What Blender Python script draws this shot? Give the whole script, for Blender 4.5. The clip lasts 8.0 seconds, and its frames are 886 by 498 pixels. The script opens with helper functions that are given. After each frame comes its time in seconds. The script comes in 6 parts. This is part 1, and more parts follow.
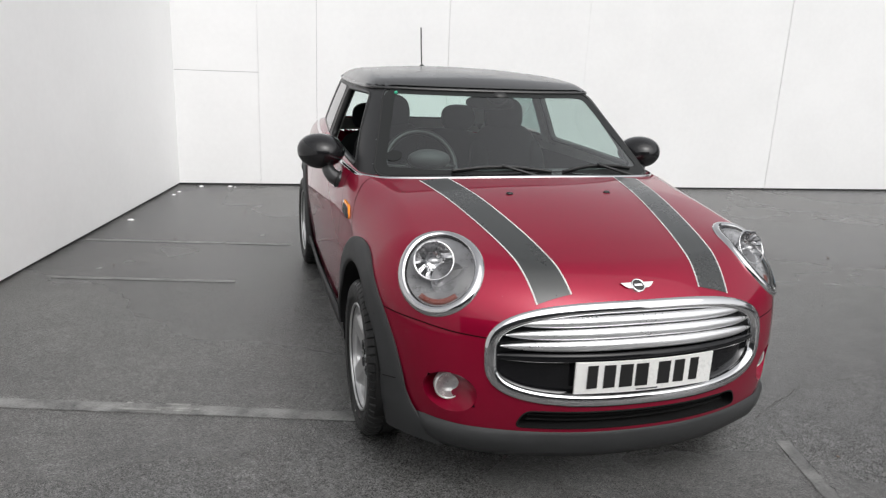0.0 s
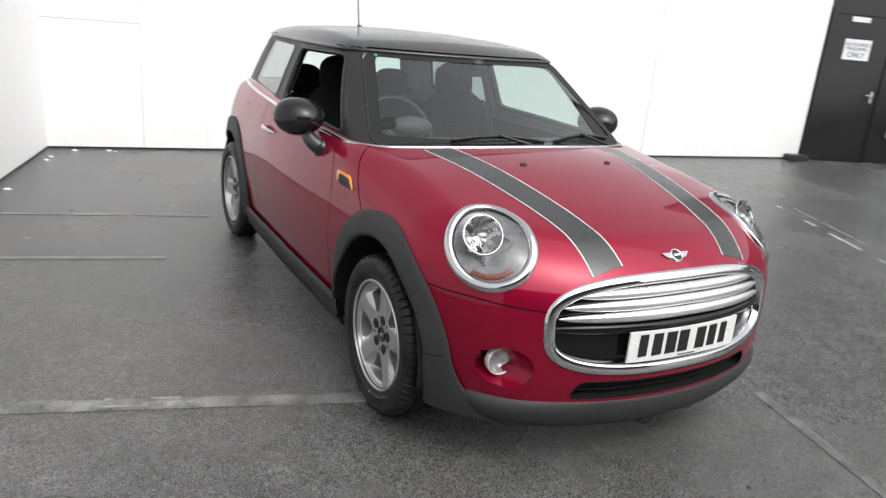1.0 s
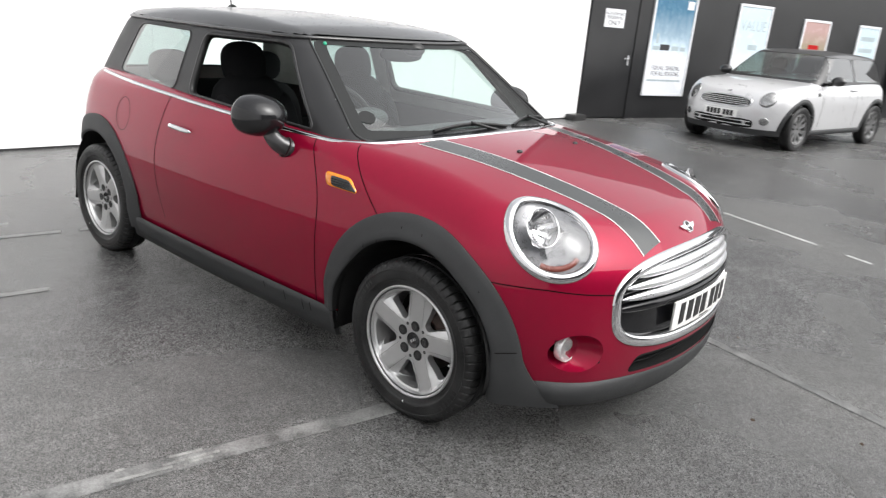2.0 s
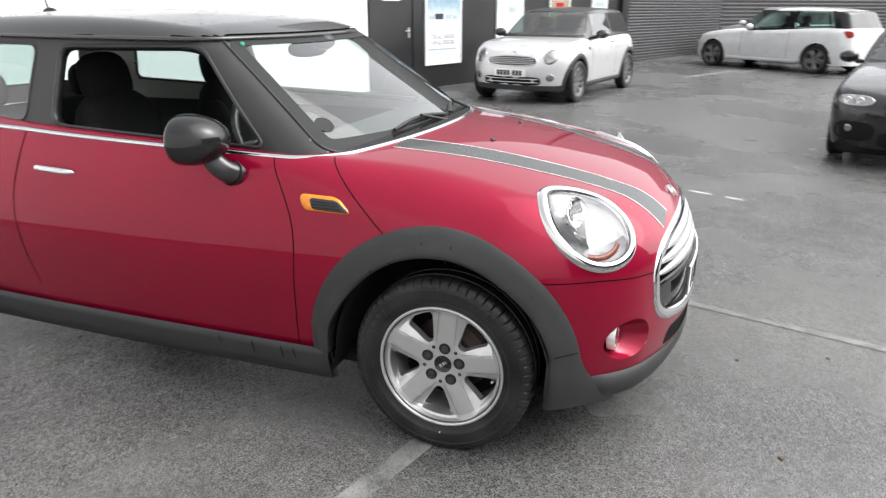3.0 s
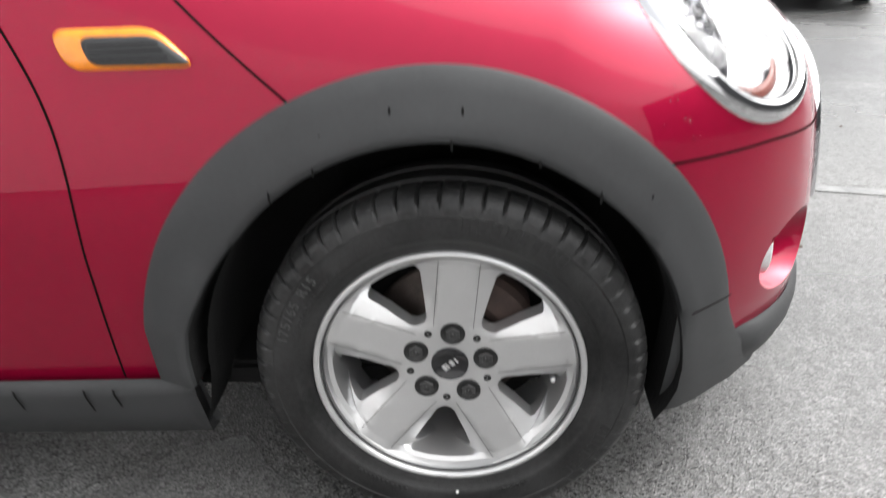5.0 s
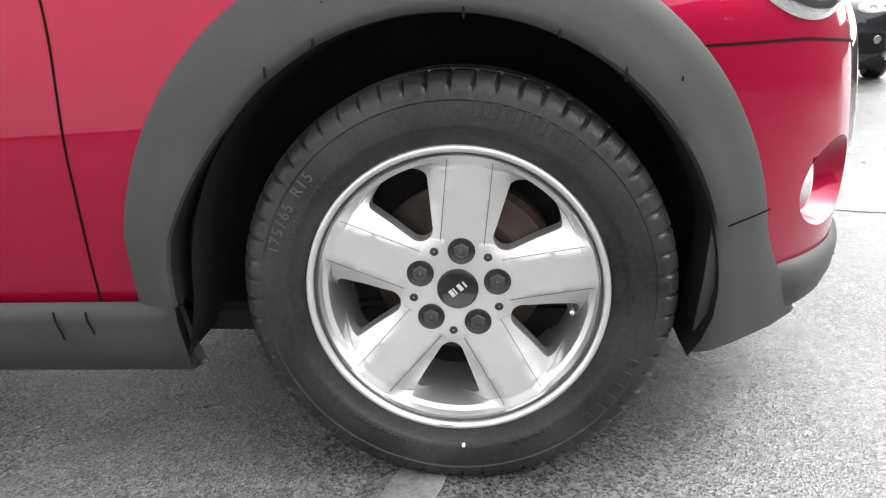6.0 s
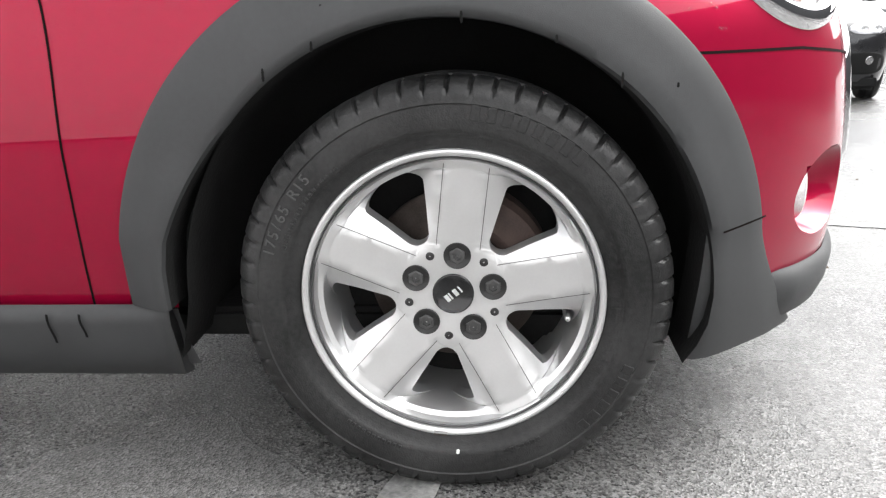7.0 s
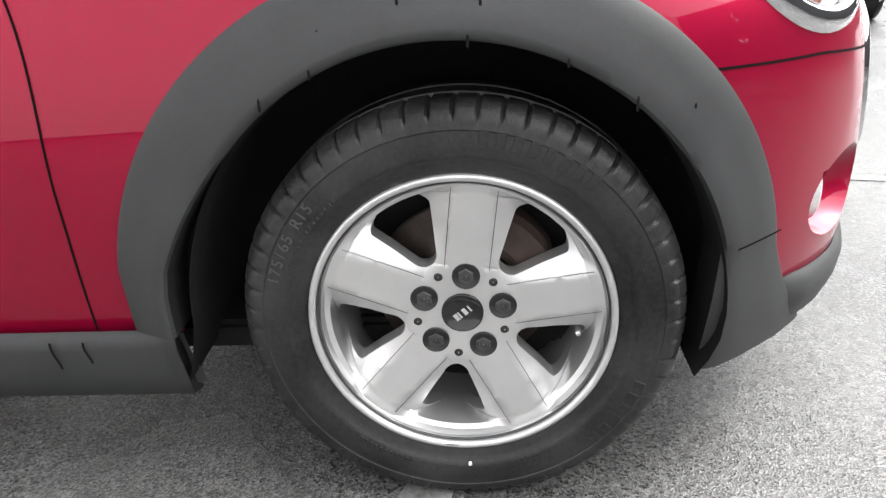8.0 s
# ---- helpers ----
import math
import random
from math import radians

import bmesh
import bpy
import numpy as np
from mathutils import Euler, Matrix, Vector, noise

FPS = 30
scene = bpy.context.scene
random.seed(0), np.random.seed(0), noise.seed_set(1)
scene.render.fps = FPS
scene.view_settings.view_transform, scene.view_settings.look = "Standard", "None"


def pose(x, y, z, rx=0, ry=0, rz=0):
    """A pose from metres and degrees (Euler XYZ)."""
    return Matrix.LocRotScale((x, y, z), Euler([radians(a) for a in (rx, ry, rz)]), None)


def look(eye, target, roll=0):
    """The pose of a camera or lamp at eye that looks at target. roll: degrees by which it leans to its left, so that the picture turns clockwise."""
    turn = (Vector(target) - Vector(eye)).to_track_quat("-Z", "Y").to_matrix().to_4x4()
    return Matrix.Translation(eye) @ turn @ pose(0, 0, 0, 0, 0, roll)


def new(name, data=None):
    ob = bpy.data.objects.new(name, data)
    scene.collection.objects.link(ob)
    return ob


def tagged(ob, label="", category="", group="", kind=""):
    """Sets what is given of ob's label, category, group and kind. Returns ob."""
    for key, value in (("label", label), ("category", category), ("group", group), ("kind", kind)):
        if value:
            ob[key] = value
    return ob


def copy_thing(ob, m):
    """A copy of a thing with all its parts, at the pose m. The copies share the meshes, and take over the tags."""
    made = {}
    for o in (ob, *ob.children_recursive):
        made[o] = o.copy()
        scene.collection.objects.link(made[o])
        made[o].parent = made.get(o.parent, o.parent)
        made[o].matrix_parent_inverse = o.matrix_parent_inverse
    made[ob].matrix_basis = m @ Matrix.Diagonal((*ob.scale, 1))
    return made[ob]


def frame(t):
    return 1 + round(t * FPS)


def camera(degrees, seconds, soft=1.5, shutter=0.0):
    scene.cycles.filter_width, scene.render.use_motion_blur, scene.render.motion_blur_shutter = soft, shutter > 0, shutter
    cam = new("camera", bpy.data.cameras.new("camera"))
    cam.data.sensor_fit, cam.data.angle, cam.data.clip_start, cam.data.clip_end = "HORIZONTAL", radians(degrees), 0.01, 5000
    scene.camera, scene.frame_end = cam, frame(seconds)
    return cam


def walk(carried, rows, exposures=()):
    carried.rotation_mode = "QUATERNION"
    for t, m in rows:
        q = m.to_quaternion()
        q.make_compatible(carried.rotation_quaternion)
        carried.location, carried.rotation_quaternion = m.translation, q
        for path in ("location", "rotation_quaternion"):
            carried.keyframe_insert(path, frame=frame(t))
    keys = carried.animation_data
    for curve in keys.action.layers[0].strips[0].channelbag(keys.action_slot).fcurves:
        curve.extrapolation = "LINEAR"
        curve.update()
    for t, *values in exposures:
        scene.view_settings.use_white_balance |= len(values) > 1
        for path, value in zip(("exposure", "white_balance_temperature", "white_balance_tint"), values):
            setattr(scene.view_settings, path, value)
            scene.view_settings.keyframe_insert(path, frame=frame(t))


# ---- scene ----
# the camera and its way
cam = camera(63.9, 8.0, soft=1.25, shutter=0.3)
PATH = [
    (0, (-1.28, -2.622, 1.484), (-0.724, -0.774, 0.959), 2.4),
    (0.5, (-1.6, -2.502, 1.449), (-0.872, -0.715, 0.923), 2.8),
    (1, (-1.882, -2.28, 1.453), (-0.923, -0.628, 0.858), 5.1),
    (1.2, (-1.997, -2.141, 1.455), (-0.912, -0.574, 0.85), 4.2),
    (2.3, (-2.74, -1.319, 1.45), (-1.16, -0.265, 0.823), 3.7),
    (2.5, (-2.761, -1.128, 1.46), (-1.12, -0.177, 0.824), 1.9),
    (3, (-2.791, -0.712, 1.437), (-1.01, -0.075, 0.787), 0.2),
    (3.5, (-2.708, -0.374, 1.424), (-0.876, -0.028, 0.701), -1.9),
    (4, (-2.426, -0.204, 1.39), (-0.586, 0.005, 0.634), -1.7),
    (4.5, (-2.015, -0.077, 1.267), (-0.205, 0.037, 0.425), -2.0),
    (5, (-1.742, -0.071, 0.978), (0.046, 0.065, 0.093), -3.2),
    (5.2, (-1.724, -0.07, 0.845), (0.084, 0.08, 0.003), -3.9),
    (6.3, (-1.768, -0.066, 0.684), (0.13, 0.094, 0.075), -1.7),
    (6.5, (-1.77, -0.066, 0.679), (0.131, 0.09, 0.076), -1.8),
    (7, (-1.762, -0.065, 0.674), (0.141, 0.089, 0.078), -1.7),
    (7.5, (-1.73, -0.051, 0.661), (0.169, 0.09, 0.05), -2.3),
    (8, (-1.693, -0.044, 0.795), (0.136, 0.093, -0.004), -3.1),
]
walk(cam, [(t, look(eye, target, roll)) for t, eye, target, roll in PATH], exposures=[(0, 0.47), (1.0, 0.75), (2.5, 1.34), (3.5, 1.52), (4.5, 1.66), (5.2, 1.98), (6.3, 2.36), (7.3, 2.34), (8, 2.22)])

# ---- sky and sun: an overcast day ----
world = bpy.data.worlds.new("overcast_sky")
scene.world = world
world.use_nodes = True
wn, wl = world.node_tree.nodes, world.node_tree.links
sky = wn.new("ShaderNodeTexSky")
sky.sky_type = "NISHITA"
sky.sun_disc = False
sky.sun_elevation, sky.sun_rotation = radians(51), radians(164)
sky.air_density, sky.dust_density = 1.0, 4.0
flat = wn.new("ShaderNodeHueSaturation")
flat.inputs["Saturation"].default_value = 0.10
wl.new(sky.outputs[0], flat.inputs["Color"])
wl.new(flat.outputs[0], wn["Background"].inputs[0])
wn["Background"].inputs[1].default_value = 0.15
sun_data = bpy.data.lights.new("sun", "SUN")
sun_data.energy, sun_data.angle, sun_data.color = 0.6, radians(80), (1.0, 0.98, 0.95)
sun = new("sun", sun_data)
sun.matrix_world = look((2, -7, 9), (0, 0, 0))


# ---- materials ----
def material(name, base, rough=0.5, metal=0.0, var=0.12, scale=6.0, bump=0.0, bscale=120.0, rvar=0.08, coat=0.0, spec=0.5, second=None, stain=0.0):
    """A surface with broad and fine variation of colour and gloss, and fine relief."""
    m = bpy.data.materials.new(name)
    m.use_nodes = True
    n, l = m.node_tree.nodes, m.node_tree.links
    b = n["Principled BSDF"]
    co = n.new("ShaderNodeTexCoord")
    broad, fine = n.new("ShaderNodeTexNoise"), n.new("ShaderNodeTexNoise")
    broad.inputs["Scale"].default_value, fine.inputs["Scale"].default_value = scale, scale * 14
    broad.inputs["Detail"].default_value, fine.inputs["Detail"].default_value = 5, 4
    for t in (broad, fine):
        l.new(co.outputs["Object"], t.inputs["Vector"])
    both = n.new("ShaderNodeMath")
    both.operation = "MULTIPLY_ADD"
    both.inputs[1].default_value = 0.35
    l.new(fine.outputs[0], both.inputs[0])
    wide = n.new("ShaderNodeMath")
    wide.operation = "MULTIPLY"
    wide.inputs[1].default_value = 0.65
    l.new(broad.outputs[0], wide.inputs[0])
    l.new(wide.outputs[0], both.inputs[2])
    ramp = n.new("ShaderNodeValToRGB")
    low = [c * (1 - var) for c in base]
    high = [min(1, c * (1 + var)) for c in (second or base)]
    ramp.color_ramp.elements[0].position, ramp.color_ramp.elements[1].position = 0.35, 0.65
    ramp.color_ramp.elements[0].color, ramp.color_ramp.elements[1].color = (*low, 1), (*high, 1)
    l.new(both.outputs[0], ramp.inputs[0])
    l.new(ramp.outputs[0], b.inputs["Base Color"])
    gloss = n.new("ShaderNodeMapRange")
    gloss.inputs[1].default_value, gloss.inputs[2].default_value = 0.3, 0.7
    gloss.inputs[3].default_value, gloss.inputs[4].default_value = max(0, rough - rvar), min(1, rough + rvar)
    l.new(both.outputs[0], gloss.inputs[0])
    l.new(gloss.outputs[0], b.inputs["Roughness"])
    b.inputs["Metallic"].default_value = metal
    b.inputs["Specular IOR Level"].default_value = spec
    b.inputs["Coat Weight"].default_value = coat
    b.inputs["Coat Roughness"].default_value = 0.02
    if bump:
        relief, grain = n.new("ShaderNodeBump"), n.new("ShaderNodeTexNoise")
        grain.inputs["Scale"].default_value, grain.inputs["Detail"].default_value = bscale, 3
        l.new(co.outputs["Object"], grain.inputs["Vector"])
        relief.inputs["Strength"].default_value, relief.inputs["Distance"].default_value = bump, 0.004
        l.new(grain.outputs[0], relief.inputs["Height"])
        l.new(relief.outputs[0], b.inputs["Normal"])
    return m


def glass_material(name, tint, gloss=0.08):
    """A thin pane: what lies behind shows tinted, and the surface mirrors by its angle."""
    m = bpy.data.materials.new(name)
    m.use_nodes = True
    n, l = m.node_tree.nodes, m.node_tree.links
    n.remove(n["Principled BSDF"])
    clear, shine, mix, edge, power, scale = (n.new("ShaderNode" + k) for k in ("BsdfTransparent", "BsdfGlossy", "MixShader", "LayerWeight", "Math", "Math"))
    clear.inputs[0].default_value = (*tint, 1)
    shine.inputs["Roughness"].default_value = 0.01
    edge.inputs["Blend"].default_value = 0.5
    power.operation, scale.operation = "POWER", "MULTIPLY_ADD"
    power.inputs[1].default_value = 2.8
    scale.inputs[1].default_value, scale.inputs[2].default_value = 0.90, gloss
    l.new(edge.outputs["Facing"], power.inputs[0])
    l.new(power.outputs[0], scale.inputs[0])
    l.new(scale.outputs[0], mix.inputs[0])
    l.new(clear.outputs[0], mix.inputs[1])
    l.new(shine.outputs[0], mix.inputs[2])
    l.new(mix.outputs[0], n["Material Output"].inputs["Surface"])
    return m


def asphalt_material():
    """Worn wet asphalt: stone grain, darker wet areas with a water film, lighter dry ones."""
    m = material("wet_asphalt", (0.05, 0.05, 0.052), 0.5, bump=0.0)
    n, l = m.node_tree.nodes, m.node_tree.links
    b = n["Principled BSDF"]
    co = n.new("ShaderNodeTexCoord")

    def noise_at(scale, detail=4, distort=0.0):
        t = n.new("ShaderNodeTexNoise")
        t.inputs["Scale"].default_value, t.inputs["Detail"].default_value, t.inputs["Distortion"].default_value = scale, detail, distort
        l.new(co.outputs["Object"], t.inputs["Vector"])
        return t.outputs[0]

    def ramp_of(source, a, ca, z, cz):
        r = n.new("ShaderNodeValToRGB")
        r.color_ramp.elements[0].position, r.color_ramp.elements[1].position = a, z
        r.color_ramp.elements[0].color, r.color_ramp.elements[1].color = (*ca, 1), (*cz, 1)
        l.new(source, r.inputs[0])
        return r.outputs[0]

    def mix_of(kind, factor, a, c):
        x = n.new("ShaderNodeMix")
        x.data_type, x.blend_type = "RGBA", kind
        if isinstance(factor, float):
            x.inputs["Factor"].default_value = factor
        else:
            l.new(factor, x.inputs["Factor"])
        l.new(a, x.inputs["A"])
        l.new(c, x.inputs["B"])
        return x.outputs["Result"]

    def stones(scale):
        v = n.new("ShaderNodeTexVoronoi")
        v.inputs["Scale"].default_value = scale
        l.new(co.outputs["Object"], v.inputs["Vector"])
        return v

    def soft(source, lo, hi, a, z):
        r = n.new("ShaderNodeMapRange")
        r.interpolation_type = "SMOOTHSTEP"
        r.inputs[1].default_value, r.inputs[2].default_value, r.inputs[3].default_value, r.inputs[4].default_value = lo, hi, a, z
        l.new(source, r.inputs[0])
        return r.outputs[0]

    def plus(a, c, k=1.0):
        x = n.new("ShaderNodeMath")
        x.operation = "MULTIPLY_ADD"
        x.inputs[1].default_value = k
        l.new(c, x.inputs[0])
        l.new(a, x.inputs[2])
        return x.outputs[0]

    stone, grit = stones(235), stones(520)
    pebble = ramp_of(stone.outputs["Color"], 0.1, (0.30, 0.30, 0.30), 0.95, (1.80, 1.80, 1.77))
    sand = ramp_of(grit.outputs["Color"], 0.1, (0.62, 0.62, 0.62), 0.95, (1.38, 1.38, 1.37))
    wet = noise_at(0.42, 2, 0.6)
    patch = noise_at(1.9, 3, 0.2)
    blot = noise_at(9.0, 5)
    clump = noise_at(38, 3)
    damp = plus(wet, patch, 0.28)
    tone = ramp_of(soft(damp, 0.50, 0.86, 0.0, 1.0), 0.0, (0.084, 0.084, 0.085), 1.0, (0.116, 0.115, 0.114))
    cloudy = ramp_of(patch, 0.15, (0.86, 0.86, 0.86), 0.85, (1.14, 1.14, 1.14))
    stain = ramp_of(blot, 0.30, (0.86, 0.855, 0.85), 0.70, (1.14, 1.14, 1.14))
    base = mix_of("MULTIPLY", 1.0, mix_of("MULTIPLY", 1.0, mix_of("MULTIPLY", 1.0, tone, cloudy), stain), mix_of("MULTIPLY", 1.0, mix_of("MULTIPLY", 1.0, pebble, sand), ramp_of(clump, 0.3, (0.80, 0.80, 0.80), 0.7, (1.20, 1.20, 1.20))))
    l.new(base, b.inputs["Base Color"])
    l.new(soft(damp, 0.36, 0.92, 0.19, 0.33), b.inputs["Roughness"])
    b.inputs["Specular IOR Level"].default_value = 0.5
    relief = n.new("ShaderNodeBump")
    relief.inputs["Distance"].default_value = 0.005
    l.new(soft(damp, 0.36, 0.90, 0.32, 0.44), relief.inputs["Strength"])
    l.new(plus(stone.outputs["Distance"], grit.outputs["Distance"], 0.4), relief.inputs["Height"])
    l.new(relief.outputs[0], b.inputs["Normal"])
    return m


RED = material("metallic_red_paint", (0.262, 0.003, 0.027), 0.40, 0.44, var=0.04, scale=3, coat=1.0, rvar=0.03, spec=0.03)
RED.node_tree.nodes["Principled BSDF"].inputs["Coat IOR"].default_value = 1.36
ROOF_BLACK = material("black_roof_paint", (0.022, 0.022, 0.023), 0.34, var=0.15, scale=4, coat=0.6, rvar=0.06)
GLOSS_BLACK = material("gloss_black_plastic", (0.012, 0.012, 0.013), 0.16, var=0.1, rvar=0.04)
PLASTIC = material("weathered_black_plastic", (0.034, 0.035, 0.036), 0.56, var=0.14, scale=9, bump=0.12, bscale=900, spec=0.35)
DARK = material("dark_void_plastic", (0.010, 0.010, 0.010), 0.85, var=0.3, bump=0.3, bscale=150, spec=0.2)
PILLAR = material("satin_black_pillar", (0.017, 0.017, 0.018), 0.46, var=0.15, scale=8, spec=0.5)
PRINT = material("printed_glass_black", (0.016, 0.017, 0.017), 0.5, var=0.1, spec=0.25)
BLACK_PANEL = material("polished_black_panel", (0.006, 0.006, 0.007), 0.10, var=0.1, spec=0.35)
SEAM = material("shut_line_black", (0.006, 0.003, 0.003), 0.8, spec=0.08)
CHROME = material("chrome", (0.68, 0.68, 0.69), 0.05, 1.0, var=0.03, rvar=0.03)
SATIN = material("satin_metal", (0.80, 0.80, 0.81), 0.30, 0.85, var=0.05)
ALLOY = material("silver_alloy_paint", (0.60, 0.60, 0.60), 0.31, 0.76, var=0.03, scale=20, rvar=0.03)
RUBBER = material("tyre_rubber", (0.012, 0.012, 0.0122), 0.40, var=0.5, second=(0.020, 0.020, 0.020), scale=9, rvar=0.12, bump=0.22, bscale=380, spec=0.28)
RUBBER_TEXT = material("raised_tyre_rubber", (0.050, 0.050, 0.050), 0.45)
STEEL = material("brake_steel", (0.12, 0.10, 0.09), 0.45, 0.8, var=0.35, scale=30)
STEEL_DARK = material("dark_grey_steel", (0.07, 0.07, 0.07), 0.4, 0.6, var=0.25, scale=60)
RECESS_SHADE = material("recess_shade_grey", (0.035, 0.035, 0.035), 0.4, 0.6, var=0.3, scale=60)
RUST = material("rusty_iron", (0.06, 0.04, 0.034), 0.75, 0.3, var=0.4, scale=25)
WHITE_LINE = material("pinstripe_white", (0.62, 0.62, 0.62), 0.4)
STRIPE = material("dark_grey_vinyl_stripe", (0.030, 0.032, 0.032), 0.30, coat=0.3)
PLATE = material("number_plate_white", (0.80, 0.80, 0.78), 0.3, var=0.04)
BAR = material("plate_black", (0.012, 0.012, 0.012), 0.4)
LAMP_GREY = material("lamp_housing_silver", (0.31, 0.31, 0.32), 0.30, 0.5, var=0.2, scale=20)
FOG_SILVER = material("fog_lamp_silver", (0.70, 0.70, 0.70), 0.22, 0.4, var=0.3, scale=40)
LAMP_AMBER = material("dim_amber_strip", (0.20, 0.05, 0.035), 0.3, var=0.2, scale=40)
AMBER = material("amber_lens", (0.85, 0.26, 0.01), 0.15, var=0.15, scale=40, coat=0.5)
CLOTH = material("black_seat_cloth", (0.012, 0.012, 0.013), 0.9, var=0.15, scale=9, bump=0.08, bscale=90, spec=0.2)
TRIM_IN = material("grey_interior_plastic", (0.045, 0.045, 0.047), 0.6, var=0.15)
LINER = material("light_grey_headlining", (0.42, 0.42, 0.40), 0.85)
GLASS = glass_material("clear_window_glass", (0.85, 0.96, 0.925), 0.10)
TINT = glass_material("tinted_window_glass", (0.40, 0.50, 0.48))
LENS = glass_material("lamp_lens", (0.94, 0.94, 0.94), 0.06)
MIRROR = material("mirror_glass", (0.9, 0.9, 0.9), 0.01, 1.0, var=0.0, rvar=0.0)
GREEN = material("green_sticker", (0.02, 0.35, 0.2), 0.4)
ASPHALT = asphalt_material()
LINE_PAINT = material("worn_white_road_paint", (0.105, 0.105, 0.105), 0.34, var=0.45, scale=9, second=(0.175, 0.175, 0.17), bump=0.5, bscale=160)
FAINT_PAINT = material("faint_road_paint", (0.10, 0.10, 0.10), 0.36, var=0.45, scale=9, second=(0.155, 0.155, 0.15), bump=0.4, bscale=160)
FRESH_PAINT = material("white_road_paint", (0.34, 0.34, 0.33), 0.45, var=0.35, scale=7, bump=0.4, bscale=160)
FLAKED = material("flaking_road_paint", (0.24, 0.24, 0.23), 0.4, var=0.5, scale=18, bump=0.5, bscale=160)
WHITE_WALL = material("white_painted_board", (0.82, 0.82, 0.82), 0.55, var=0.025, scale=1.4)
BLACK_WALL = material("black_painted_board", (0.014, 0.014, 0.015), 0.38, var=0.2, scale=2.5)
GREY_WALL = material("grey_corrugated_steel", (0.05, 0.05, 0.053), 0.45, 0.2, var=0.15, scale=2)


# ---- geometry helpers ----
def mesh_part(name, verts, faces, mat, parent=None, label="", normals=None, smooth=True):
    me = bpy.data.meshes.new(name)
    me.from_pydata([tuple(map(float, v)) for v in verts], [], [tuple(map(int, f)) for f in faces])
    me.materials.append(mat)
    me.polygons.foreach_set("use_smooth", [smooth] * len(me.polygons))
    if normals is not None:
        me.normals_split_custom_set_from_vertices([tuple(map(float, v)) for v in normals])
    me.update()
    ob = new(name, me)
    ob.parent = parent
    return tagged(ob, label)


def part(name, bm, mat, parent=None, label="", smooth=False):
    me = bpy.data.meshes.new(name)
    bmesh.ops.recalc_face_normals(bm, faces=bm.faces)
    bm.to_mesh(me)
    bm.free()
    me.materials.append(mat)
    me.polygons.foreach_set("use_smooth", [smooth] * len(me.polygons))
    ob = new(name, me)
    ob.parent = parent
    return tagged(ob, label)


def thing(name, m=None, label="", category="", group="", kind=""):
    ob = new(name)
    if m is not None:
        ob.matrix_basis = m
    return tagged(ob, label, category, group, kind)


def box_bm(x0, x1, y0, y1, z0, z1, bevel=0.0, seg=2, bm=None):
    bm = bm or bmesh.new()
    made = bmesh.ops.create_cube(bm, size=1)["verts"]
    for v in made:
        v.co = (x0 + (v.co.x + 0.5) * (x1 - x0), y0 + (v.co.y + 0.5) * (y1 - y0), z0 + (v.co.z + 0.5) * (z1 - z0))
    if bevel:
        edges = {e for v in made for e in v.link_edges}
        bmesh.ops.bevel(bm, geom=list(edges), offset=bevel, segments=seg, affect="EDGES")
    return bm


def unit(v):
    v = np.asarray(v, float)
    return v / np.maximum(np.linalg.norm(v, axis=-1, keepdims=True), 1e-9)


def curve(xs, ys):
    """A smooth function through a few knots."""
    xs, ys = np.array(xs, float), np.array(ys, float)
    d = np.diff(ys) / np.diff(xs)
    m = np.concatenate([[d[0]], (d[1:] + d[:-1]) / 2, [d[-1]]])

    def f(x):
        x = np.clip(x, xs[0], xs[-1])
        i = np.clip(np.searchsorted(xs, x) - 1, 0, len(xs) - 2)
        h = xs[i + 1] - xs[i]
        t = (x - xs[i]) / h
        return ((2 * t**3 - 3 * t**2 + 1) * ys[i] + (t**3 - 2 * t**2 + t) * h * m[i] + (-2 * t**3 + 3 * t**2) * ys[i + 1] + (t**3 - t**2) * h * m[i + 1])

    return f


def rmax(a, b, r):
    """The larger of two, with a fillet of radius r."""
    return np.hypot(np.maximum(a + r, 0), np.maximum(b + r, 0)) - r + np.minimum(np.maximum(a + r, b + r), 0)


class Shell:
    """A curved skin, given by a function that is negative inside."""

    def __init__(self, inside):
        self.inside = inside

    def cast(self, o, d, far=1.6):
        o, d = np.broadcast_arrays(np.asarray(o, float), np.asarray(d, float))
        d = unit(d)
        lo, hi = np.zeros(o.shape[:-1]), np.full(o.shape[:-1], far)
        for _ in range(34):
            mid = (lo + hi) / 2
            p = o + d * mid[..., None]
            out = self.inside(p[..., 0], p[..., 1], p[..., 2]) > 0
            hi, lo = np.where(out, mid, hi), np.where(out, lo, mid)
        return o + d * lo[..., None]

    def normal(self, p, h=2e-3):
        p = np.asarray(p, float)
        g = []
        for k in range(3):
            e = np.zeros(3)
            e[k] = h
            a, b = p + e, p - e
            g.append(self.inside(a[..., 0], a[..., 1], a[..., 2]) - self.inside(b[..., 0], b[..., 1], b[..., 2]))
        return unit(np.stack(g, -1))

    def side(self, y, z, s=-1):
        y, z = np.broadcast_arrays(np.asarray(y, float), np.asarray(z, float))
        return self.cast(np.stack([0 * y, y, z], -1), (s, 0, 0))

    def nose(self, x, z, y0=0.3):
        x, z = np.broadcast_arrays(np.asarray(x, float), np.asarray(z, float))
        return self.cast(np.stack([x, 0 * x + y0, z], -1), (0, -1, 0))

    def top(self, x, y, z0=0.55):
        x, y = np.broadcast_arrays(np.asarray(x, float), np.asarray(y, float))
        return self.cast(np.stack([x, y, 0 * x + z0], -1), (0, 0, 1))


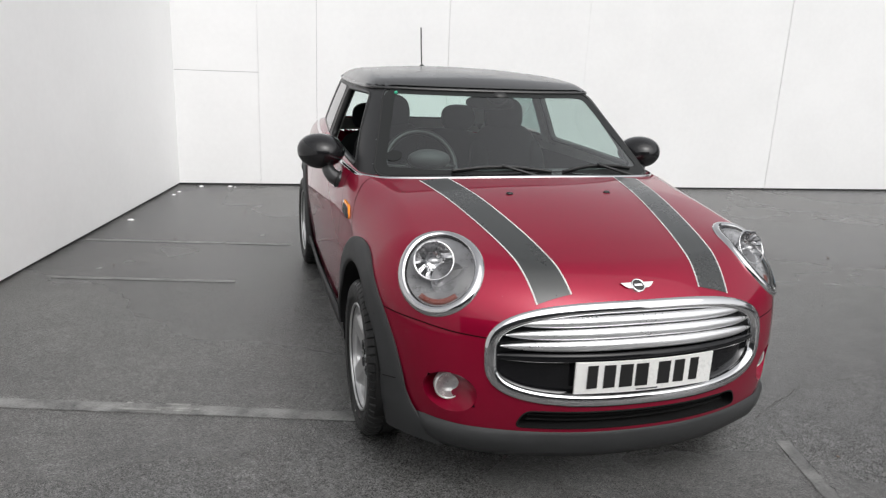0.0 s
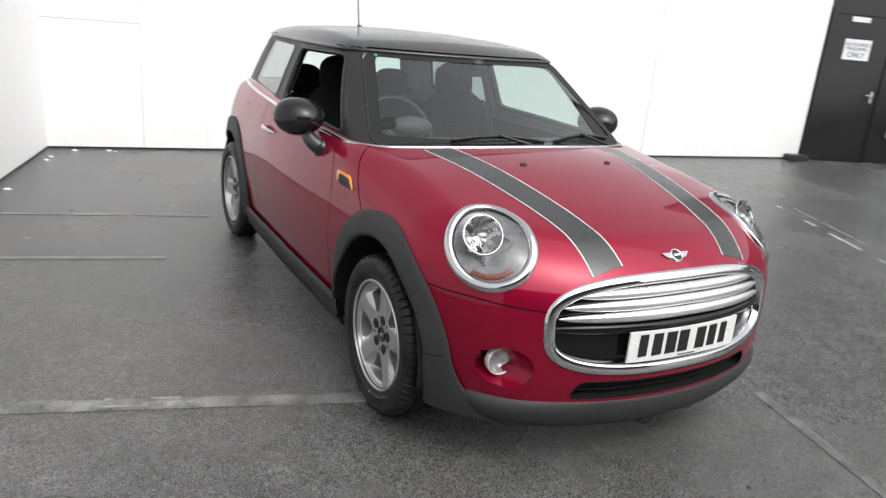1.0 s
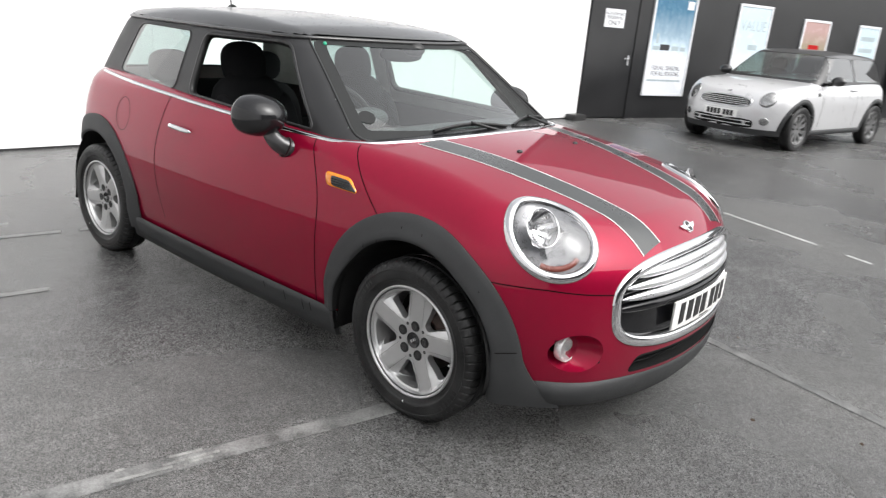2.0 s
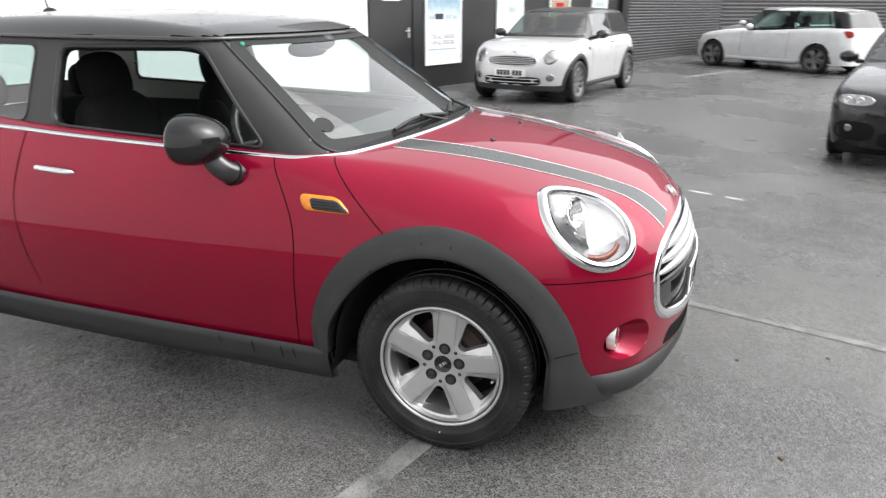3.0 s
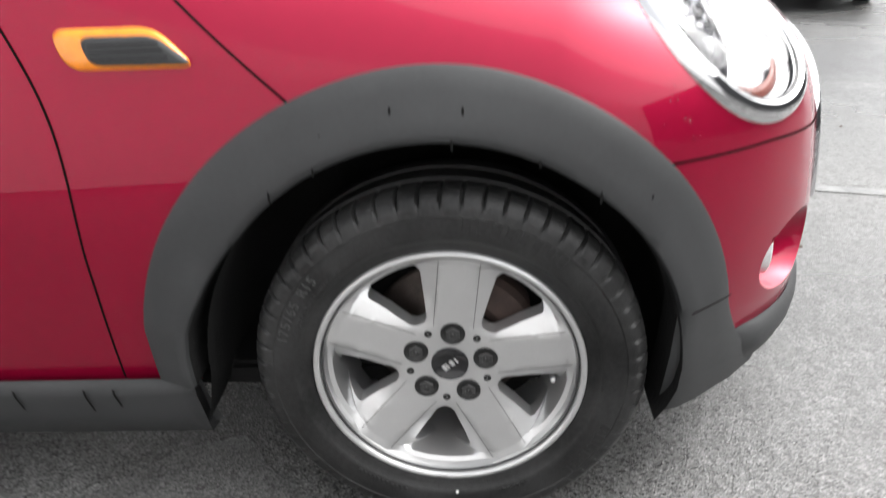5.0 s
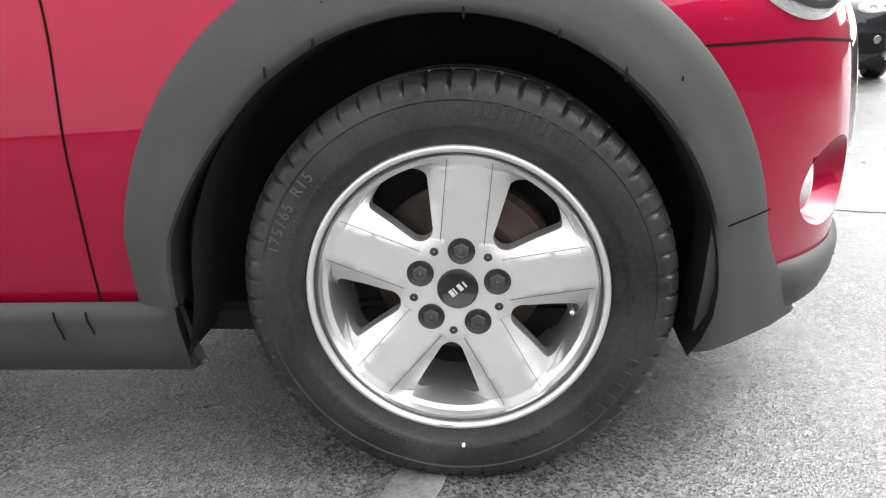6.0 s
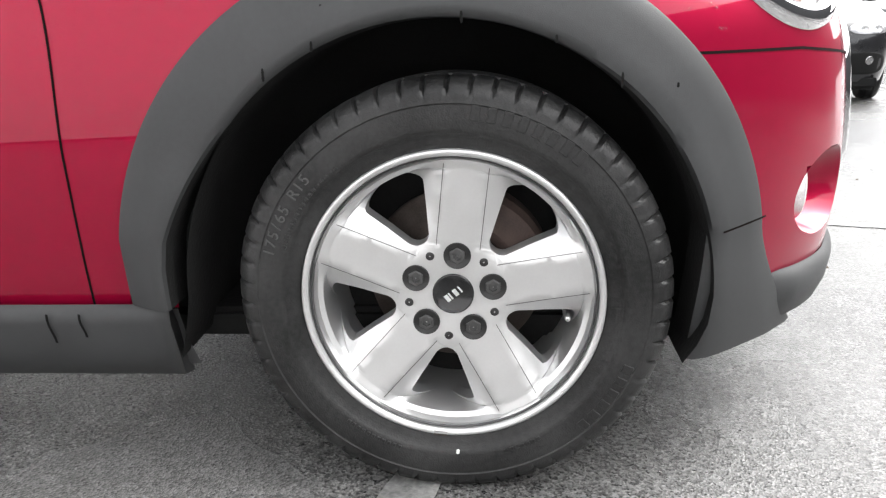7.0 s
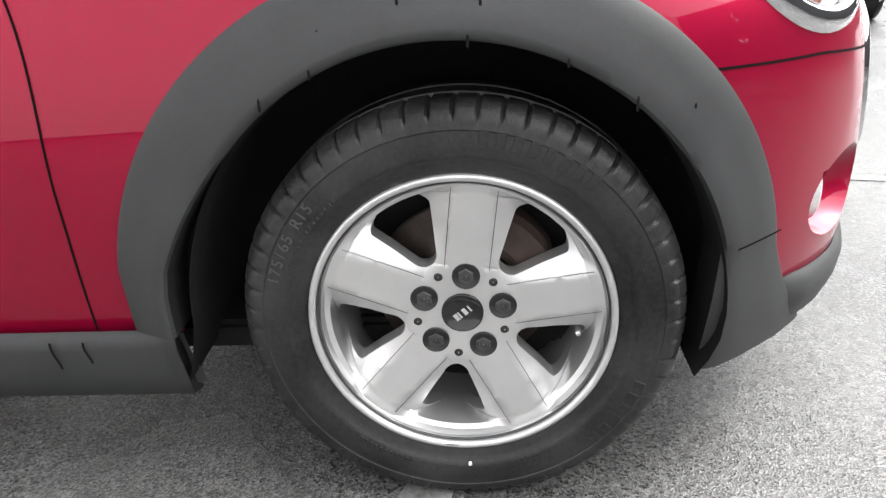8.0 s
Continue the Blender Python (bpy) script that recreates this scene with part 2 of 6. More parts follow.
def ellipse(a, b, e=2.0, n=96):
    t = np.linspace(0, 2 * np.pi, n, endpoint=False)
    c, s = np.cos(t), np.sin(t)
    return np.stack([a * np.sign(c) * np.abs(c) ** (2 / e), b * np.sign(s) * np.abs(s) ** (2 / e)], -1)


def rounded(poly, r, n=6):
    """A polygon with rounded corners."""
    poly = np.asarray(poly, float)
    out = []
    for k in range(len(poly)):
        p, a, b = poly[k], poly[k - 1], poly[(k + 1) % len(poly)]
        u, w = unit(a - p), unit(b - p)
        cut = min(r, 0.45 * np.linalg.norm(a - p), 0.45 * np.linalg.norm(b - p))
        for t in np.linspace(0, 1, n):
            out.append((1 - t) ** 2 * (p + u * cut) + 2 * t * (1 - t) * p + t * t * (p + w * cut))
    return np.array(out)


def dense(poly, step=0.012, closed=True):
    poly = np.asarray(poly, float)
    out = []
    for k in range(len(poly) if closed else len(poly) - 1):
        a, b = poly[k], poly[(k + 1) % len(poly)]
        n = max(1, int(np.ceil(np.linalg.norm(b - a) / step)))
        out += [a + (b - a) * i / n for i in range(n)]
    if not closed:
        out.append(poly[-1])
    return np.array(out)


class Hole:
    """An outline in a plane, pressed along n on to a skin."""

    def __init__(self, name, c, n, poly, up=(0, 0, 1), back=0.15, reach=0.4, faces=0.05):
        self.name, self.c, self.n, self.poly, self.back, self.reach, self.faces = name, np.array(c, float), unit(n), np.asarray(poly, float), back, reach, faces
        self.u = unit(np.cross(up, self.n))
        self.v = np.cross(self.n, self.u)

    def flat(self, p):
        d = np.asarray(p, float) - self.c
        return np.stack([d @ self.u, d @ self.v], -1), d @ self.n

    def near(self, q):
        """Signed distance to the outline (negative inside) and the nearest point of it."""
        a, b = self.poly, np.roll(self.poly, -1, 0)
        ab = b - a
        t = np.clip(((q[:, None] - a) * ab).sum(-1) / np.maximum((ab * ab).sum(-1), 1e-12), 0, 1)
        c = a + ab * t[..., None]
        d2 = ((q[:, None] - c) ** 2).sum(-1)
        k = d2.argmin(1)
        i = np.arange(len(q))
        y = q[:, 1:2]
        cross = ((a[:, 1] > y) != (b[:, 1] > y)) & (q[:, 0:1] < ab[:, 0] * (y - a[:, 1]) / np.where(ab[:, 1] == 0, 1e-12, ab[:, 1]) + a[:, 0])
        inner = cross.sum(1) % 2 == 1
        return np.where(inner, -1, 1) * np.sqrt(d2[i, k]), c[i, k]

    def on(self, shell, q):
        q = np.asarray(q, float)
        o = self.c + q[:, :1] * self.u + q[:, 1:] * self.v - self.n * self.back
        return shell.cast(o, self.n, self.back + self.reach)

    def mirrored(self):
        h = Hole(self.name, self.c * (-1, 1, 1), self.n * (-1, 1, 1), self.poly * (-1, 1), back=self.back, reach=self.reach, faces=self.faces)
        return h


def skin(shell, cols, rows_low, rows_high, z_mid, holes=(), snap=0.008):
    """Half a skin: columns (x, y of the spine, azimuth), level rows, then rows that turn up to the spine. Returns points, quads and each quad's hole."""
    cols = np.array(cols, float)
    d2 = np.stack([-np.sin(cols[:, 2]), -np.cos(cols[:, 2])], -1)
    o = np.stack([cols[:, 0], cols[:, 1]], -1)
    pts = []
    for z in rows_low:
        pts.append(shell.cast(np.column_stack([o, np.full(len(o), z)]), np.column_stack([d2, np.zeros(len(o))])))
    for a in rows_high:
        pts.append(shell.cast(np.column_stack([o, np.full(len(o), z_mid)]), np.column_stack([d2 * np.cos(a), np.full(len(o), np.sin(a))])))
    pts = np.array(pts)
    nr, nc = pts.shape[:2]
    flat = pts.reshape(-1, 3)
    for h in holes:
        q, depth = h.flat(flat)
        m = (np.abs(q[:, 0]) < np.abs(h.poly[:, 0]).max() + 0.05) & (q[:, 1] < h.poly[:, 1].max() + 0.05) & (q[:, 1] > h.poly[:, 1].min() - 0.05) & (depth > -h.back)
        idx = np.nonzero(m)[0]
        if len(idx):
            idx = idx[(shell.normal(flat[idx]) @ h.n) > h.faces]
        if len(idx):
            dist, c = h.near(q[idx])
            k = np.abs(dist) < snap
            moved = h.on(shell, c[k])
            moved[:, 0] = np.where(np.abs(flat[idx[k], 0]) < 1e-4, 0, moved[:, 0])
            flat[idx[k]] = moved
    i, j = np.meshgrid(np.arange(nr - 1), np.arange(nc - 1), indexing="ij")
    a = (i * nc + j).ravel()
    quads = np.stack([a, a + 1, a + nc + 1, a + nc], -1)
    mid = flat[quads].mean(1)
    tag = np.full(len(quads), -1)
    for n, h in enumerate(holes):
        q, depth = h.flat(mid)
        m = (np.abs(q[:, 0]) < np.abs(h.poly[:, 0]).max() + 0.05) & (np.abs(q[:, 1]) < np.abs(h.poly[:, 1]).max() + 0.05) & (depth > -h.back)
        idx = np.nonzero(m)[0]
        if len(idx):
            idx = idx[(shell.normal(mid[idx]) @ h.n) > h.faces * 0.6]
        if len(idx):
            dist, _ = h.near(q[idx])
            tag[idx[dist < 0]] = n
    return flat, quads, mid, tag


def submesh(name, flat, quads, mat, parent, shell=None, label="", shift=0.0, both=False, mirror=False, normals=None):
    """Some quads of a half skin as one mesh, moved along the normals by shift; both: with its mirror image; mirror: the mirror image alone."""
    if len(quads) == 0:
        return None
    used, inv = np.unique(quads.ravel(), return_inverse=True)
    v, f = flat[used], inv.reshape(-1, 4)[:, ::-1]
    nn = shell.normal(v)
    v = v + nn * shift
    flip = np.array((-1, 1, 1))
    # weld points that coincide
    _, first, back = np.unique(np.round(v / 2e-5).astype(int), axis=0, return_index=True, return_inverse=True)
    v, nn, f = v[first], nn[first], back.reshape(-1)[f]
    if mirror:
        v, nn, f = v * flip, nn * flip, f[:, ::-1]
    if both:
        f = np.concatenate([f, f[:, ::-1] + len(v)])
        v, nn = np.concatenate([v, v * flip]), np.concatenate([nn, nn * flip])
    f = [tuple(dict.fromkeys(q)) for q in f.tolist()]
    return mesh_part(name, v, [q for q in f if len(q) > 2], mat, parent, label, nn)


def ribbon(name, pts, normals, width, mat, parent, lift=0.001, closed=False, label="", widths=None):
    """A flat band along points of a skin."""
    p, nn = np.asarray(pts, float), np.asarray(normals, float)
    t = unit(np.roll(p, -1, 0) - np.roll(p, 1, 0)) if closed else unit(np.gradient(p, axis=0))
    b = unit(np.cross(t, nn))
    w = (np.full(len(p), width) if widths is None else np.asarray(widths))[:, None] / 2
    v = np.concatenate([p + nn * lift - b * w, p + nn * lift + b * w])
    n = len(p)
    f = [(k, (k + 1) % n, n + (k + 1) % n, n + k) for k in range(n if closed else n - 1)]
    return mesh_part(name, v, f, mat, parent, label)


def sweep(name, pts, normals, profile, mat, parent, closed=False, label="", scale=None, caps=True, loop=True, smooth=True):
    """A section (across, out) carried along points of a skin."""
    p, nn = np.asarray(pts, float), np.asarray(normals, float)
    t = unit(np.roll(p, -1, 0) - np.roll(p, 1, 0)) if closed else unit(np.gradient(p, axis=0))
    nn = unit(nn - t * (nn * t).sum(-1, keepdims=True))
    b = unit(np.cross(t, nn))
    prof = np.asarray(profile, float)
    s = np.ones(len(p)) if scale is None else np.asarray(scale, float)
    v = (p[:, None] + s[:, None, None] * (prof[None, :, :1] * b[:, None] + prof[None, :, 1:] * nn[:, None])).reshape(-1, 3)
    n, k = len(p), len(prof)
    f = []
    for i in range(n if closed else n - 1):
        j = (i + 1) % n
        for a in range(k if loop else k - 1):
            c = (a + 1) % k
            f.append((i * k + a, i * k + c, j * k + c, j * k + a))
    if caps and loop and not closed:
        f += [tuple(range(k)), tuple((n - 1) * k + a for a in reversed(range(k)))]
    ob = mesh_part(name, v, f, mat, parent, label, smooth=smooth)
    return ob


def round_profile(a, b, n=10):
    t = np.linspace(0, 2 * np.pi, n, endpoint=False)
    return np.stack([a * np.cos(t), b * np.sin(t)], -1)


def tube(name, pts, r, mat, parent, closed=False, label="", n=8):
    p = np.asarray(pts, float)
    ref = np.array((0.31, 0.22, 0.92))
    return sweep(name, p, np.broadcast_to(ref, p.shape), round_profile(r, r, n), mat, parent, closed, label)


def lathe(name, profile, mat, parent, n=64, label="", m=None, smooth=True):
    """A profile of (radius, out) turned about the x axis; out is towards -x."""
    prof = np.asarray(profile, float)
    t = np.linspace(0, 2 * np.pi, n, endpoint=False)
    k = len(prof)
    v = np.stack([-np.broadcast_to(prof[:, 1], (n, k)), prof[:, 0] * np.sin(t)[:, None], prof[:, 0] * np.cos(t)[:, None]], -1).reshape(-1, 3)
    f = [(i * k + a, i * k + a + 1, (i + 1) % n * k + a + 1, (i + 1) % n * k + a) for i in range(n) for a in range(k - 1)]
    ob = mesh_part(name, v, f, mat, parent, label, smooth=smooth)
    if m is not None:
        ob.matrix_basis = m
    return ob


def blob(name, mat, parent, m, e=(1, 1, 1), n=24, label="", power=2.0):
    """A rounded solid of half sizes e, at m."""
    bm = bmesh.new()
    bmesh.ops.create_uvsphere(bm, u_segments=n, v_segments=n // 2, radius=1)
    for v in bm.verts:
        c = np.array(v.co)
        c = c / (np.abs(c) ** power).sum() ** (1 / power)
        v.co = Vector(c * np.array(e))
    bm.transform(m)
    return part(name, bm, mat, parent, label, smooth=True)


def letters(name, text, size, mat, parent, m, label="", depth=0.001):
    """Words in the built-in font, as a mesh."""
    cu = bpy.data.curves.new(name, "FONT")
    cu.body, cu.size, cu.extrude, cu.align_x, cu.align_y = text, size, depth, "CENTER", "CENTER"
    tmp = bpy.data.objects.new(name, cu)
    me = bpy.data.meshes.new_from_object(tmp)
    bpy.data.objects.remove(tmp)
    me.materials.clear()
    me.materials.append(mat)
    ob = new(name, me)
    ob.parent = parent
    ob.matrix_basis = m
    return tagged(ob, label)


# ---- wheels ----
def wheel_parts(root, m, R=0.216, detail=True, spokes=5, mat=ALLOY, dark=DARK, wide=0.30, twist=0.0, tyre_r=0.311):
    """One wheel under a car: the rim with its tyre, disc, bolts and cap; outwards is -x."""
    # rim face: a polar net whose lines follow the windows between the spokes
    r0, r1 = 0.40 * R, 0.865 * R
    rm, hr = (r0 + r1) / 2, (r1 - r0) / 2
    rs = np.concatenate([np.linspace(0.02, r0, 8, endpoint=False), rm - hr * np.cos(np.linspace(0, np.pi, 26)), np.linspace(0.88, 1.0, 7) * R])
    sector = np.pi / spokes
    us = np.concatenate([np.linspace(-1, -0.5, 7), np.linspace(-0.5, 0.5, 15)[1:], np.linspace(0.5, 1, 7)[1:]])
    # half width of a window: narrow by the hub, wide by the lip, with rounded ends
    gap = (0.24 * R * math.pi / spokes / 0.628) * (0.26 + 0.74 * np.clip((rs / R - 0.42) / 0.42, 0, 1)) * (1.30 - wide)
    ends = np.sqrt(np.clip(1 - np.clip((rs - 0.79 * R) / (r1 - 0.79 * R), 0, 1) ** 2, 0, 1)) * np.sqrt(np.clip(1 - np.clip((r0 + 0.05 * R - rs) / (0.05 * R), 0, 1) ** 2, 0, 1))
    alpha = np.where((rs > r0) & (rs < r1), sector - np.arcsin(np.clip(gap * ends / np.maximum(rs, 1e-3), 0, 0.9)), sector)
    verts, faces = [], []
    n_u, n_r = len(us) - 1, len(rs)
    for s in range(spokes):
        for u in us[:-1]:
            for i, r in enumerate(rs):
                a = min(alpha[i], sector * 0.98) if r0 < r < r1 else sector * 0.5
                th = (u / 0.5 * a) if abs(u) <= 0.5 else math.copysign(a + (abs(u) - 0.5) / 0.5 * (sector - a), u)
                dist = r * math.sin(min(abs(th), 1.5))
                out = 0.044 + 0.020 * (r / R) ** 1.5
                if r > r0 * 0.8:
                    face = 0.145 * R
                    drop = max(0.0, dist - face)
                    blend = min(1, (r - r0 * 0.8) / (0.3 * R))
                    out -= (0.0022 if drop > 0.0005 else 0) * blend + (0.35 * drop + 9.0 * drop * drop) * blend
                if r > 0.87 * R:
                    k = (r / R - 0.87) / 0.13
                    out = max(out * (1 - k) + 0.066 * k, 0.050 + 0.02 * k) if k < 0.60 else 0.068
                if r > 0.985 * R:
                    out = 0.066
                ang = th + s * 2 * sector + twist
                verts.append((-out, -r * math.sin(ang), r * math.cos(ang)))
    total = spokes * n_u
    for c in range(total):
        k = c % n_u
        window = us[k] + us[k + 1] < -1.0001 or us[k] + us[k + 1] > 1.0001
        for i in range(n_r - 1):
            mid = (rs[i] + rs[i + 1]) / 2
            if window and r0 < mid < r1:
                continue
            d = (c + 1) % total
            faces.append((c * n_r + i, c * n_r + i + 1, d * n_r + i + 1, d * n_r + i))
    bm = bmesh.new()
    bv = [bm.verts.new(v) for v in verts]
    for f in faces:
        bm.faces.new([bv[i] for i in f])
    bmesh.ops.recalc_face_normals(bm, faces=bm.faces)
    edge = [e for e in bm.edges if e.is_boundary]
    ext = bmesh.ops.extrude_edge_only(bm, edges=edge)
    for v in ext["geom"]:
        if isinstance(v, bmesh.types.BMVert):
            rr = math.hypot(v.co.y, v.co.z)
            v.co.x += 0.030 if rr < 0.95 * R else 0.02
    bmesh.ops.delete(bm, geom=[v for v in bm.verts if not v.link_faces], context="VERTS")
    rim = part("wheel", bm, mat, root, "silver five-spoke alloy wheel" if spokes == 5 else "alloy wheel", smooth=True)
    rim.matrix_basis = m
    rim.data.set_sharp_from_angle(angle=radians(32))
    # barrel behind the windows
    lathe("rim_lip", [(0.950 * R, 0.062), (0.954 * R, 0.0735), (0.960 * R, 0.0770), (0.985 * R, 0.0785), (0.998 * R, 0.0775), (1.006 * R, 0.068)], mat, rim, 96, "bright rim lip")
    # raised dark ring that paints the shade of a groove inside the lip
    lathe("rim_groove_shade", [(0.940 * R, 0.0680), (0.942 * R, 0.0715), (0.950 * R, 0.0715), (0.952 * R, 0.0660)], STEEL_DARK, rim, 96)
    lathe("barrel", [(0.93 * R, 0.066), (0.89 * R, 0.045), (0.87 * R, 0.01), (0.85 * R, -0.05), (0.85 * R, -0.09)], mat, rim, 72)
    # tyre
    tr = tyre_r
    prof = [(0.955 * R, 0.060), (0.985 * R, 0.070), (1.02 * R, 0.0745), (1.055 * R, 0.0775), (1.09 * R, 0.0800), (1.098 * R, 0.0822), (1.115 * R, 0.0850), (1.135 * R, 0.0858), (tr - 0.048, 0.0875),
            (tr - 0.036, 0.0862), (tr - 0.034, 0.0875), (tr - 0.026, 0.0855), (tr - 0.020, 0.0845), (tr - 0.012, 0.0775), (tr - 0.006, 0.071), (tr - 0.001, 0.061), (tr, 0.045), (tr, 0.030), (tr - 0.007, 0.028), (tr - 0.007, 0.022), (tr, 0.020), (tr, 0.0),
            (tr, -0.02), (tr - 0.007, -0.022), (tr - 0.007, -0.028), (tr, -0.03), (tr - 0.001, -0.06), (tr - 0.02, -0.08), (tr - 0.05, -0.085), (0.98 * R, -0.075)]
    blocks = 60
    per = 8 if detail else 2
    n = blocks * per
    vs, fs, k = [], [], len(prof)
    for i in range(n):
        th = 2 * np.pi * i / n
        groove = (i % per) == 0 if detail else False
        for a, (r, w) in enumerate(prof):
            tread = 13 <= a <= 27
            rr, ww, t2 = r, w, th
            if groove and 11 <= a <= 18:
                rr, ww = r - (0.0045 if a > 12 else 0.0015), w - (0.003 if a > 11 else 0.0012)
            if tread and detail:
                t2 = th + 0.25 * (0.075 - abs(w)) * (1 if w > 0 else -1)
            vs.append((-ww, -rr * math.sin(t2), rr * math.cos(t2)))
    for i in range(n):
        j = (i + 1) % n
        for a in range(k - 1):
            fs.append((i * k + a, i * k + a + 1, j * k + a + 1, j * k + a))
    tyre = mesh_part("tyre", vs, fs, RUBBER, rim, "black rubber tyre with worn shoulder blocks")
    tyre.data.set_sharp_from_angle(angle=radians(35))
    # brake disc, and an added dark disc painting the shade deep inside the wheel
    lathe("brake_disc", [(0.02, -0.028), (0.07, -0.026), (0.072, -0.036), (0.135, -0.036), (0.137, -0.045)], STEEL, rim, 48, "rusty brake disc")
    lathe("wheel_back_shade", [(0.02, -0.075), (0.86 * R, -0.075)], dark, rim, 32)
    if detail:
        # caliper
        bm = bmesh.new()
        for a in range(9):
            ang = -0.62 + 0.85 * a / 8 + 0.85
            for r, w in ((0.085, -0.052), (0.085, 0.0), (0.10, 0.008), (0.142, 0.004), (0.150, -0.01), (0.150, -0.052)):
                bm.verts.new((-w, -r * math.sin(ang), r * math.cos(ang)))
        bm.verts.ensure_lookup_table()
        for a in range(8):
            for b in range(5):
                bm.faces.new([bm.verts[i] for i in (a * 6 + b, a * 6 + b + 1, (a + 1) * 6 + b + 1, (a + 1) * 6 + b)])
        bm.faces.new([bm.verts[i] for i in range(6)])
        bm.faces.new([bm.verts[48 + i] for i in range(6)])
        part("brake_caliper", bm, RUST, rim, "dull brown brake caliper")
        for s in range(5):
            a = s * 2 * sector + twist
            c = Matrix.Translation((-0.0012, -0.059 * math.sin(a), 0.059 * math.cos(a)))
            # no hole is cut: a dark disc on the alloy paints the recess shade
            lathe("bolt", [(0.0200, 0.0455), (0.0197, 0.0484), (0.0190, 0.0487), (0.0182, 0.0482), (0.0176, 0.0478), (0.001, 0.0478)], RECESS_SHADE, rim, 24, "raised dark disc painted as a shaded bolt recess", c)
            lathe("bolt_head", [(0.0125, 0.0475), (0.0122, 0.0498), (0.0108, 0.0505), (0.0066, 0.0505), (0.0060, 0.0482), (0.001, 0.0482)], STEEL_DARK, rim, 6, "", c, smooth=False)
            a += sector
            c = Matrix.Translation((0, -0.066 * math.sin(a), 0.066 * math.cos(a)))
            # likewise a black disc for the darkness of the pin hole
            lathe("pin_hole", [(0.0065, 0.0475), (0.0050, 0.0482), (0.001, 0.0480)], BAR, rim, 12, "", c)
        lathe("centre_cap", [(0.0305, 0.0440), (0.0300, 0.0485), (0.0282, 0.0495), (0.0276, 0.0480), (0.001, 0.0482)], GLOSS_BLACK, rim, 40, "gloss black centre cap")
        # cap mark as plain bars
        bm = bmesh.new()
        for k2, (x, wd) in enumerate(((-0.0135, 0.006), (-0.006, 0.0025), (0.0015, 0.006), (0.0115, 0.0025))):
            box_bm(-0.0488, -0.0484, -x - wd, -x, -0.0055, 0.0055, bm=bm)
        bm.transform(Matrix.Rotation(radians(-38), 4, "X"))
        part("cap_mark", bm, SATIN, rim)
        # sidewall lettering
        def around(word, start, r, size, inward=False):
            for k3, ch in enumerate(word):
                if ch == " ":
                    continue
                a = start + k3 * size * 0.60 / r
                mm = Matrix(((0, 0, -1, -0.0884), (-math.cos(a), -math.sin(a), 0, -r * math.sin(a)), (-math.sin(a), math.cos(a), 0, r * math.cos(a)), (0, 0, 0, 1)))
                letters("sidewall_letter", ch, size, RUBBER_TEXT, rim, mm, depth=0.0007)
        around("175/65 R15", radians(-73), 0.264, 0.022)
        # unreadable sidewall marks as plain raised bars
        for a0, cnt, hgt in ((8, 8, 0.020), (112, 6, 0.016), (200, 11, 0.006), (150, 7, 0.006), (290, 9, 0.006), (-60, 12, 0.005)):
            for k4 in range(cnt):
                a = radians(a0 + k4 * (4.6 if hgt > 0.01 else 2.0))
                r = 0.266 if hgt > 0.01 else 0.246
                if k4 == 0:
                    wd = 0.006 if hgt > 0.01 else 0.0025
                    one = part("sidewall_mark", box_bm(-0.0882, -0.0850, -wd, wd, -hgt / 2, hgt / 2, 0.0006, 1), RUBBER, rim)
                else:
                    one = new("sidewall_mark", one.data)
                    one.parent = rim
                one.matrix_basis = Matrix.Rotation(a, 4, "X") @ Matrix.Translation((0.0 if hgt > 0.01 else 0.001, 0, r))
        # thin dark ribbons painting crease shade along both sides of each spoke's flat face
        for s in range(5):
            a = s * 2 * sector + twist
            for e in (-1, 1):
                rr = np.linspace(0.36 * R, 0.90 * R, 16)
                th = np.arcsin(0.145 * R / rr)
                ox = 0.0445 + 0.020 * (rr / R) ** 1.5
                p = np.stack([-ox, -rr * np.sin(a + e * th), rr * np.cos(a + e * th)], -1)
                ribbon("spoke_crease_shade", p, np.broadcast_to(np.array((-1.0, 0, 0)), p.shape), 0.0009, STEEL_DARK, rim, 0.0)
        # balance weight, valve and a white fleck of dirt
        b3 = box_bm(-0.078, -0.070, -0.012, 0.012, -0.005, 0.005, 0.002)
        b3.transform(Matrix.Rotation(radians(186), 4, "X") @ Matrix.Translation((0, 0, 0.985 * R)))
        part("balance_weight", b3, STEEL, rim, "crimped grey balance weight")
        lathe("valve", [(0.005, -0.005), (0.005, 0.03), (0.0035, 0.036), (0.001, 0.036)], SATIN, rim, 10, "", Matrix.Rotation(radians(105), 4, "X") @ Matrix.Translation((0, 0, 0.80 * R)))
        b4 = box_bm(-0.0872, -0.0855, -0.002, 0.003, -0.004, 0.004, 0.001)
        b4.transform(Matrix.Rotation(radians(186), 4, "X") @ Matrix.Translation((0, 0.028, 0.236)))
        part("dirt_fleck", b4, PLATE, rim)
    return rim


def copy_wheel(rim, root, m):
    """The same wheel again at m, sharing its meshes."""
    c = copy_thing(rim, m)
    c.parent = root
    return c


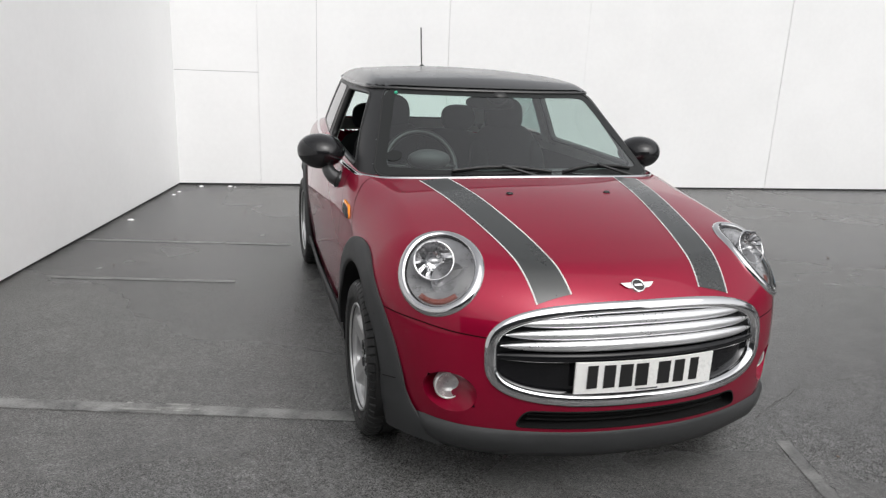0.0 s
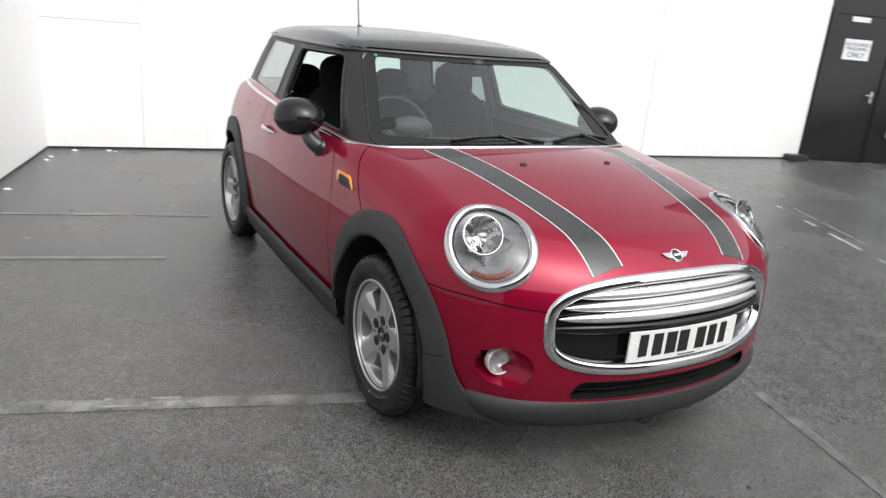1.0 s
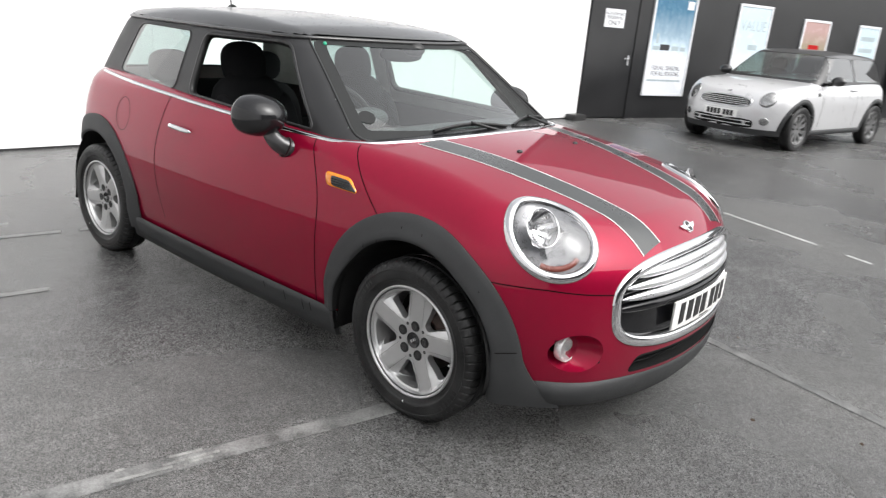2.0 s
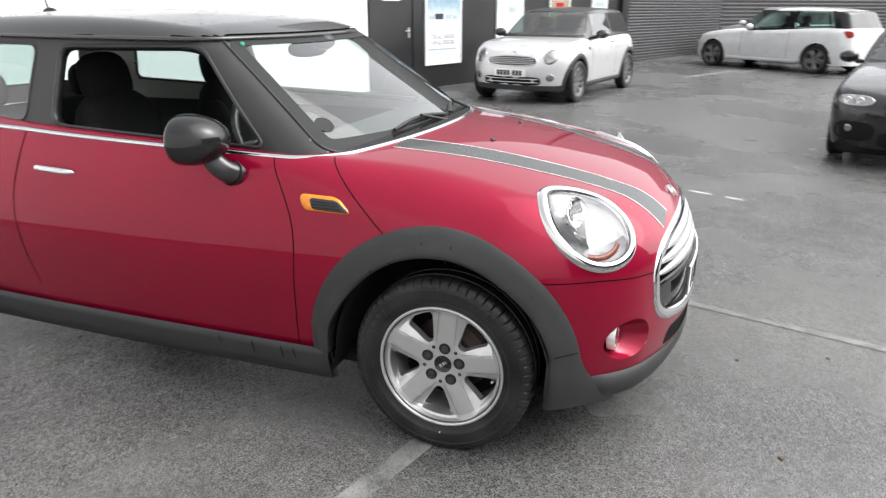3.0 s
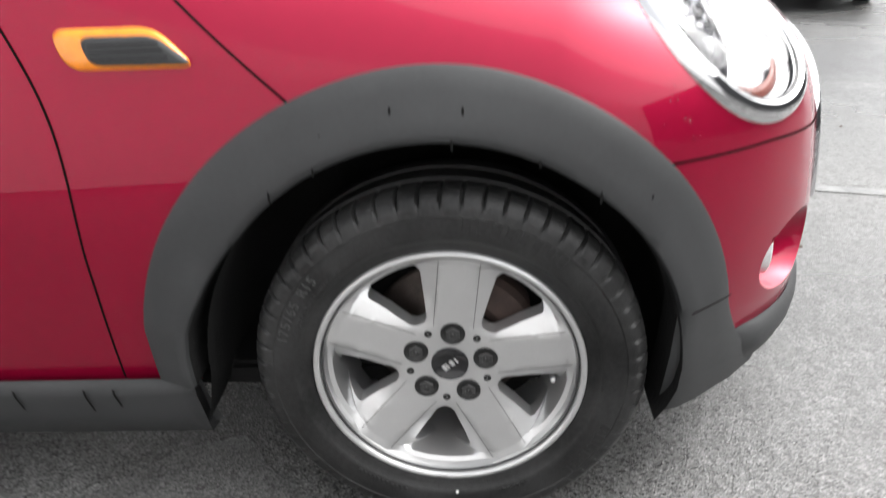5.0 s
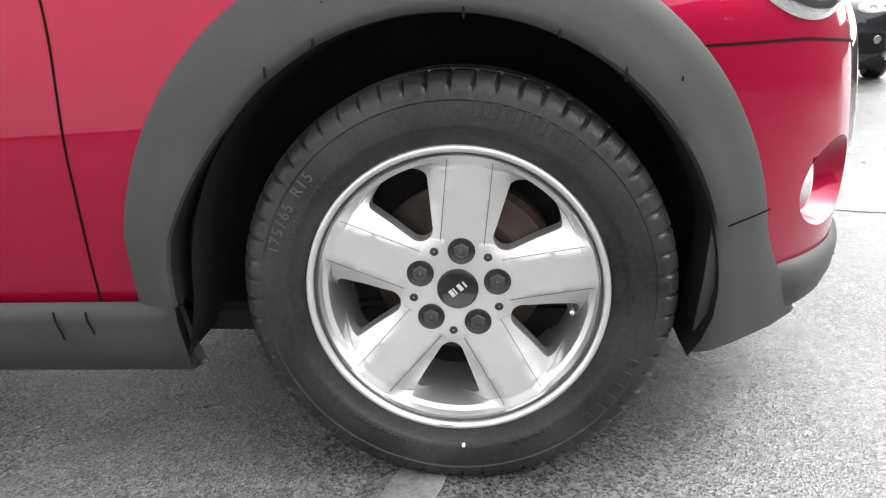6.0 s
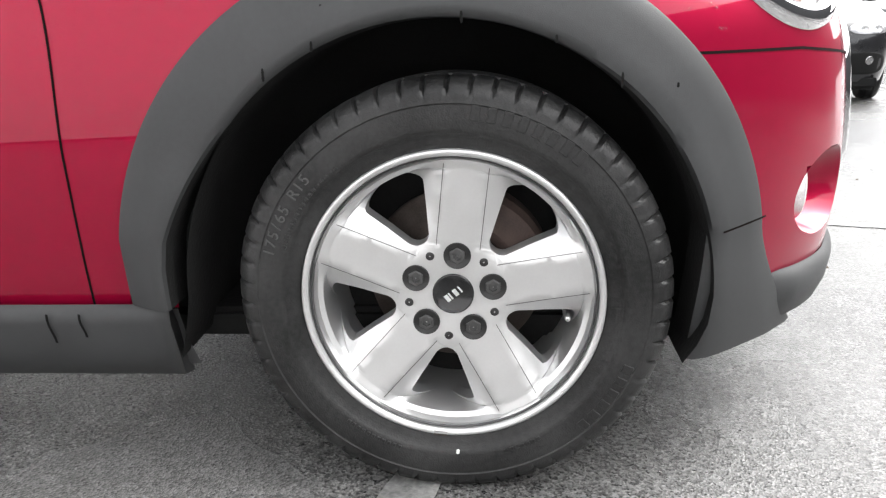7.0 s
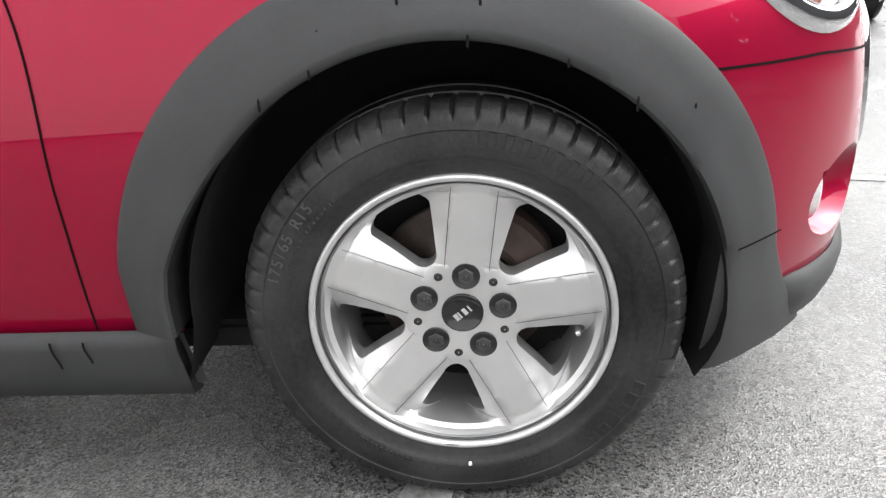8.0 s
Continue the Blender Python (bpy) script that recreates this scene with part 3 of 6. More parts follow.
# ---- the red hatchback: nose towards -y, driver's side at -x, front axle at y = 0 ----
car = thing("hatchback_car", None, "dark red three-door hatchback with black roof and bonnet stripes", "car")
AXLE, BASE = 0.304, 2.44
hood_z = curve([-0.86, -0.76, -0.70, -0.613, -0.45, -0.24, 0.01, 0.25, 0.45, 0.6, 1.5, 2.3, 3.1], [0.57, 0.695, 0.750, 0.801, 0.860, 0.914, 0.962, 0.988, 0.999, 1.0, 1.02, 1.045, 1.03])
cross_fall = curve([-0.8, 0.2, 0.6, 1.2, 3.1], [0.11, 0.10, 0.07, 0.055, 0.055])
nose_y = curve([0.12, 0.22, 0.32, 0.42, 0.52, 0.62, 0.72, 0.85, 1.1], [-0.70, -0.73, -0.752, -0.760, -0.756, -0.742, -0.715, -0.65, -0.50])
tail_y = curve([0.1, 0.3, 0.5, 0.8, 1.0, 1.3], [2.86, 2.93, 2.97, 2.96, 2.91, 2.78])
side_w = curve([0.1, 0.25, 0.45, 0.62, 0.75, 0.88, 0.98, 1.1], [0.77, 0.803, 0.832, 0.842, 0.832, 0.806, 0.770, 0.70])
shoulder_r = curve([-0.8, 0.1, 0.55, 3.0], [0.10, 0.14, 0.05, 0.06])
LAMP = np.array((-0.634, -0.450, 0.803))


def body_in(x, y, z):
    x = np.abs(x)
    w = side_w(z) - 0.012 * ((y - 1.3) / 1.3) ** 2 - 0.028 * np.clip((y - 1.0) / 1.4, 0, 1.5) ** 2
    s = x - w
    f = nose_y(z) + 0.118 * (x / 0.53) ** 2.2 - y
    r = y - tail_y(z) + 0.12 * (x / 0.75) ** 2
    t = (z - hood_z(y) + cross_fall(y) * x * x) * 0.8
    d = rmax(rmax(s, f, 0.24), r, 0.25)
    d = rmax(d, t, shoulder_r(y))
    # swell round the lamps
    g = ((x + LAMP[0]) / 0.20) ** 2 + ((y - LAMP[1]) / 0.22) ** 2 + ((z - LAMP[2]) / 0.20) ** 2
    return d - 0.009 * np.exp(-g)


body = Shell(body_in)
roof_z = curve([0.5, 0.9, 1.2, 1.55, 2.0, 2.35, 2.68, 2.93], [1.285, 1.355, 1.390, 1.405, 1.400, 1.378, 1.345, 1.31])
cabin_w = curve([0.85, 0.97, 1.15, 1.31, 1.45], [0.775, 0.742, 0.678, 0.612, 0.55])


def screen_y(x, z):
    return 0.285 + (z - 0.965) * 1.55 + 0.17 * (np.abs(x) / 0.68) ** 2.2


def cabin_in(x, y, z):
    x = np.abs(x)
    s = (x - cabin_w(z) + 0.03 * ((y - 1.2) / 1.2) ** 2 + 0.032 * np.clip((y - 1.0) / 1.3, 0, 1.5) ** 2) * 0.93
    f = (screen_y(x, z) - y) * 0.55
    r = (y - 2.92 + (z - 1.0) * 0.62 + 0.10 * (x / 0.6) ** 2) * 0.85
    t = z - roof_z(y) + 0.095 * x * x
    return rmax(rmax(rmax(s, f, 0.07), r, 0.12), t, 0.05)


cabin = Shell(cabin_in)

# openings in the skin
ARCH_IN, ARCH_OUT = 0.386, 0.483
lamp_n = unit((-0.25, -0.84, 0.48))
arch_poly = ellipse(ARCH_IN + 0.012, ARCH_IN + 0.02)
h_lamp = Hole("lens", LAMP, lamp_n, ellipse(0.126, 0.144), back=0.14, reach=0.25)
h_grille = Hole("grille", (0, -0.70, 0.563), (0, -1, 0.15), ellipse(0.512, 0.155, 3.2), back=0.35, reach=0.4)
h_intake = Hole("intake", (0, -0.70, 0.345), (0, -1, 0), rounded([(-0.43, -0.032), (0.43, -0.032), (0.40, 0.034), (-0.40, 0.034)], 0.03), back=0.4, reach=0.4)
h_fog = Hole("fog", (-0.620, -0.57, 0.413), unit((-0.24, -0.97, 0)), ellipse(0.088, 0.070), back=0.12, reach=0.3)
h_front = Hole("arch", (0, 0.014, 0.30), (-1, 0, 0), arch_poly, back=0.0, reach=1.2, faces=0.2)
h_rear = Hole("arch", (0, BASE + 0.014, 0.30), (-1, 0, 0), arch_poly, back=0.0, reach=1.2, faces=0.2)
holes = [h_lamp, h_grille, h_intake, h_fog, h_front, h_rear]
cols = [(0, -0.25, a) for a in np.linspace(0, np.pi / 2, 84)]
cols += [(0, y, np.pi / 2) for y in np.concatenate([np.arange(-0.24, 0.75, 0.0115), np.arange(0.75, 2.0, 0.02), np.arange(2.0, 2.55, 0.0125)])]
cols += [(0, 2.55, np.pi / 2 + a) for a in np.linspace(0, np.pi / 2, 30)]
flat, quads, mid, tag = skin(body, cols, np.linspace(0.185, 0.55, 34), np.linspace(0, np.pi / 2, 112)[1:], 0.55, holes, 0.0075)
# fewer columns close to the pole of the fan
whole = flat.reshape(-1, len(cols), 3)
fewer = np.minimum(12 * np.round(np.arange(84) / 12).astype(int), 83)
whole[-9:-1, :84] = whole[-9:-1][:, fewer]
mid = flat[quads].mean(1)

mx, my, mz = np.abs(mid[:, 0]), mid[:, 1], mid[:, 2]


def hood_line(z):
    return 0.19 + (z - 0.74) * 1.05


door_front = curve([0.1, 0.3, 0.5, 0.75, 0.975, 1.1], [0.545, 0.540, 0.530, 0.528, 0.630, 0.70])
door_rear = curve([0.1, 0.35, 0.55, 0.7, 0.88, 1.05], [1.67, 1.725, 1.77, 1.775, 1.735, 1.69])
trim_y = lambda x: screen_y(x, 0.962) - 0.045
free = tag < 0
inside_cabin = (cabin_in(mid[:, 0], my, mz) < -0.012) & (my > 0.2) & (mz > 0.9)
cowl = free & (my > trim_y(mx)) & (mz > 0.90) & (mx < 0.66) & (my < 0.75)
under = free & (mz < 0.288) & (my > -0.36)
lip_top = 0.298 + 0.13 * np.clip((mx - 0.70) / 0.13, 0, 1) ** 2
spoiler = free & (my <= -0.36) & (mz < lip_top)
rest = free & ~inside_cabin & ~cowl & ~under & ~spoiler
front = (my < 0.19) | (my < hood_line(mz))
bumper = rest & (my < -0.20) & (mz < 0.632)
hood = rest & front & ~bumper
fender = rest & ~front & (my < door_front(mz))
door = rest & ~front & ~fender & (my < door_rear(mz))
tail = rest & ~front & ~fender & ~door
submesh("bonnet", flat, quads[hood], RED, car, body, "dark red metallic clamshell bonnet", both=True)
submesh("front_bumper", flat, quads[bumper], RED, car, body, "dark red front bumper", both=True)
for mir in (False, True):
    submesh("front_wing", flat, quads[fender], RED, car, body, mirror=mir)
    submesh("car_door", flat, quads[door], RED, car, body, mirror=mir)
    submesh("rear_quarter_panel", flat, quads[tail], RED, car, body, mirror=mir)
    submesh("sill", flat, quads[under], PLASTIC, car, body, "grey-black plastic sill", mirror=mir, shift=0.004)
submesh("cowl", flat, quads[cowl & ~inside_cabin], GLOSS_BLACK, car, body, "black scuttle panel", both=True)
submesh("front_spoiler", flat, quads[spoiler & (mz > 0.235)], PLASTIC, car, body, "grey-black plastic lower bumper", both=True)
# dark inner lining of the doors and the front firewall
lining = free & (my > 0.45) & (my < 2.8) & (mz > 0.3) & ~inside_cabin
for mir in (False, True):
    submesh("inner_lining", flat, quads[lining], TRIM_IN, car, body, "dark grey inner door trim", mirror=mir, shift=-0.035)


def seam(name, pts, width=0.004, mirror_too=True):
    p = np.asarray(pts, float)
    n = body.normal(p)
    ribbon(name, p, n, width, SEAM, car, 0.0009)
    if mirror_too:
        f = np.array((-1, 1, 1))
        ribbon(name, p * f, n * f, width, SEAM, car, 0.0009)


zz = np.linspace(0.735, 0.955, 30)
seam("bonnet_gap", body.side(hood_line(zz), zz), 0.0036)
zz = np.linspace(0.29, 0.965, 60)
seam("door_gap", body.side(door_front(zz), zz), 0.0036)
zz = np.linspace(0.36, 0.985, 60)
seam("door_gap", body.side(door_rear(zz), zz))
ang = np.linspace(0.10, np.pi / 2 + 0.2, 90)
fan = np.column_stack([-np.sin(ang), -np.cos(ang), np.zeros(90)])
zs = 0.605 + 0.028 * np.clip((ang - 0.75) / 0.5, 0, 1)
ring0 = body.cast(np.column_stack([np.zeros(90), np.full(90, -0.25), zs]), fan)
keep = (np.abs(ring0[:, 0]) > 0.505) & (ring0[:, 1] < -0.30)
seam("bumper_gap", ring0[keep], 0.0038)
yy = np.linspace(2.16, 2.36, 30)
circ = np.linspace(0, 2 * np.pi, 40)
seam("fuel_flap_gap", body.side(2.15 + 0.075 * np.cos(circ), 0.83 + 0.085 * np.sin(circ)), 0.003, False)


# arch mouldings
def arch_moulding(cy, s):
    """The plastic eyebrow over a wheel, with its return into the arch."""
    n = 130
    turn = np.linspace(-1.0, 1.0, 100)
    down = np.linspace(0.40, 0.198 if cy == 0 else 0.228, 16)[1:]
    drop = np.linspace(0.297, 0.40, 16)[:-1]
    prof = [(ARCH_OUT, 0.0), (ARCH_OUT, 0.007), (ARCH_OUT - 0.006, 0.010), (ARCH_OUT - 0.03, 0.013), (ARCH_OUT - 0.065, 0.016), (ARCH_IN + 0.014, 0.019), (ARCH_IN + 0.004, 0.017), (ARCH_IN, 0.010), (ARCH_IN, -0.05)]
    fs = []
    k = len(prof)
    lines = []
    for r, off in prof:
        # a round brow that runs on straight down below z = 0.40
        a = turn * math.acos(0.10 / r)
        y = -0.963 * r * np.sin(a)
        y = np.concatenate([np.full(15, y[0]) + 0.004 * (0.40 - drop) / 0.15, y, np.full(15, y[-1])])
        z = np.concatenate([drop, 0.30 + r * np.cos(a), down])
        if cy == 0:
            y[-15:] -= 0.092 * (r - ARCH_IN) / (ARCH_OUT - ARCH_IN) * ((0.40 - down) / 0.172) ** 1.4
            y[-15:] += 0.012 * (0.40 - down) / 0.2
        y = y + cy + 0.016 - 0.004 * (ARCH_OUT - r) / (ARCH_OUT - ARCH_IN)
        # behind the wheel the inner edge stands farther back towards the sill
        y = y + 0.032 * (ARCH_OUT - r) / (ARCH_OUT - ARCH_IN) * np.clip((0.56 - z) / 0.2, 0, 1) * (y > cy)
        p = body.side(y, np.maximum(z, 0.19))
        p[:, 2] = z
        nn = body.normal(p)
        nn[:, 0] = np.minimum(nn[:, 0], -0.3)
        nn = unit(nn)
        p[:, 0] -= 0.022 * np.clip((0.52 - z) / 0.2, 0, 1) * np.clip(1.2 - (r - ARCH_IN) / (ARCH_OUT - ARCH_IN), 0.3, 1)
        if off < 0:
            p[:, 0] = lines[-1][:, 0] + 0.07
        else:
            p = p + nn * off
        lines.append(p)
    v = np.stack(lines, 1).reshape(-1, 3) * np.array((-s, 1, 1))
    for i in range(n - 1):
        for j in range(k - 2):
            q = (i * k + j, i * k + j + 1, (i + 1) * k + j + 1, (i + 1) * k + j)
            fs.append(q if s < 0 else q[::-1])
    ob = mesh_part("arch_moulding", v, fs, PLASTIC, car, "scuffed grey-black plastic wheel arch moulding")
    ob.data.set_sharp_from_angle(angle=radians(50))
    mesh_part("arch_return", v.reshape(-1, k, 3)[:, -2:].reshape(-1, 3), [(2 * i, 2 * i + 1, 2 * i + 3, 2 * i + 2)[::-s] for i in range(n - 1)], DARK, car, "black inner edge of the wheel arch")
    # felt liner: a drum over the wheel that runs straight down before and behind it
    b = np.linspace(-1.55, 1.55, 44)
    lv, lf = [], []
    for x, r in ((-0.825, ARCH_IN + 0.001), (-0.77, ARCH_IN + 0.002), (-0.50, ARCH_IN + 0.012), (-0.49, 0.10)):
        low_r, low_f = (0.212, 0.208) if r > 0.2 else (0.30, 0.30)
        row = [(cy + 0.034 + 0.963 * r - 0.022 * k, 0.30 - (0.30 - low_r) * (1 - k)) for k in (0.0, 0.35, 0.7)]
        row += [(cy + 0.012 - 0.963 * r * math.sin(t), 0.30 + r * math.cos(t)) for t in b]
        row += [(cy + 0.012 - 0.963 * r + 0.035 * k * k, 0.30 - (0.30 - low_f) * k) for k in (0.35, 0.7, 1.0)]
        lv += [(-s * (x if cy == 0 else x + 0.04), y, z) for y, z in row]
    w = len(row)
    for i in range(3):
        for j in range(w - 1):
            lf.append((i * w + j, i * w + j + 1, (i + 1) * w + j + 1, (i + 1) * w + j))
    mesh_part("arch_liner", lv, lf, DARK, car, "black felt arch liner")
    return ob


for s in (-1, 1):
    arch_moulding(0.0, s)
    arch_moulding(BASE, s)
# joint in the front moulding
yy = np.linspace(-0.428, -0.364, 14)
p = body.side(yy, np.linspace(0.412, 0.398, 14))
p = p + body.normal(p) * 0.0195 - np.linspace(0.010, 0.0135, 14)[:, None] * np.array((1.0, 0, 0))
ribbon("moulding_joint", p, body.normal(p), 0.003, SEAM, car, 0.0004)
# front corner piece between arch and lip, and lower lip
ang = np.concatenate([np.linspace(-1.72, -0.9, 50), np.linspace(-0.88, 0.88, 80), np.linspace(0.9, 1.72, 50)])
nA = len(ang)
fan = np.column_stack([-np.sin(ang), -np.cos(ang), np.zeros(nA)])
lines = []
for z, off in ((0.300, 0.001), (0.297, 0.004), (0.286, 0.009), (0.250, 0.012), (0.218, 0.007), (0.190, -0.006), (0.188, -0.10)):
    lift = 0.05 * np.clip((np.abs(ang) - 1.25) / 0.36, 0, 1) ** 1.6 * (z - 0.218) / 0.08
    zz = z + lift
    p = body.cast(np.column_stack([np.zeros(nA), np.full(nA, -0.25), zz]), fan)
    off = off + (0.012 if 0.21 < z < 0.29 else 0.0) * np.clip((np.abs(ang) - 0.6) / 0.4, 0, 1)
    ease = np.clip((-0.430 - p[:, 1]) / 0.09, 0, 1)
    lines.append(p + fan * ((off + 0.004) * ease - 0.004)[:, None])
v = np.stack(lines, 1)
okc = v[:, 0, 1] < -0.425
v = v[okc]
n, k = v.shape[:2]
fs = [(i * k + j, i * k + j + 1, (i + 1) * k + j + 1, (i + 1) * k + j) for i in range(n - 1) for j in range(k - 1)]
mesh_part("front_lip", v.reshape(-1, 3), fs, PLASTIC, car, "grey-black plastic front lip")
# sill boards
for s in (-1, 1):
    y = np.linspace(0.416, BASE - 0.352, 60)
    prof = []
    for z, off in ((0.296, 0.000), (0.290, 0.010), (0.266, 0.014), (0.222, 0.010), (0.174, 0.002), (0.166, -0.03)):
        p = body.side(y, np.full(60, max(z, 0.2)), -1)
        p[:, 2] = z
        p[:, 0] -= off + 0.014
        prof.append(p * np.array((-s, 1, 1)))
    v = np.stack(prof, 1)
    n, k = v.shape[:2]
    fs = [(i * k + j, i * k + j + 1, (i + 1) * k + j + 1, (i + 1) * k + j) for i in range(n - 1) for j in range(k - 1)]
    fs.append(tuple(range(k)))
    mesh_part("sill_board", v.reshape(-1, 3), fs, PLASTIC, car, "dusty grey-black plastic side skirt")
# floor pan
part("floor_pan", box_bm(-0.70, 0.70, -0.35, 2.68, 0.19, 0.24, 0.01), DARK, car)

# wheels
FW = wheel_parts(car, pose(-0.752, 0, AXLE), twist=radians(7))
copy_wheel(FW, car, pose(-0.735, BASE, AXLE, 40))
copy_wheel(FW, car, pose(0.752, 0, AXLE, 15, 0, 180))
copy_wheel(FW, car, pose(0.735, BASE, AXLE, 70, 0, 180))


# headlamps
def headlamp(h, s):
    m = np.array((-s, 1, 1))
    q = np.array(dense(h.poly, 0.01))
    p = h.on(body, q)
    nn = body.normal(p)
    ringp = h.on(body, q * 1.045)
    ring = sweep("headlamp", ringp * m, body.normal(ringp) * m, [(-0.018, -0.004), (-0.016, 0.006), (-0.007, 0.011), (0.004, 0.010), (0.015, 0.003), (0.018, -0.006)], CHROME, car, True, "oval headlamp with polished chrome bezel", loop=False)
    gasket = h.on(body, q * 0.965)
    sweep("gasket", gasket * m, body.normal(gasket) * m, [(-0.006, -0.006), (-0.006, 0.005), (0.004, 0.006), (0.006, -0.006)], GLOSS_BLACK, ring, True, "black inner rim", loop=False)
    # lens, bulging a little
    k = tag == 0
    used, inv = np.unique(quads[k].ravel(), return_inverse=True)
    lv = flat[used]
    qq, _ = h.flat(lv)
    rho = np.clip(1 - (qq[:, 0] / 0.126) ** 2 - (qq[:, 1] / 0.144) ** 2, 0, 1)
    ln = body.normal(lv)
    lv = (lv + h.n * (0.012 * rho[:, None])) * m
    lens = mesh_part("lens", lv, inv.reshape(-1, 4), LENS, ring, "clear headlamp lens")
    lens.visible_shadow = False
    # bowl
    nb, rows = len(q), 9
    bv, bf = [], []
    for i in range(rows):
        f = 1 - i / rows
        d = 0.075 * (1 - f**2.2) + 0.006
        bv += list((h.on(body, q * f * 0.97) - h.n * d) * m)
    for i in range(rows - 1):
        bf += [(i * nb + j, i * nb + (j + 1) % nb, (i + 1) * nb + (j + 1) % nb, (i + 1) * nb + j) for j in range(nb)]
    bf.append(tuple((rows - 1) * nb + j for j in range(nb)))
    mesh_part("lamp_bowl", bv, bf, LAMP_GREY, ring, "silver-grey lamp housing")

    def cup(name, qc, r, depth, mat, back, facets=0):
        c = (h.c + qc[0] * h.u + qc[1] * h.v) - h.n * back
        ax = unit(h.n + np.array((0.15, -0.25, -0.25)))
        u = unit(np.cross((0, 0, 1), ax))
        w = np.cross(ax, u)
        cv, cf = [], []
        N, M = 40, 9
        for i in range(M):
            f = 1 - i / M
            for j in range(N):
                t = 2 * np.pi * j / N
                wob = 1 + (0.05 * math.sin(facets * t) * f if facets else 0)
                cv.append((c + r * f * wob * (math.cos(t) * u + math.sin(t) * w) - ax * depth * (1 - f * f)) * m)
        for i in range(M - 1):
            cf += [(i * N + j, i * N + (j + 1) % N, (i + 1) * N + (j + 1) % N, (i + 1) * N + j) for j in range(N)]
        cf.append(tuple((M - 1) * N + j for j in range(N)))
        return mesh_part(name, cv, cf, mat, ring, "silvered lamp reflector", smooth=not facets)
    base = float(((h.on(body, np.zeros((1, 2)))[0] - h.c) @ h.n))
    cup("reflector", (-0.022, 0.032), 0.066, 0.05, CHROME, 0.040 - base, 10)
    cup("reflector", (0.032, -0.030), 0.062, 0.04, LAMP_GREY, 0.044 - base)
    # chrome rim of the main reflector, bulb shield and amber bulb strip
    c = h.c + (-0.022) * h.u + 0.032 * h.v + h.n * (base - 0.030)
    t = np.linspace(0, 2 * np.pi, 40, endpoint=False)[:, None]
    tube("reflector_rim", (c + 0.067 * (np.cos(t) * h.u + np.sin(t) * h.v)) * m, 0.0035, CHROME, ring, True)
    mm = Matrix.Translation(Vector((c - h.n * 0.01) * m)) @ Matrix.Diagonal((1, 1, 1, 1))
    blob("bulb_shield", SATIN, ring, mm, (0.02, 0.014, 0.012), 16)
    arc = np.linspace(-2.25, -0.95, 24)
    qa = np.stack([0.098 * np.cos(arc), 0.114 * np.sin(arc)], -1)
    pa = (h.on(body, qa) - h.n * 0.026) * m
    sweep("turn_signal", pa, np.broadcast_to(h.n * m, pa.shape), [(-0.010, 0), (-0.007, 0.005), (0.007, 0.005), (0.010, 0)], LAMP_AMBER, ring, label="dull amber turn signal strip", loop=False)
    return ring


headlamp(h_lamp, -1)
headlamp(h_lamp, 1)

# grille
used, inv = np.unique(quads[tag == 1].ravel(), return_inverse=True)
gv = flat[used]
gv2 = np.concatenate([gv, gv * (-1, 1, 1)]) + (0, 0.028, 0)
gf = np.concatenate([inv.reshape(-1, 4), inv.reshape(-1, 4)[:, ::-1] + len(gv)])
grille = mesh_part("radiator_grille", gv2, gf, BLACK_PANEL, car, "gloss black grille with chrome surround and slats")
q = dense(h_grille.poly, 0.012)
p = h_grille.on(body, q * (1.0, 1.0))
sweep("chrome_surround", p, body.normal(p), [(-0.021, -0.03), (-0.020, 0.0), (-0.012, 0.005), (0.005, 0.007), (0.017, 0.004), (0.021, -0.008)], CHROME, grille, True, "polished chrome grille surround", loop=False)
for z, half in ((0.662, 0.425), (0.626, 0.462), (0.590, 0.478)):
    x = np.linspace(-half, half, 80)
    pz = z + 0.012 * (1 - (x / half) ** 2)
    p = body.nose(x, pz) + np.array((0, 0.013, 0))
    taper = np.clip(1 - np.abs(x / half) ** 5, 0.02, 1) ** 0.6
    sweep("grille_slat", p, body.normal(p), round_profile(0.0185, 0.015, 14), SATIN, grille, scale=taper, label="satin chrome grille slat")
# black bar under the slats
x = np.linspace(-0.49, 0.49, 80)
p = body.nose(x, 0.556 + 0.006 * (1 - (x / 0.49) ** 2)) + np.array((0, 0.012, 0))
sweep("grille_bar", p, body.normal(p), round_profile(0.017, 0.012, 12), BLACK_PANEL, grille, scale=np.clip(1 - np.abs(x / 0.5) ** 8, 0.05, 1) ** 0.5)
# number plate, bent with the nose
x = np.linspace(-0.255, 0.255, 40)
py = float(body.nose(0.0, 0.50)[1]) - 0.006
bow = lambda x: 0.30 * x * x
pv = [(xx, py + bow(xx) + d, zz) for d in (0, 0.006) for zz in (0.447, 0.556) for xx in x]
pf = [(i, i + 1, 40 + i + 1, 40 + i) for i in range(39)] + [(80 + i, 120 + i, 120 + i + 1, 80 + i + 1) for i in range(39)] + [(i, 80 + i, 80 + i + 1, i + 1) for i in range(39)] + [(40 + i, 41 + i, 121 + i, 120 + i) for i in range(39)]
plate = mesh_part("number_plate", pv, pf, PLATE, car, "white number plate with black bars", smooth=False)
xs0 = -0.215
for k, wd in enumerate((0.05, 0.05, 0.05, 0.05, 0, 0.05, 0.05, 0.05)):
    if wd:
        part("plate_bar", box_bm(xs0, xs0 + wd - 0.004, py + bow(xs0 + 0.025) - 0.0012, py + bow(xs0 + 0.025) + 0.002, 0.466, 0.545), BAR, plate)
    xs0 += wd + 0.006 if wd else 0.026
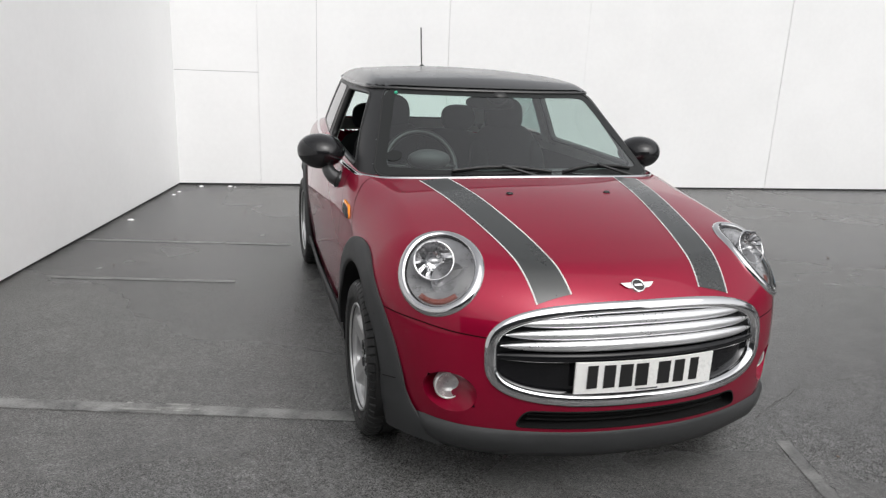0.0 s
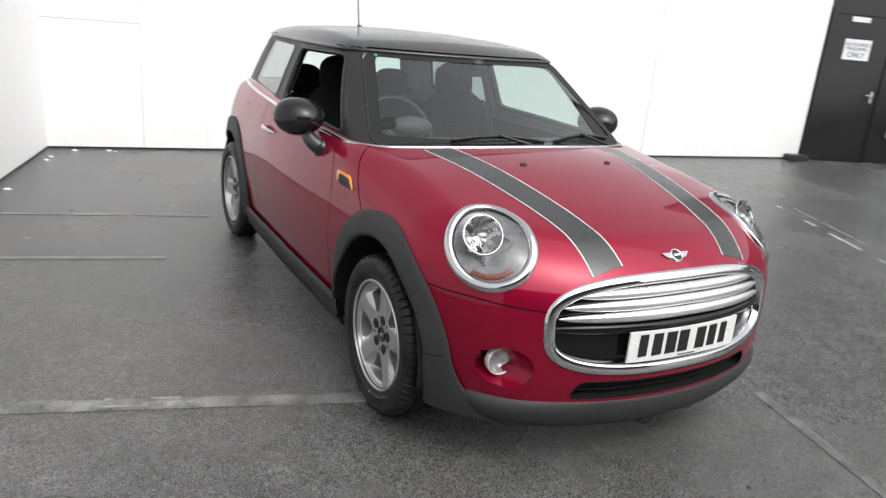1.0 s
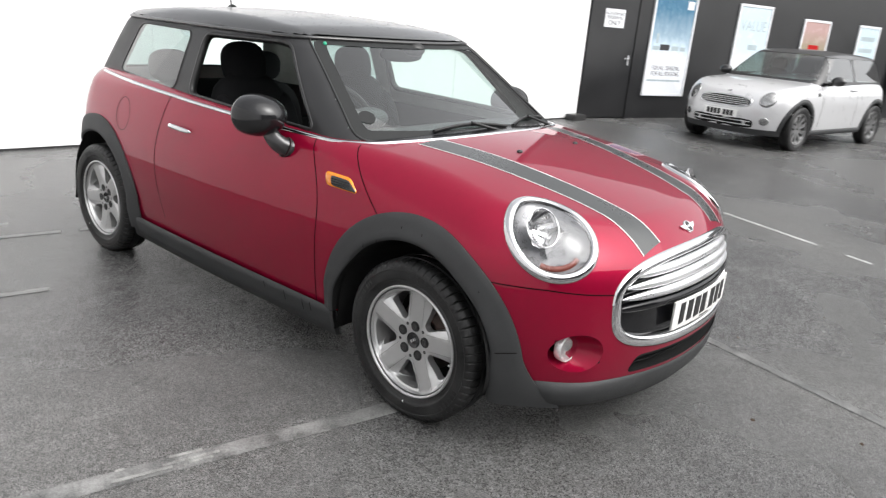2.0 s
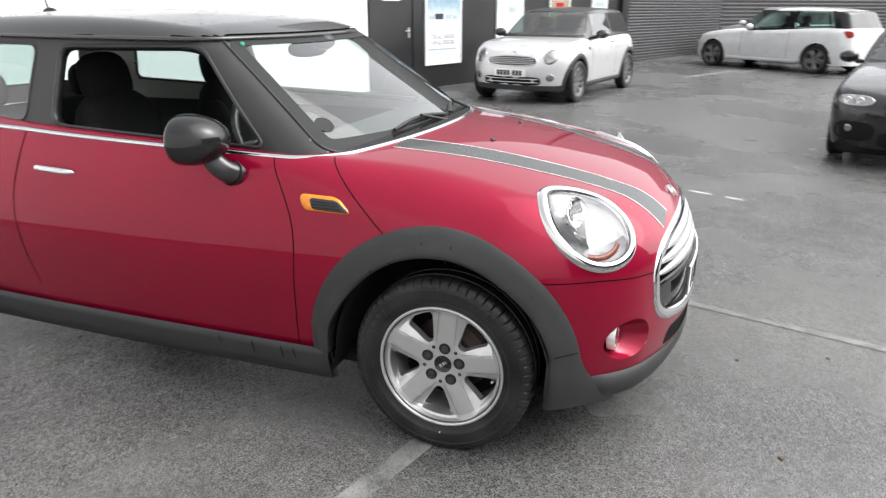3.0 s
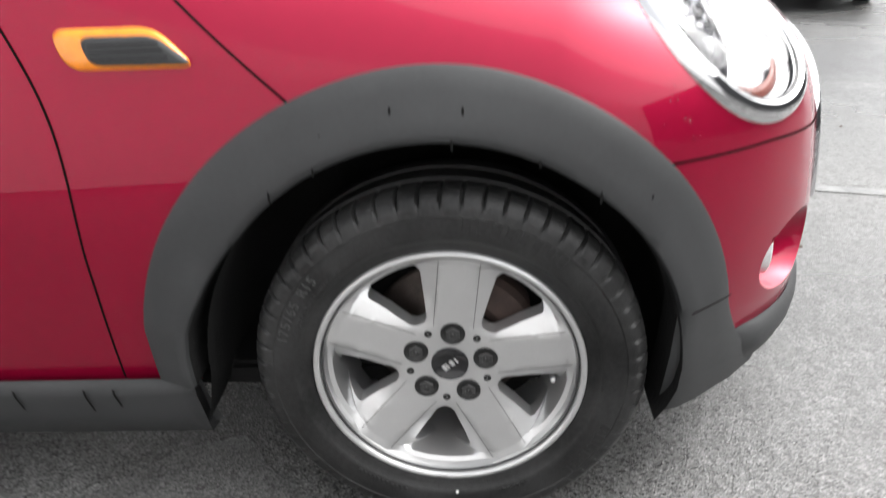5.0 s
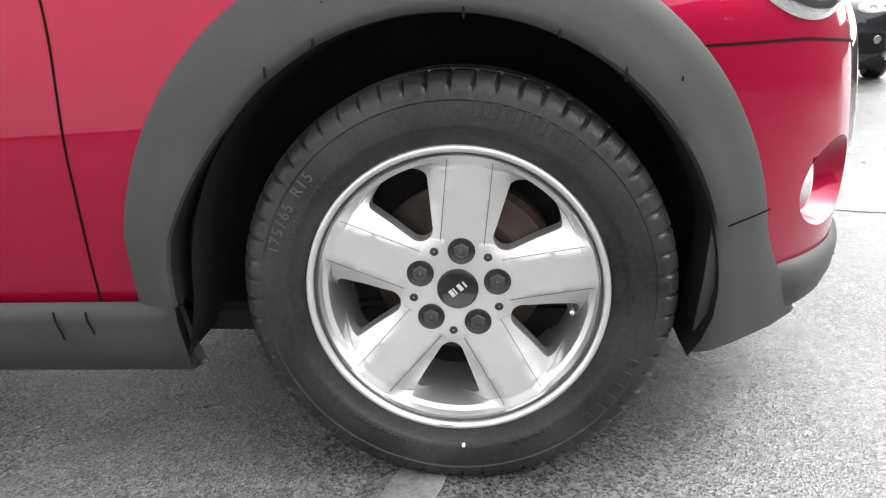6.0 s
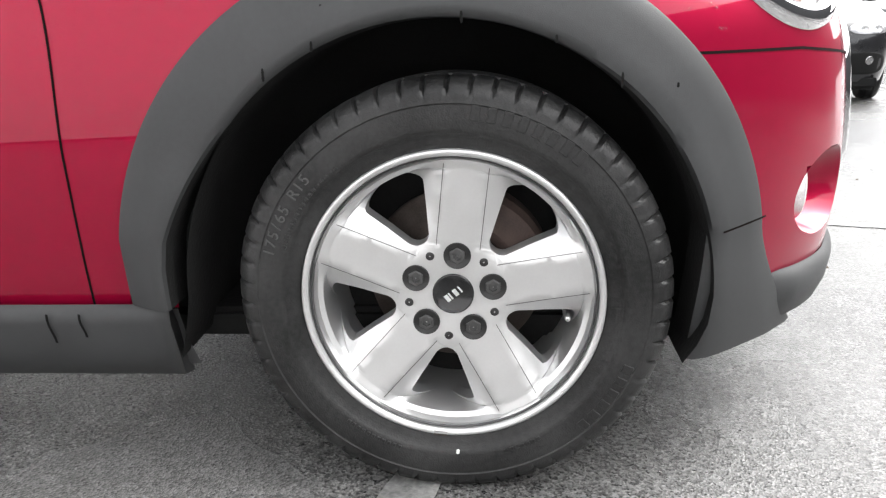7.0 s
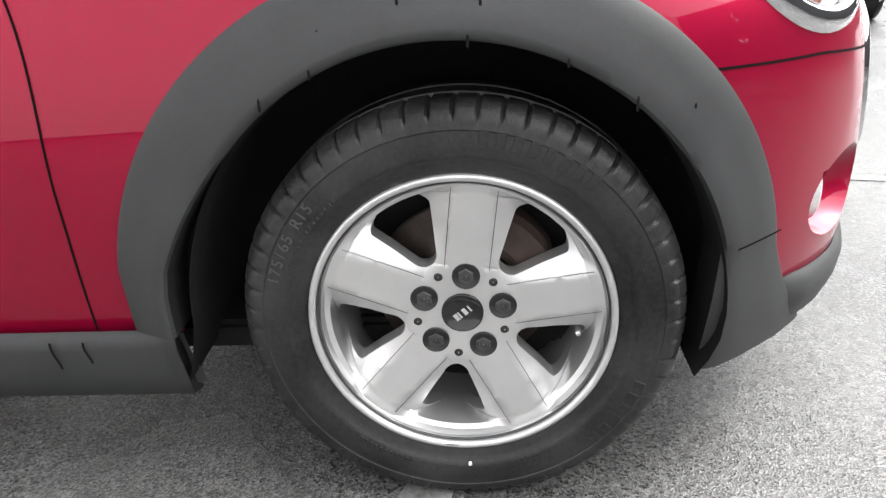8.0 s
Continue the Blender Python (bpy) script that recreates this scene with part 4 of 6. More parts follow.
bm = box_bm(-0.04, 0.04, py - 0.0012, py + 0.002, 0.452, 0.456)
part("plate_footer_bar", bm, TRIM_IN, plate)

# lower intake
used, inv = np.unique(quads[tag == 2].ravel(), return_inverse=True)
gv = flat[used]
gv2 = np.concatenate([gv, gv * (-1, 1, 1)]) + (0, 0.05, 0)
gf = np.concatenate([inv.reshape(-1, 4), inv.reshape(-1, 4)[:, ::-1] + len(gv)])
intake = mesh_part("lower_intake", gv2, gf, DARK, car, "black lower air intake")
q = dense(h_intake.poly, 0.012)
p = h_intake.on(body, q)
sweep("intake_edge", p, body.normal(p), [(-0.004, 0.001), (0.0, 0.0015), (0.004, -0.004), (0.006, -0.055)], DARK, intake, True, loop=False)
for z in (0.333, 0.350, 0.367):
    x = np.linspace(-0.38, 0.38, 50)
    p = body.nose(x, np.full(50, z)) + np.array((0, 0.03, 0))
    sweep("intake_bar", p, body.normal(p), round_profile(0.003, 0.004, 8), DARK, intake)


# fog lamps in their recess
def fog_lamp(h, s):
    m = np.array((-s, 1, 1))
    q = dense(h.poly, 0.009)
    nb, rows = len(q), 8
    bv, bf = [], []
    for i in range(rows):
        f = 1 - i / (rows - 1) * 0.55
        d = 0.074 * (1 - (f - 0.45) / 0.55) ** 0.7
        cen = np.array((-0.012, 0.006)) * (1 - f)
        o = h.on(body, q * f + cen)
        bv += list((o - h.n * d) * m)
    for i in range(rows - 1):
        bf += [(i * nb + j, i * nb + (j + 1) % nb, (i + 1) * nb + (j + 1) % nb, (i + 1) * nb + j) for j in range(nb)]
    rec = mesh_part("fog_lamp", bv, bf, RED, car, "round fog lamp in a red recess")
    p = h.on(body, np.array([(0.0, 0.003)]))[0]
    c = p - h.n * 0.057
    ax = unit(h.n + np.array((0.10, -0.15, 0)))
    rot = Vector(-ax).to_track_quat("X", "Z").to_matrix().to_4x4()
    mm = Matrix.Diagonal((-s, 1, 1, 1)) @ Matrix.Translation(Vector(c)) @ rot @ Matrix.Scale(1.20, 4)
    for nm, prof, mt in (("lamp_ring", [(0.043, -0.01), (0.043, 0.010), (0.040, 0.013), (0.037, 0.010)], FOG_SILVER), ("lamp_reflector", [(0.038, 0.008), (0.03, -0.006), (0.015, -0.014), (0.001, -0.016)], FOG_SILVER)):
        lathe(nm, prof, mt, rec, 36, "", mm)
    fl = lathe("lamp_glass", [(0.038, 0.010), (0.03, 0.015), (0.015, 0.0185), (0.001, 0.0195)], LENS, rec, 36, "clear fog lamp glass", mm)
    fl.visible_shadow = False


fog_lamp(h_fog, -1)
fog_lamp(h_fog, 1)

# bonnet stripes with pinstripes
for s in (-1, 1):
    y = np.linspace(-0.640, 0.285, 90)
    inner = 0.242 + (y + 0.65) * 0.17
    outer = 0.356 + (y + 0.65) * 0.175
    cuty = lambda e: np.minimum(y, trim_y(e) - 0.008)
    for nm, e0, e1, mt, up in (("bonnet_stripe", inner, outer, STRIPE, 0.0012), ("pinstripe", inner - 0.005, inner, WHITE_LINE, 0.0014), ("pinstripe", outer, outer + 0.005, WHITE_LINE, 0.0014)):
        rows = 7 if nm == "bonnet_stripe" else 2
        vs = []
        for t in np.linspace(0, 1, rows):
            e = e0 + (e1 - e0) * t
            p = body.top(s * e, cuty(e))
            vs.append(p + body.normal(p) * up)
        v = np.stack(vs, 1)
        n, k = v.shape[:2]
        fs = [(i * k + j, i * k + j + 1, (i + 1) * k + j + 1, (i + 1) * k + j)[:: s] for i in range(n - 1) for j in range(k - 1)]
        vv = v.reshape(-1, 3)
        mesh_part(nm, vv, fs, mt, car, "dark grey vinyl bonnet stripe" if rows == 7 else "thin white pinstripe", body.normal(vv))

# winged badge
p0 = body.nose(0.0, 0.768)
bn = body.normal(p0)
bu = np.array((1.0, 0, 0))
bw = np.cross(bn, bu)
basis = Matrix(((bu[0], -bw[0] * -1, bn[0], p0[0]), (bu[1], bw[1], bn[1], p0[1]), (bu[2], bw[2], bn[2], p0[2]), (0, 0, 0, 1)))
bm = bmesh.new()
for s in (-1, 1):
    prof = [(0.012, 0.013), (0.062, 0.012), (0.055, 0.004), (0.047, -0.004), (0.037, -0.010), (0.012, -0.012)]
    lo = [bm.verts.new((s * a, b, -0.004)) for a, b in prof]
    hi = [bm.verts.new((s * a, b * 0.93, 0.005)) for a, b in prof]
    bm.faces.new(hi)
    for i in range(6):
        bm.faces.new((lo[i], lo[(i + 1) % 6], hi[(i + 1) % 6], hi[i]))
bm.transform(basis)
badge = part("bonnet_badge", bm, CHROME, car, "chrome winged badge")
spin = basis @ Matrix.Rotation(radians(90), 4, "Y")
lathe("badge_disc", [(0.025, -0.003), (0.025, 0.006), (0.022, 0.008), (0.020, 0.006)], CHROME, badge, 36, "", spin)
lathe("badge_centre", [(0.021, 0.0065), (0.001, 0.0075)], GLOSS_BLACK, badge, 36, "", spin)
bm = box_bm(-0.014, 0.014, -0.004, 0.004, 0.0072, 0.0082)
bm.transform(basis)
part("badge_bar", bm, SATIN, badge)

# washer jets
for s in (-1, 1):
    p = body.top(s * 0.218, 0.010)
    blob("washer_jet", BAR, car, Matrix.Translation(Vector(p)), (0.016, 0.011, 0.009), 14, "small black washer jet")

# side indicator scuttles
def pressed(name, outline, steps, mat, parent, m, label=""):
    """A raised plate over an outline on the flank; steps: (share of the outline, height)."""
    cen = outline.mean(0)
    rows = []
    for f, off in steps:
        qq = cen + (dense(outline, 0.008) - cen) * f
        pp = body.side(qq[:, 0], qq[:, 1])
        rows.append((pp + body.normal(pp) * off) * m)
    nb = len(rows[0])
    fs = [(i * nb + j, i * nb + (j + 1) % nb, (i + 1) * nb + (j + 1) % nb, (i + 1) * nb + j) for i in range(len(steps) - 1) for j in range(nb)]
    return mesh_part(name, np.concatenate(rows), fs, mat, parent, label)


for s in (-1, 1):
    m = np.array((-s, 1, 1))
    out = rounded([(0.498, 0.848), (0.362, 0.846), (0.312, 0.796), (0.480, 0.798)], 0.024, 8)
    ind = pressed("side_indicator", out, ((1.06, -0.002), (1.03, 0.005), (0.97, 0.008), (0.5, 0.009), (0.0, 0.009)), AMBER, car, m, "amber side indicator with a dark grey insert")
    inner = rounded([(0.458, 0.838), (0.360, 0.836), (0.313, 0.799), (0.446, 0.802)], 0.016, 6)
    ins = pressed("indicator_insert", inner, ((1.04, 0.006), (1.0, 0.012), (0.85, 0.013), (0.0, 0.013)), PLASTIC, ind, m, "ribbed dark grey insert")
    for zz in (0.809, 0.818, 0.827):
        yy = np.linspace(0.338 + (zz - 0.803) * 0.6, 0.445, 16)
        pp = body.side(yy, np.full(16, zz))
        sweep("insert_rib", (pp + body.normal(pp) * 0.0135) * m, body.normal(pp) * m, round_profile(0.0015, 0.002, 6), GLOSS_BLACK, ind)

# door handles
for s in (-1, 1):
    y = np.linspace(1.450, 1.648, 40)
    z = 0.842 + (y - 1.450) * 0.03
    p = body.side(y, z)
    e = np.clip(1 - np.abs((y - 1.549) / 0.099) ** 6, 0.05, 1) ** 0.5
    arc = 0.022 * (1 - np.abs((y - 1.549) / 0.099) ** 4)
    p2 = p + body.normal(p) * (arc + 0.006)[:, None]
    sweep("door_handle", p2 * (-s, 1, 1), body.normal(p) * (-s, 1, 1), round_profile(0.012, 0.007, 12), CHROME, car, scale=e, label="chrome door handle")

# ---- cabin: pillars, roof and glass ----
screen_poly = rounded([(-0.690, -0.185), (0.690, -0.185), (0.548, 0.178), (-0.548, 0.178)], 0.05)
h_screen = Hole("windscreen", (0, 0.7, 1.145), (0, -1, 0), screen_poly, back=-0.6 + 1.2, reach=1.2)
win = [(0.665, 0.972), (1.625, 1.000), (1.635, 1.284), (0.985, 1.296)]
h_win = Hole("door_window", (0, 1.2, 1.13), (-1, 0, 0), rounded([(1.2 - a, b - 1.13) for a, b in win], 0.05), back=0.0, reach=1.2, faces=0.3)
qwin = [(1.765, 1.000), (2.44, 1.026), (2.34, 1.290), (1.76, 1.287)]
h_quarter = Hole("quarter_window", (0, 2.1, 1.15), (-1, 0, 0), rounded([(2.1 - a, b - 1.15) for a, b in qwin], 0.05), back=0.0, reach=1.2, faces=0.15)
h_back = Hole("rear_window", (0, 2.7, 1.15), (0, 1, 0), rounded([(-0.56, -0.14), (0.56, -0.14), (0.47, 0.14), (-0.47, 0.14)], 0.05), back=0.6, reach=1.2)
ccols = [(0, 1.05, a) for a in np.linspace(0, np.pi / 2, 80)] + [(0, y, np.pi / 2) for y in np.arange(1.065, 2.25, 0.016)] + [(0, 2.25, np.pi / 2 + a) for a in np.linspace(0, np.pi / 2, 50)]
cf, cq, cm, ct = skin(cabin, ccols, np.linspace(0.915, 1.0, 8), np.linspace(0, np.pi / 2, 90)[1:], 1.0, [h_screen, h_win, h_quarter, h_back], 0.008)
cx, cy_, cz = np.abs(cm[:, 0]), cm[:, 1], cm[:, 2]
roofq = (ct < 0) & (cz > 1.318)
pillar = (ct < 0) & ~roofq
submesh("pillar_frame", cf, cq[pillar], PILLAR, car, cabin, "satin black window pillars", both=True)
submesh("roof_panel", cf, cq[roofq], ROOF_BLACK, car, cabin, "wet black roof", both=True, shift=0.012)
submesh("headlining", cf, cq[roofq | pillar], LINER, car, cabin, "light grey headlining", both=True, shift=-0.02)
g = submesh("windscreen", cf, cq[ct == 0], GLASS, car, cabin, "clear windscreen", both=True)
g.visible_shadow = False
for mir in (True,):
    g = submesh("door_window", cf, cq[ct == 1], GLASS, car, cabin, "closed door glass", mirror=mir)
    g.visible_shadow = False
for mir in (False, True):
    g = submesh("quarter_window", cf, cq[ct == 2], TINT, car, cabin, "rear side glass", mirror=mir)
    g.visible_shadow = False
g = submesh("rear_window", cf, cq[ct == 3], GLASS, car, cabin, "rear glass", both=True)
g.visible_shadow = False
# edge of the roof all round
rp = []
yy = np.concatenate([np.full(60, 1.05), np.linspace(1.05, 2.25, 60), np.full(60, 2.25), np.linspace(2.25, 1.05, 60)])
aa = np.concatenate([np.linspace(-np.pi / 2, np.pi / 2, 60), np.full(60, np.pi / 2), np.linspace(np.pi / 2, 3 * np.pi / 2, 60), np.full(60, -np.pi / 2)])
rp = cabin.cast(np.column_stack([np.zeros(240), yy, np.full(240, 1.316)]), np.column_stack([-np.sin(aa), -np.cos(aa), np.zeros(240)]))
sel = np.ones(240, bool)
sel[1:] = np.linalg.norm(np.diff(rp, axis=0), axis=1) > 1e-4
rp = rp[sel]
sweep("roof_edge", rp, cabin.normal(rp) * np.array((1, 1, 0)) + np.array((0, 0, 1e-3)), [(-0.004, -0.004), (-0.006, 0.012), (0.0, 0.017), (0.008, 0.014), (0.010, 0.008)], ROOF_BLACK, car, True, "black roof edge moulding", loop=False)
# windscreen band: black print round the glass, thin moulding
q = dense(screen_poly, 0.014)
p = h_screen.on(cabin, q)
n = cabin.normal(p)
ribbon("screen_print", h_screen.on(cabin, q * (0.962, 0.90)), cabin.normal(h_screen.on(cabin, q * (0.962, 0.90))), 0.056, PRINT, car, 0.0015, True, "black printed glass border")
sweep("screen_moulding", p, n, [(-0.004, -0.002), (-0.004, 0.004), (0.004, 0.004), (0.004, -0.002)], BAR, car, True, "thin black windscreen rubber")
q = dense(h_win.poly, 0.012)
for s in (-1, 1):
    m = np.array((-s, 1, 1))
    p = h_win.on(cabin, q)
    sweep("window_rubber", p * m, cabin.normal(p) * m, [(-0.006, -0.03), (-0.006, 0.004), (0.006, 0.004), (0.008, -0.03)], BAR, car, True, "black window rubber")
    q2 = dense(h_quarter.poly, 0.012)
    p = h_quarter.on(cabin, q2)
    sweep("window_rubber", p * m, cabin.normal(p) * m, [(-0.004, -0.002), (-0.004, 0.003), (0.004, 0.003), (0.004, -0.002)], BAR, car, True)
    # chrome waist line, round the windscreen foot and along the doors
    y = np.linspace(0.50, 2.56, 90)
    zb = 0.952 + 0.026 * np.clip((y - 0.5) / 1.2, 0, 1) + 0.034 * np.clip((y - 1.5) / 1.1, 0, 1) ** 1.5
    p = body.side(y, zb)
    x = np.linspace(0.0, 0.672, 50)
    pc = body.top(x, trim_y(x))
    pc = pc * np.array((-1, 1, 1))
    join = np.concatenate([pc, p])
    nrm = np.concatenate([body.normal(pc), body.normal(p)])
    for _ in range(4):
        join[1:-1] = 0.25 * join[:-2] + 0.5 * join[1:-1] + 0.25 * join[2:]
    sweep("waist_trim", join * m, nrm * m, [(-0.009, -0.004), (-0.008, 0.004), (0, 0.006), (0.008, 0.004), (0.009, -0.004)], CHROME, car, label="chrome waistline trim", loop=False)
# tax disc holder print and sensor sticker on the glass
p = cabin.nose(-0.50, 1.296, 1.4)
nz = cabin.normal(p)
blob("sticker", GREEN, car, Matrix.Translation(Vector(p + nz * 0.002)), (0.010, 0.008, 0.010), 14, "small green sticker")
p = cabin.nose(-0.585, 1.038, 1.4)
nz = cabin.normal(p)
lean = Matrix.Translation(Vector(p + nz * 0.0026)) @ Vector(-nz).to_track_quat("X", "Z").to_matrix().to_4x4()
disc = lathe("glass_disc", [(0.036, 0.0), (0.001, 0.0)], PRINT, car, 30, "round dark disc with a pale bar on the glass", lean)
lathe("disc_rim", [(0.038, 0.0), (0.036, -0.0004)], LAMP_GREY, disc, 30, "", lean)
bm = box_bm(-0.0008, 0.0006, -0.026, 0.026, -0.002, 0.002)
bm.transform(lean)
part("disc_bar", bm, LAMP_GREY, disc, "pale bar")


# wipers
def wiper(x0, x1):
    x = np.linspace(x0, x1, 30)
    z = 0.985 + 0.018 * np.sin(np.linspace(0, 1, 30) * np.pi)
    p = cabin.nose(x, z, 1.4)
    n = cabin.normal(p)
    w = sweep("wiper", p + n * 0.012, n, [(-0.006, -0.008), (-0.005, 0.006), (0.004, 0.009), (0.007, -0.006)], BAR, car, label="black wiper blade")
    xa = np.linspace(x0 + (x1 - x0) * 0.95, (x0 + x1) / 2, 14)
    za = np.linspace(0.950, 1.002, 14)
    pa = cabin.nose(xa, za, 1.4)
    na = cabin.normal(pa)
    tube("wiper_arm", pa + na * 0.022, 0.007, BAR, w)


wiper(-0.36, 0.10)
wiper(0.16, 0.56)


# mirrors
def door_mirror(s):
    m = Matrix.Diagonal((-s, 1, 1, 1))
    c = (-0.872, 0.858, 1.014)
    bm = bmesh.new()
    bmesh.ops.create_uvsphere(bm, u_segments=36, v_segments=20, radius=1)
    for v in bm.verts:
        x, y, z = v.co
        k = 1 - 0.30 * max(0, y)
        if y > 0.25:
            y = 0.25 + (y - 0.25) * 0.25
        v.co = (x * 0.114 * (1 + 0.05 * z), y * 0.128, z * 0.084 * (1 - 0.08 * x))
    bm.transform(m @ Matrix.Translation(c) @ Matrix.Rotation(radians(8), 4, "Z"))
    shell = part("door_mirror", bm, GLOSS_BLACK, car, "gloss black rounded door mirror", smooth=True)
    blob("mirror_glass", MIRROR, shell, m @ Matrix.Translation((c[0], c[1] + 0.032, c[2])) @ Matrix.Rotation(radians(8), 4, "Z"), (0.090, 0.008, 0.062), 28, "mirror glass", 2.4)
    foot = body.side(0.755, 0.890)
    p = np.array([foot + (0.03, 0, -0.005), foot + (-0.012, 0.002, 0.0), foot + (-0.05, 0.025, 0.022), np.array((-0.850, 0.815, 0.965))])
    t = np.linspace(0, 1, 14)[:, None]
    path = (1 - t) ** 3 * p[0] + 3 * t * (1 - t) ** 2 * p[1] + 3 * t * t * (1 - t) * p[2] + t**3 * p[3]
    sweep("mirror_foot", path * (-s, 1, 1), np.broadcast_to(np.array((0, -1.0, 0.2)), path.shape), round_profile(0.036, 0.046, 14), ROOF_BLACK, shell, scale=np.linspace(1.15, 0.75, 14), label="black mirror foot")
    ring = sweep("mirror_gasket", path[3:5] * (-s, 1, 1), np.broadcast_to(np.array((0, -1.0, 0.2)), (2, 3)), round_profile(0.042, 0.052, 16), BAR, shell)


door_mirror(-1)
door_mirror(1)

# aerial
base = cabin.top(0.0, 2.325, 1.1)
ant = blob("aerial", BAR, car, Matrix.Translation(Vector(base + (0, 0, 0.018))), (0.018, 0.045, 0.022), 18, "black roof aerial")
tube("aerial_rod", np.array([base + (0, 0.01, 0.03), base + (0, 0.035, 0.14), base + (0, 0.06, 0.285)]), 0.0045, BAR, ant)


# ---- inside the car ----
def car_seat(x, y, z=0.42):
    root = part("front_seat", box_bm(x - 0.24, x + 0.24, y - 0.27, y + 0.25, z - 0.08, z + 0.10, 0.06, 4), CLOTH, car, "black cloth front seat", smooth=True)
    lean = Matrix.Translation((x, y + 0.29, z + 0.32)) @ Matrix.Rotation(radians(-17), 4, "X")
    blob("backrest", CLOTH, root, lean, (0.235, 0.085, 0.36), 32, "", 3.2)
    for side in (-1, 1):
        blob("side_bolster", CLOTH, root, lean @ Matrix.Translation((side * 0.185, -0.04, -0.03)), (0.06, 0.075, 0.28), 20, "", 2.6)
    head = Matrix.Translation((x, y + 0.40, z + 0.715)) @ Matrix.Rotation(radians(-12), 4, "X")
    blob("headrest", CLOTH, root, head, (0.125, 0.060, 0.112), 28, "", 2.8)
    for side in (-0.06, 0.06):
        tube("headrest_rod", np.array([(x + side, y + 0.405, z + 0.55), (x + side, y + 0.41, z + 0.68)]), 0.006, CHROME, root)


car_seat(-0.36, 1.29)
car_seat(0.36, 1.235)
rs = part("rear_seat", box_bm(-0.58, 0.58, 1.98, 2.36, 0.36, 0.52, 0.05, 3), CLOTH, car, "black cloth rear bench", smooth=True)
lean = Matrix.Translation((0, 2.39, 0.70)) @ Matrix.Rotation(radians(-18), 4, "X")
blob("rear_backrest", CLOTH, rs, lean, (0.57, 0.085, 0.28), 36, "", 4.0)
for x in (-0.33, 0.33):
    blob("rear_headrest", CLOTH, rs, Matrix.Translation((x, 2.48, 1.045)), (0.13, 0.055, 0.095), 24, "", 2.8)
# dashboard
bm = bmesh.new()
xs = np.linspace(-0.66, 0.66, 24)
prof = [(0.30, 0.90), (0.42, 0.952), (0.58, 0.962), (0.72, 0.945), (0.78, 0.90), (0.76, 0.80), (0.70, 0.55), (0.60, 0.40)]
grid = [[bm.verts.new((x, a + 0.12 * (x / 0.66) ** 2 * (1 if a < 0.5 else 0.1), b)) for a, b in prof] for x in xs]
for i in range(23):
    for j in range(len(prof) - 1):
        bm.faces.new((grid[i][j], grid[i + 1][j], grid[i + 1][j + 1], grid[i][j + 1]))
dash = part("dashboard", bm, TRIM_IN, car, "dark grey dashboard", smooth=True)
# steering wheel and column pod
t = np.linspace(0, 2 * np.pi, 40, endpoint=False)
tilt = Matrix.Rotation(radians(-24), 4, "X")
ringp = [tuple(Matrix.Translation((-0.36, 0.90, 0.93)) @ tilt @ Vector((0.185 * math.cos(a), 0, 0.185 * math.sin(a)))) for a in t]
sw = tube("steering_wheel", ringp, 0.015, BAR, car, True, "black steering wheel")
blob("wheel_boss", BAR, sw, Matrix.Translation((-0.36, 0.885, 0.93)) @ tilt, (0.075, 0.03, 0.06), 20)
for a in (0, 180, 270):
    e = Matrix.Translation((-0.36, 0.895, 0.93)) @ tilt
    q = [tuple(e @ Vector((r * math.cos(radians(a)), 0, r * math.sin(radians(a))))) for r in (0.05, 0.12, 0.185)]
    tube("wheel_spoke", q, 0.013, BAR, sw)
blob("instrument_pod", TRIM_IN, dash, Matrix.Translation((-0.36, 0.74, 0.99)), (0.11, 0.06, 0.05), 20)
# rear-view mirror
rv = blob("rear_view_mirror", BAR, car, Matrix.Translation((0.0, 0.905, 1.258)) @ Matrix.Rotation(radians(-10), 4, "Z"), (0.125, 0.022, 0.036), 24, "black rear-view mirror", 2.6)
blob("mirror_stalk", BAR, rv, Matrix.Translation((0.02, 0.84, 1.288)), (0.055, 0.05, 0.035), 18)
# far door card and pale pillar trim
for s in (-1, 1):
    yb = np.linspace(0.97, 1.30, 10)
    p = np.stack([np.full(10, s * 0.0), np.full(10, 1.70), yb], -1)
    q = cabin.side(np.full(10, 1.69), yb, s)
    q[:, 0] -= s * 0.03
    sweep("pillar_trim", q, np.broadcast_to(np.array((float(s), 0, 0)), q.shape), [(-0.045, 0.0), (-0.04, -0.012), (0.04, -0.012), (0.045, 0.0)], LINER, car, label="pale pillar trim")


# ---- ground, walls ----
def slab(name, pts, z0, z1, mat, parent=None, label="", kind="", category=""):
    """A flat plate over a plan outline."""
    bm = bmesh.new()
    lo = [bm.verts.new((x, y, z0)) for x, y in pts]
    hi = [bm.verts.new((x, y, z1)) for x, y in pts]
    bm.faces.new(hi)
    bm.faces.new(lo[::-1])
    for i in range(len(pts)):
        j = (i + 1) % len(pts)
        bm.faces.new((lo[i], lo[j], hi[j], hi[i]))
    return tagged(part(name, bm, mat, parent), label, category, "", kind)


def lie(x, y):
    """Height of the ground: level, with a shallow drainage dip under the dark saloon."""
    return -0.118 * math.exp(-((((x - 7.2) / 3.2) ** 2 + ((y + 3.1) / 2.3) ** 2) ** 2))


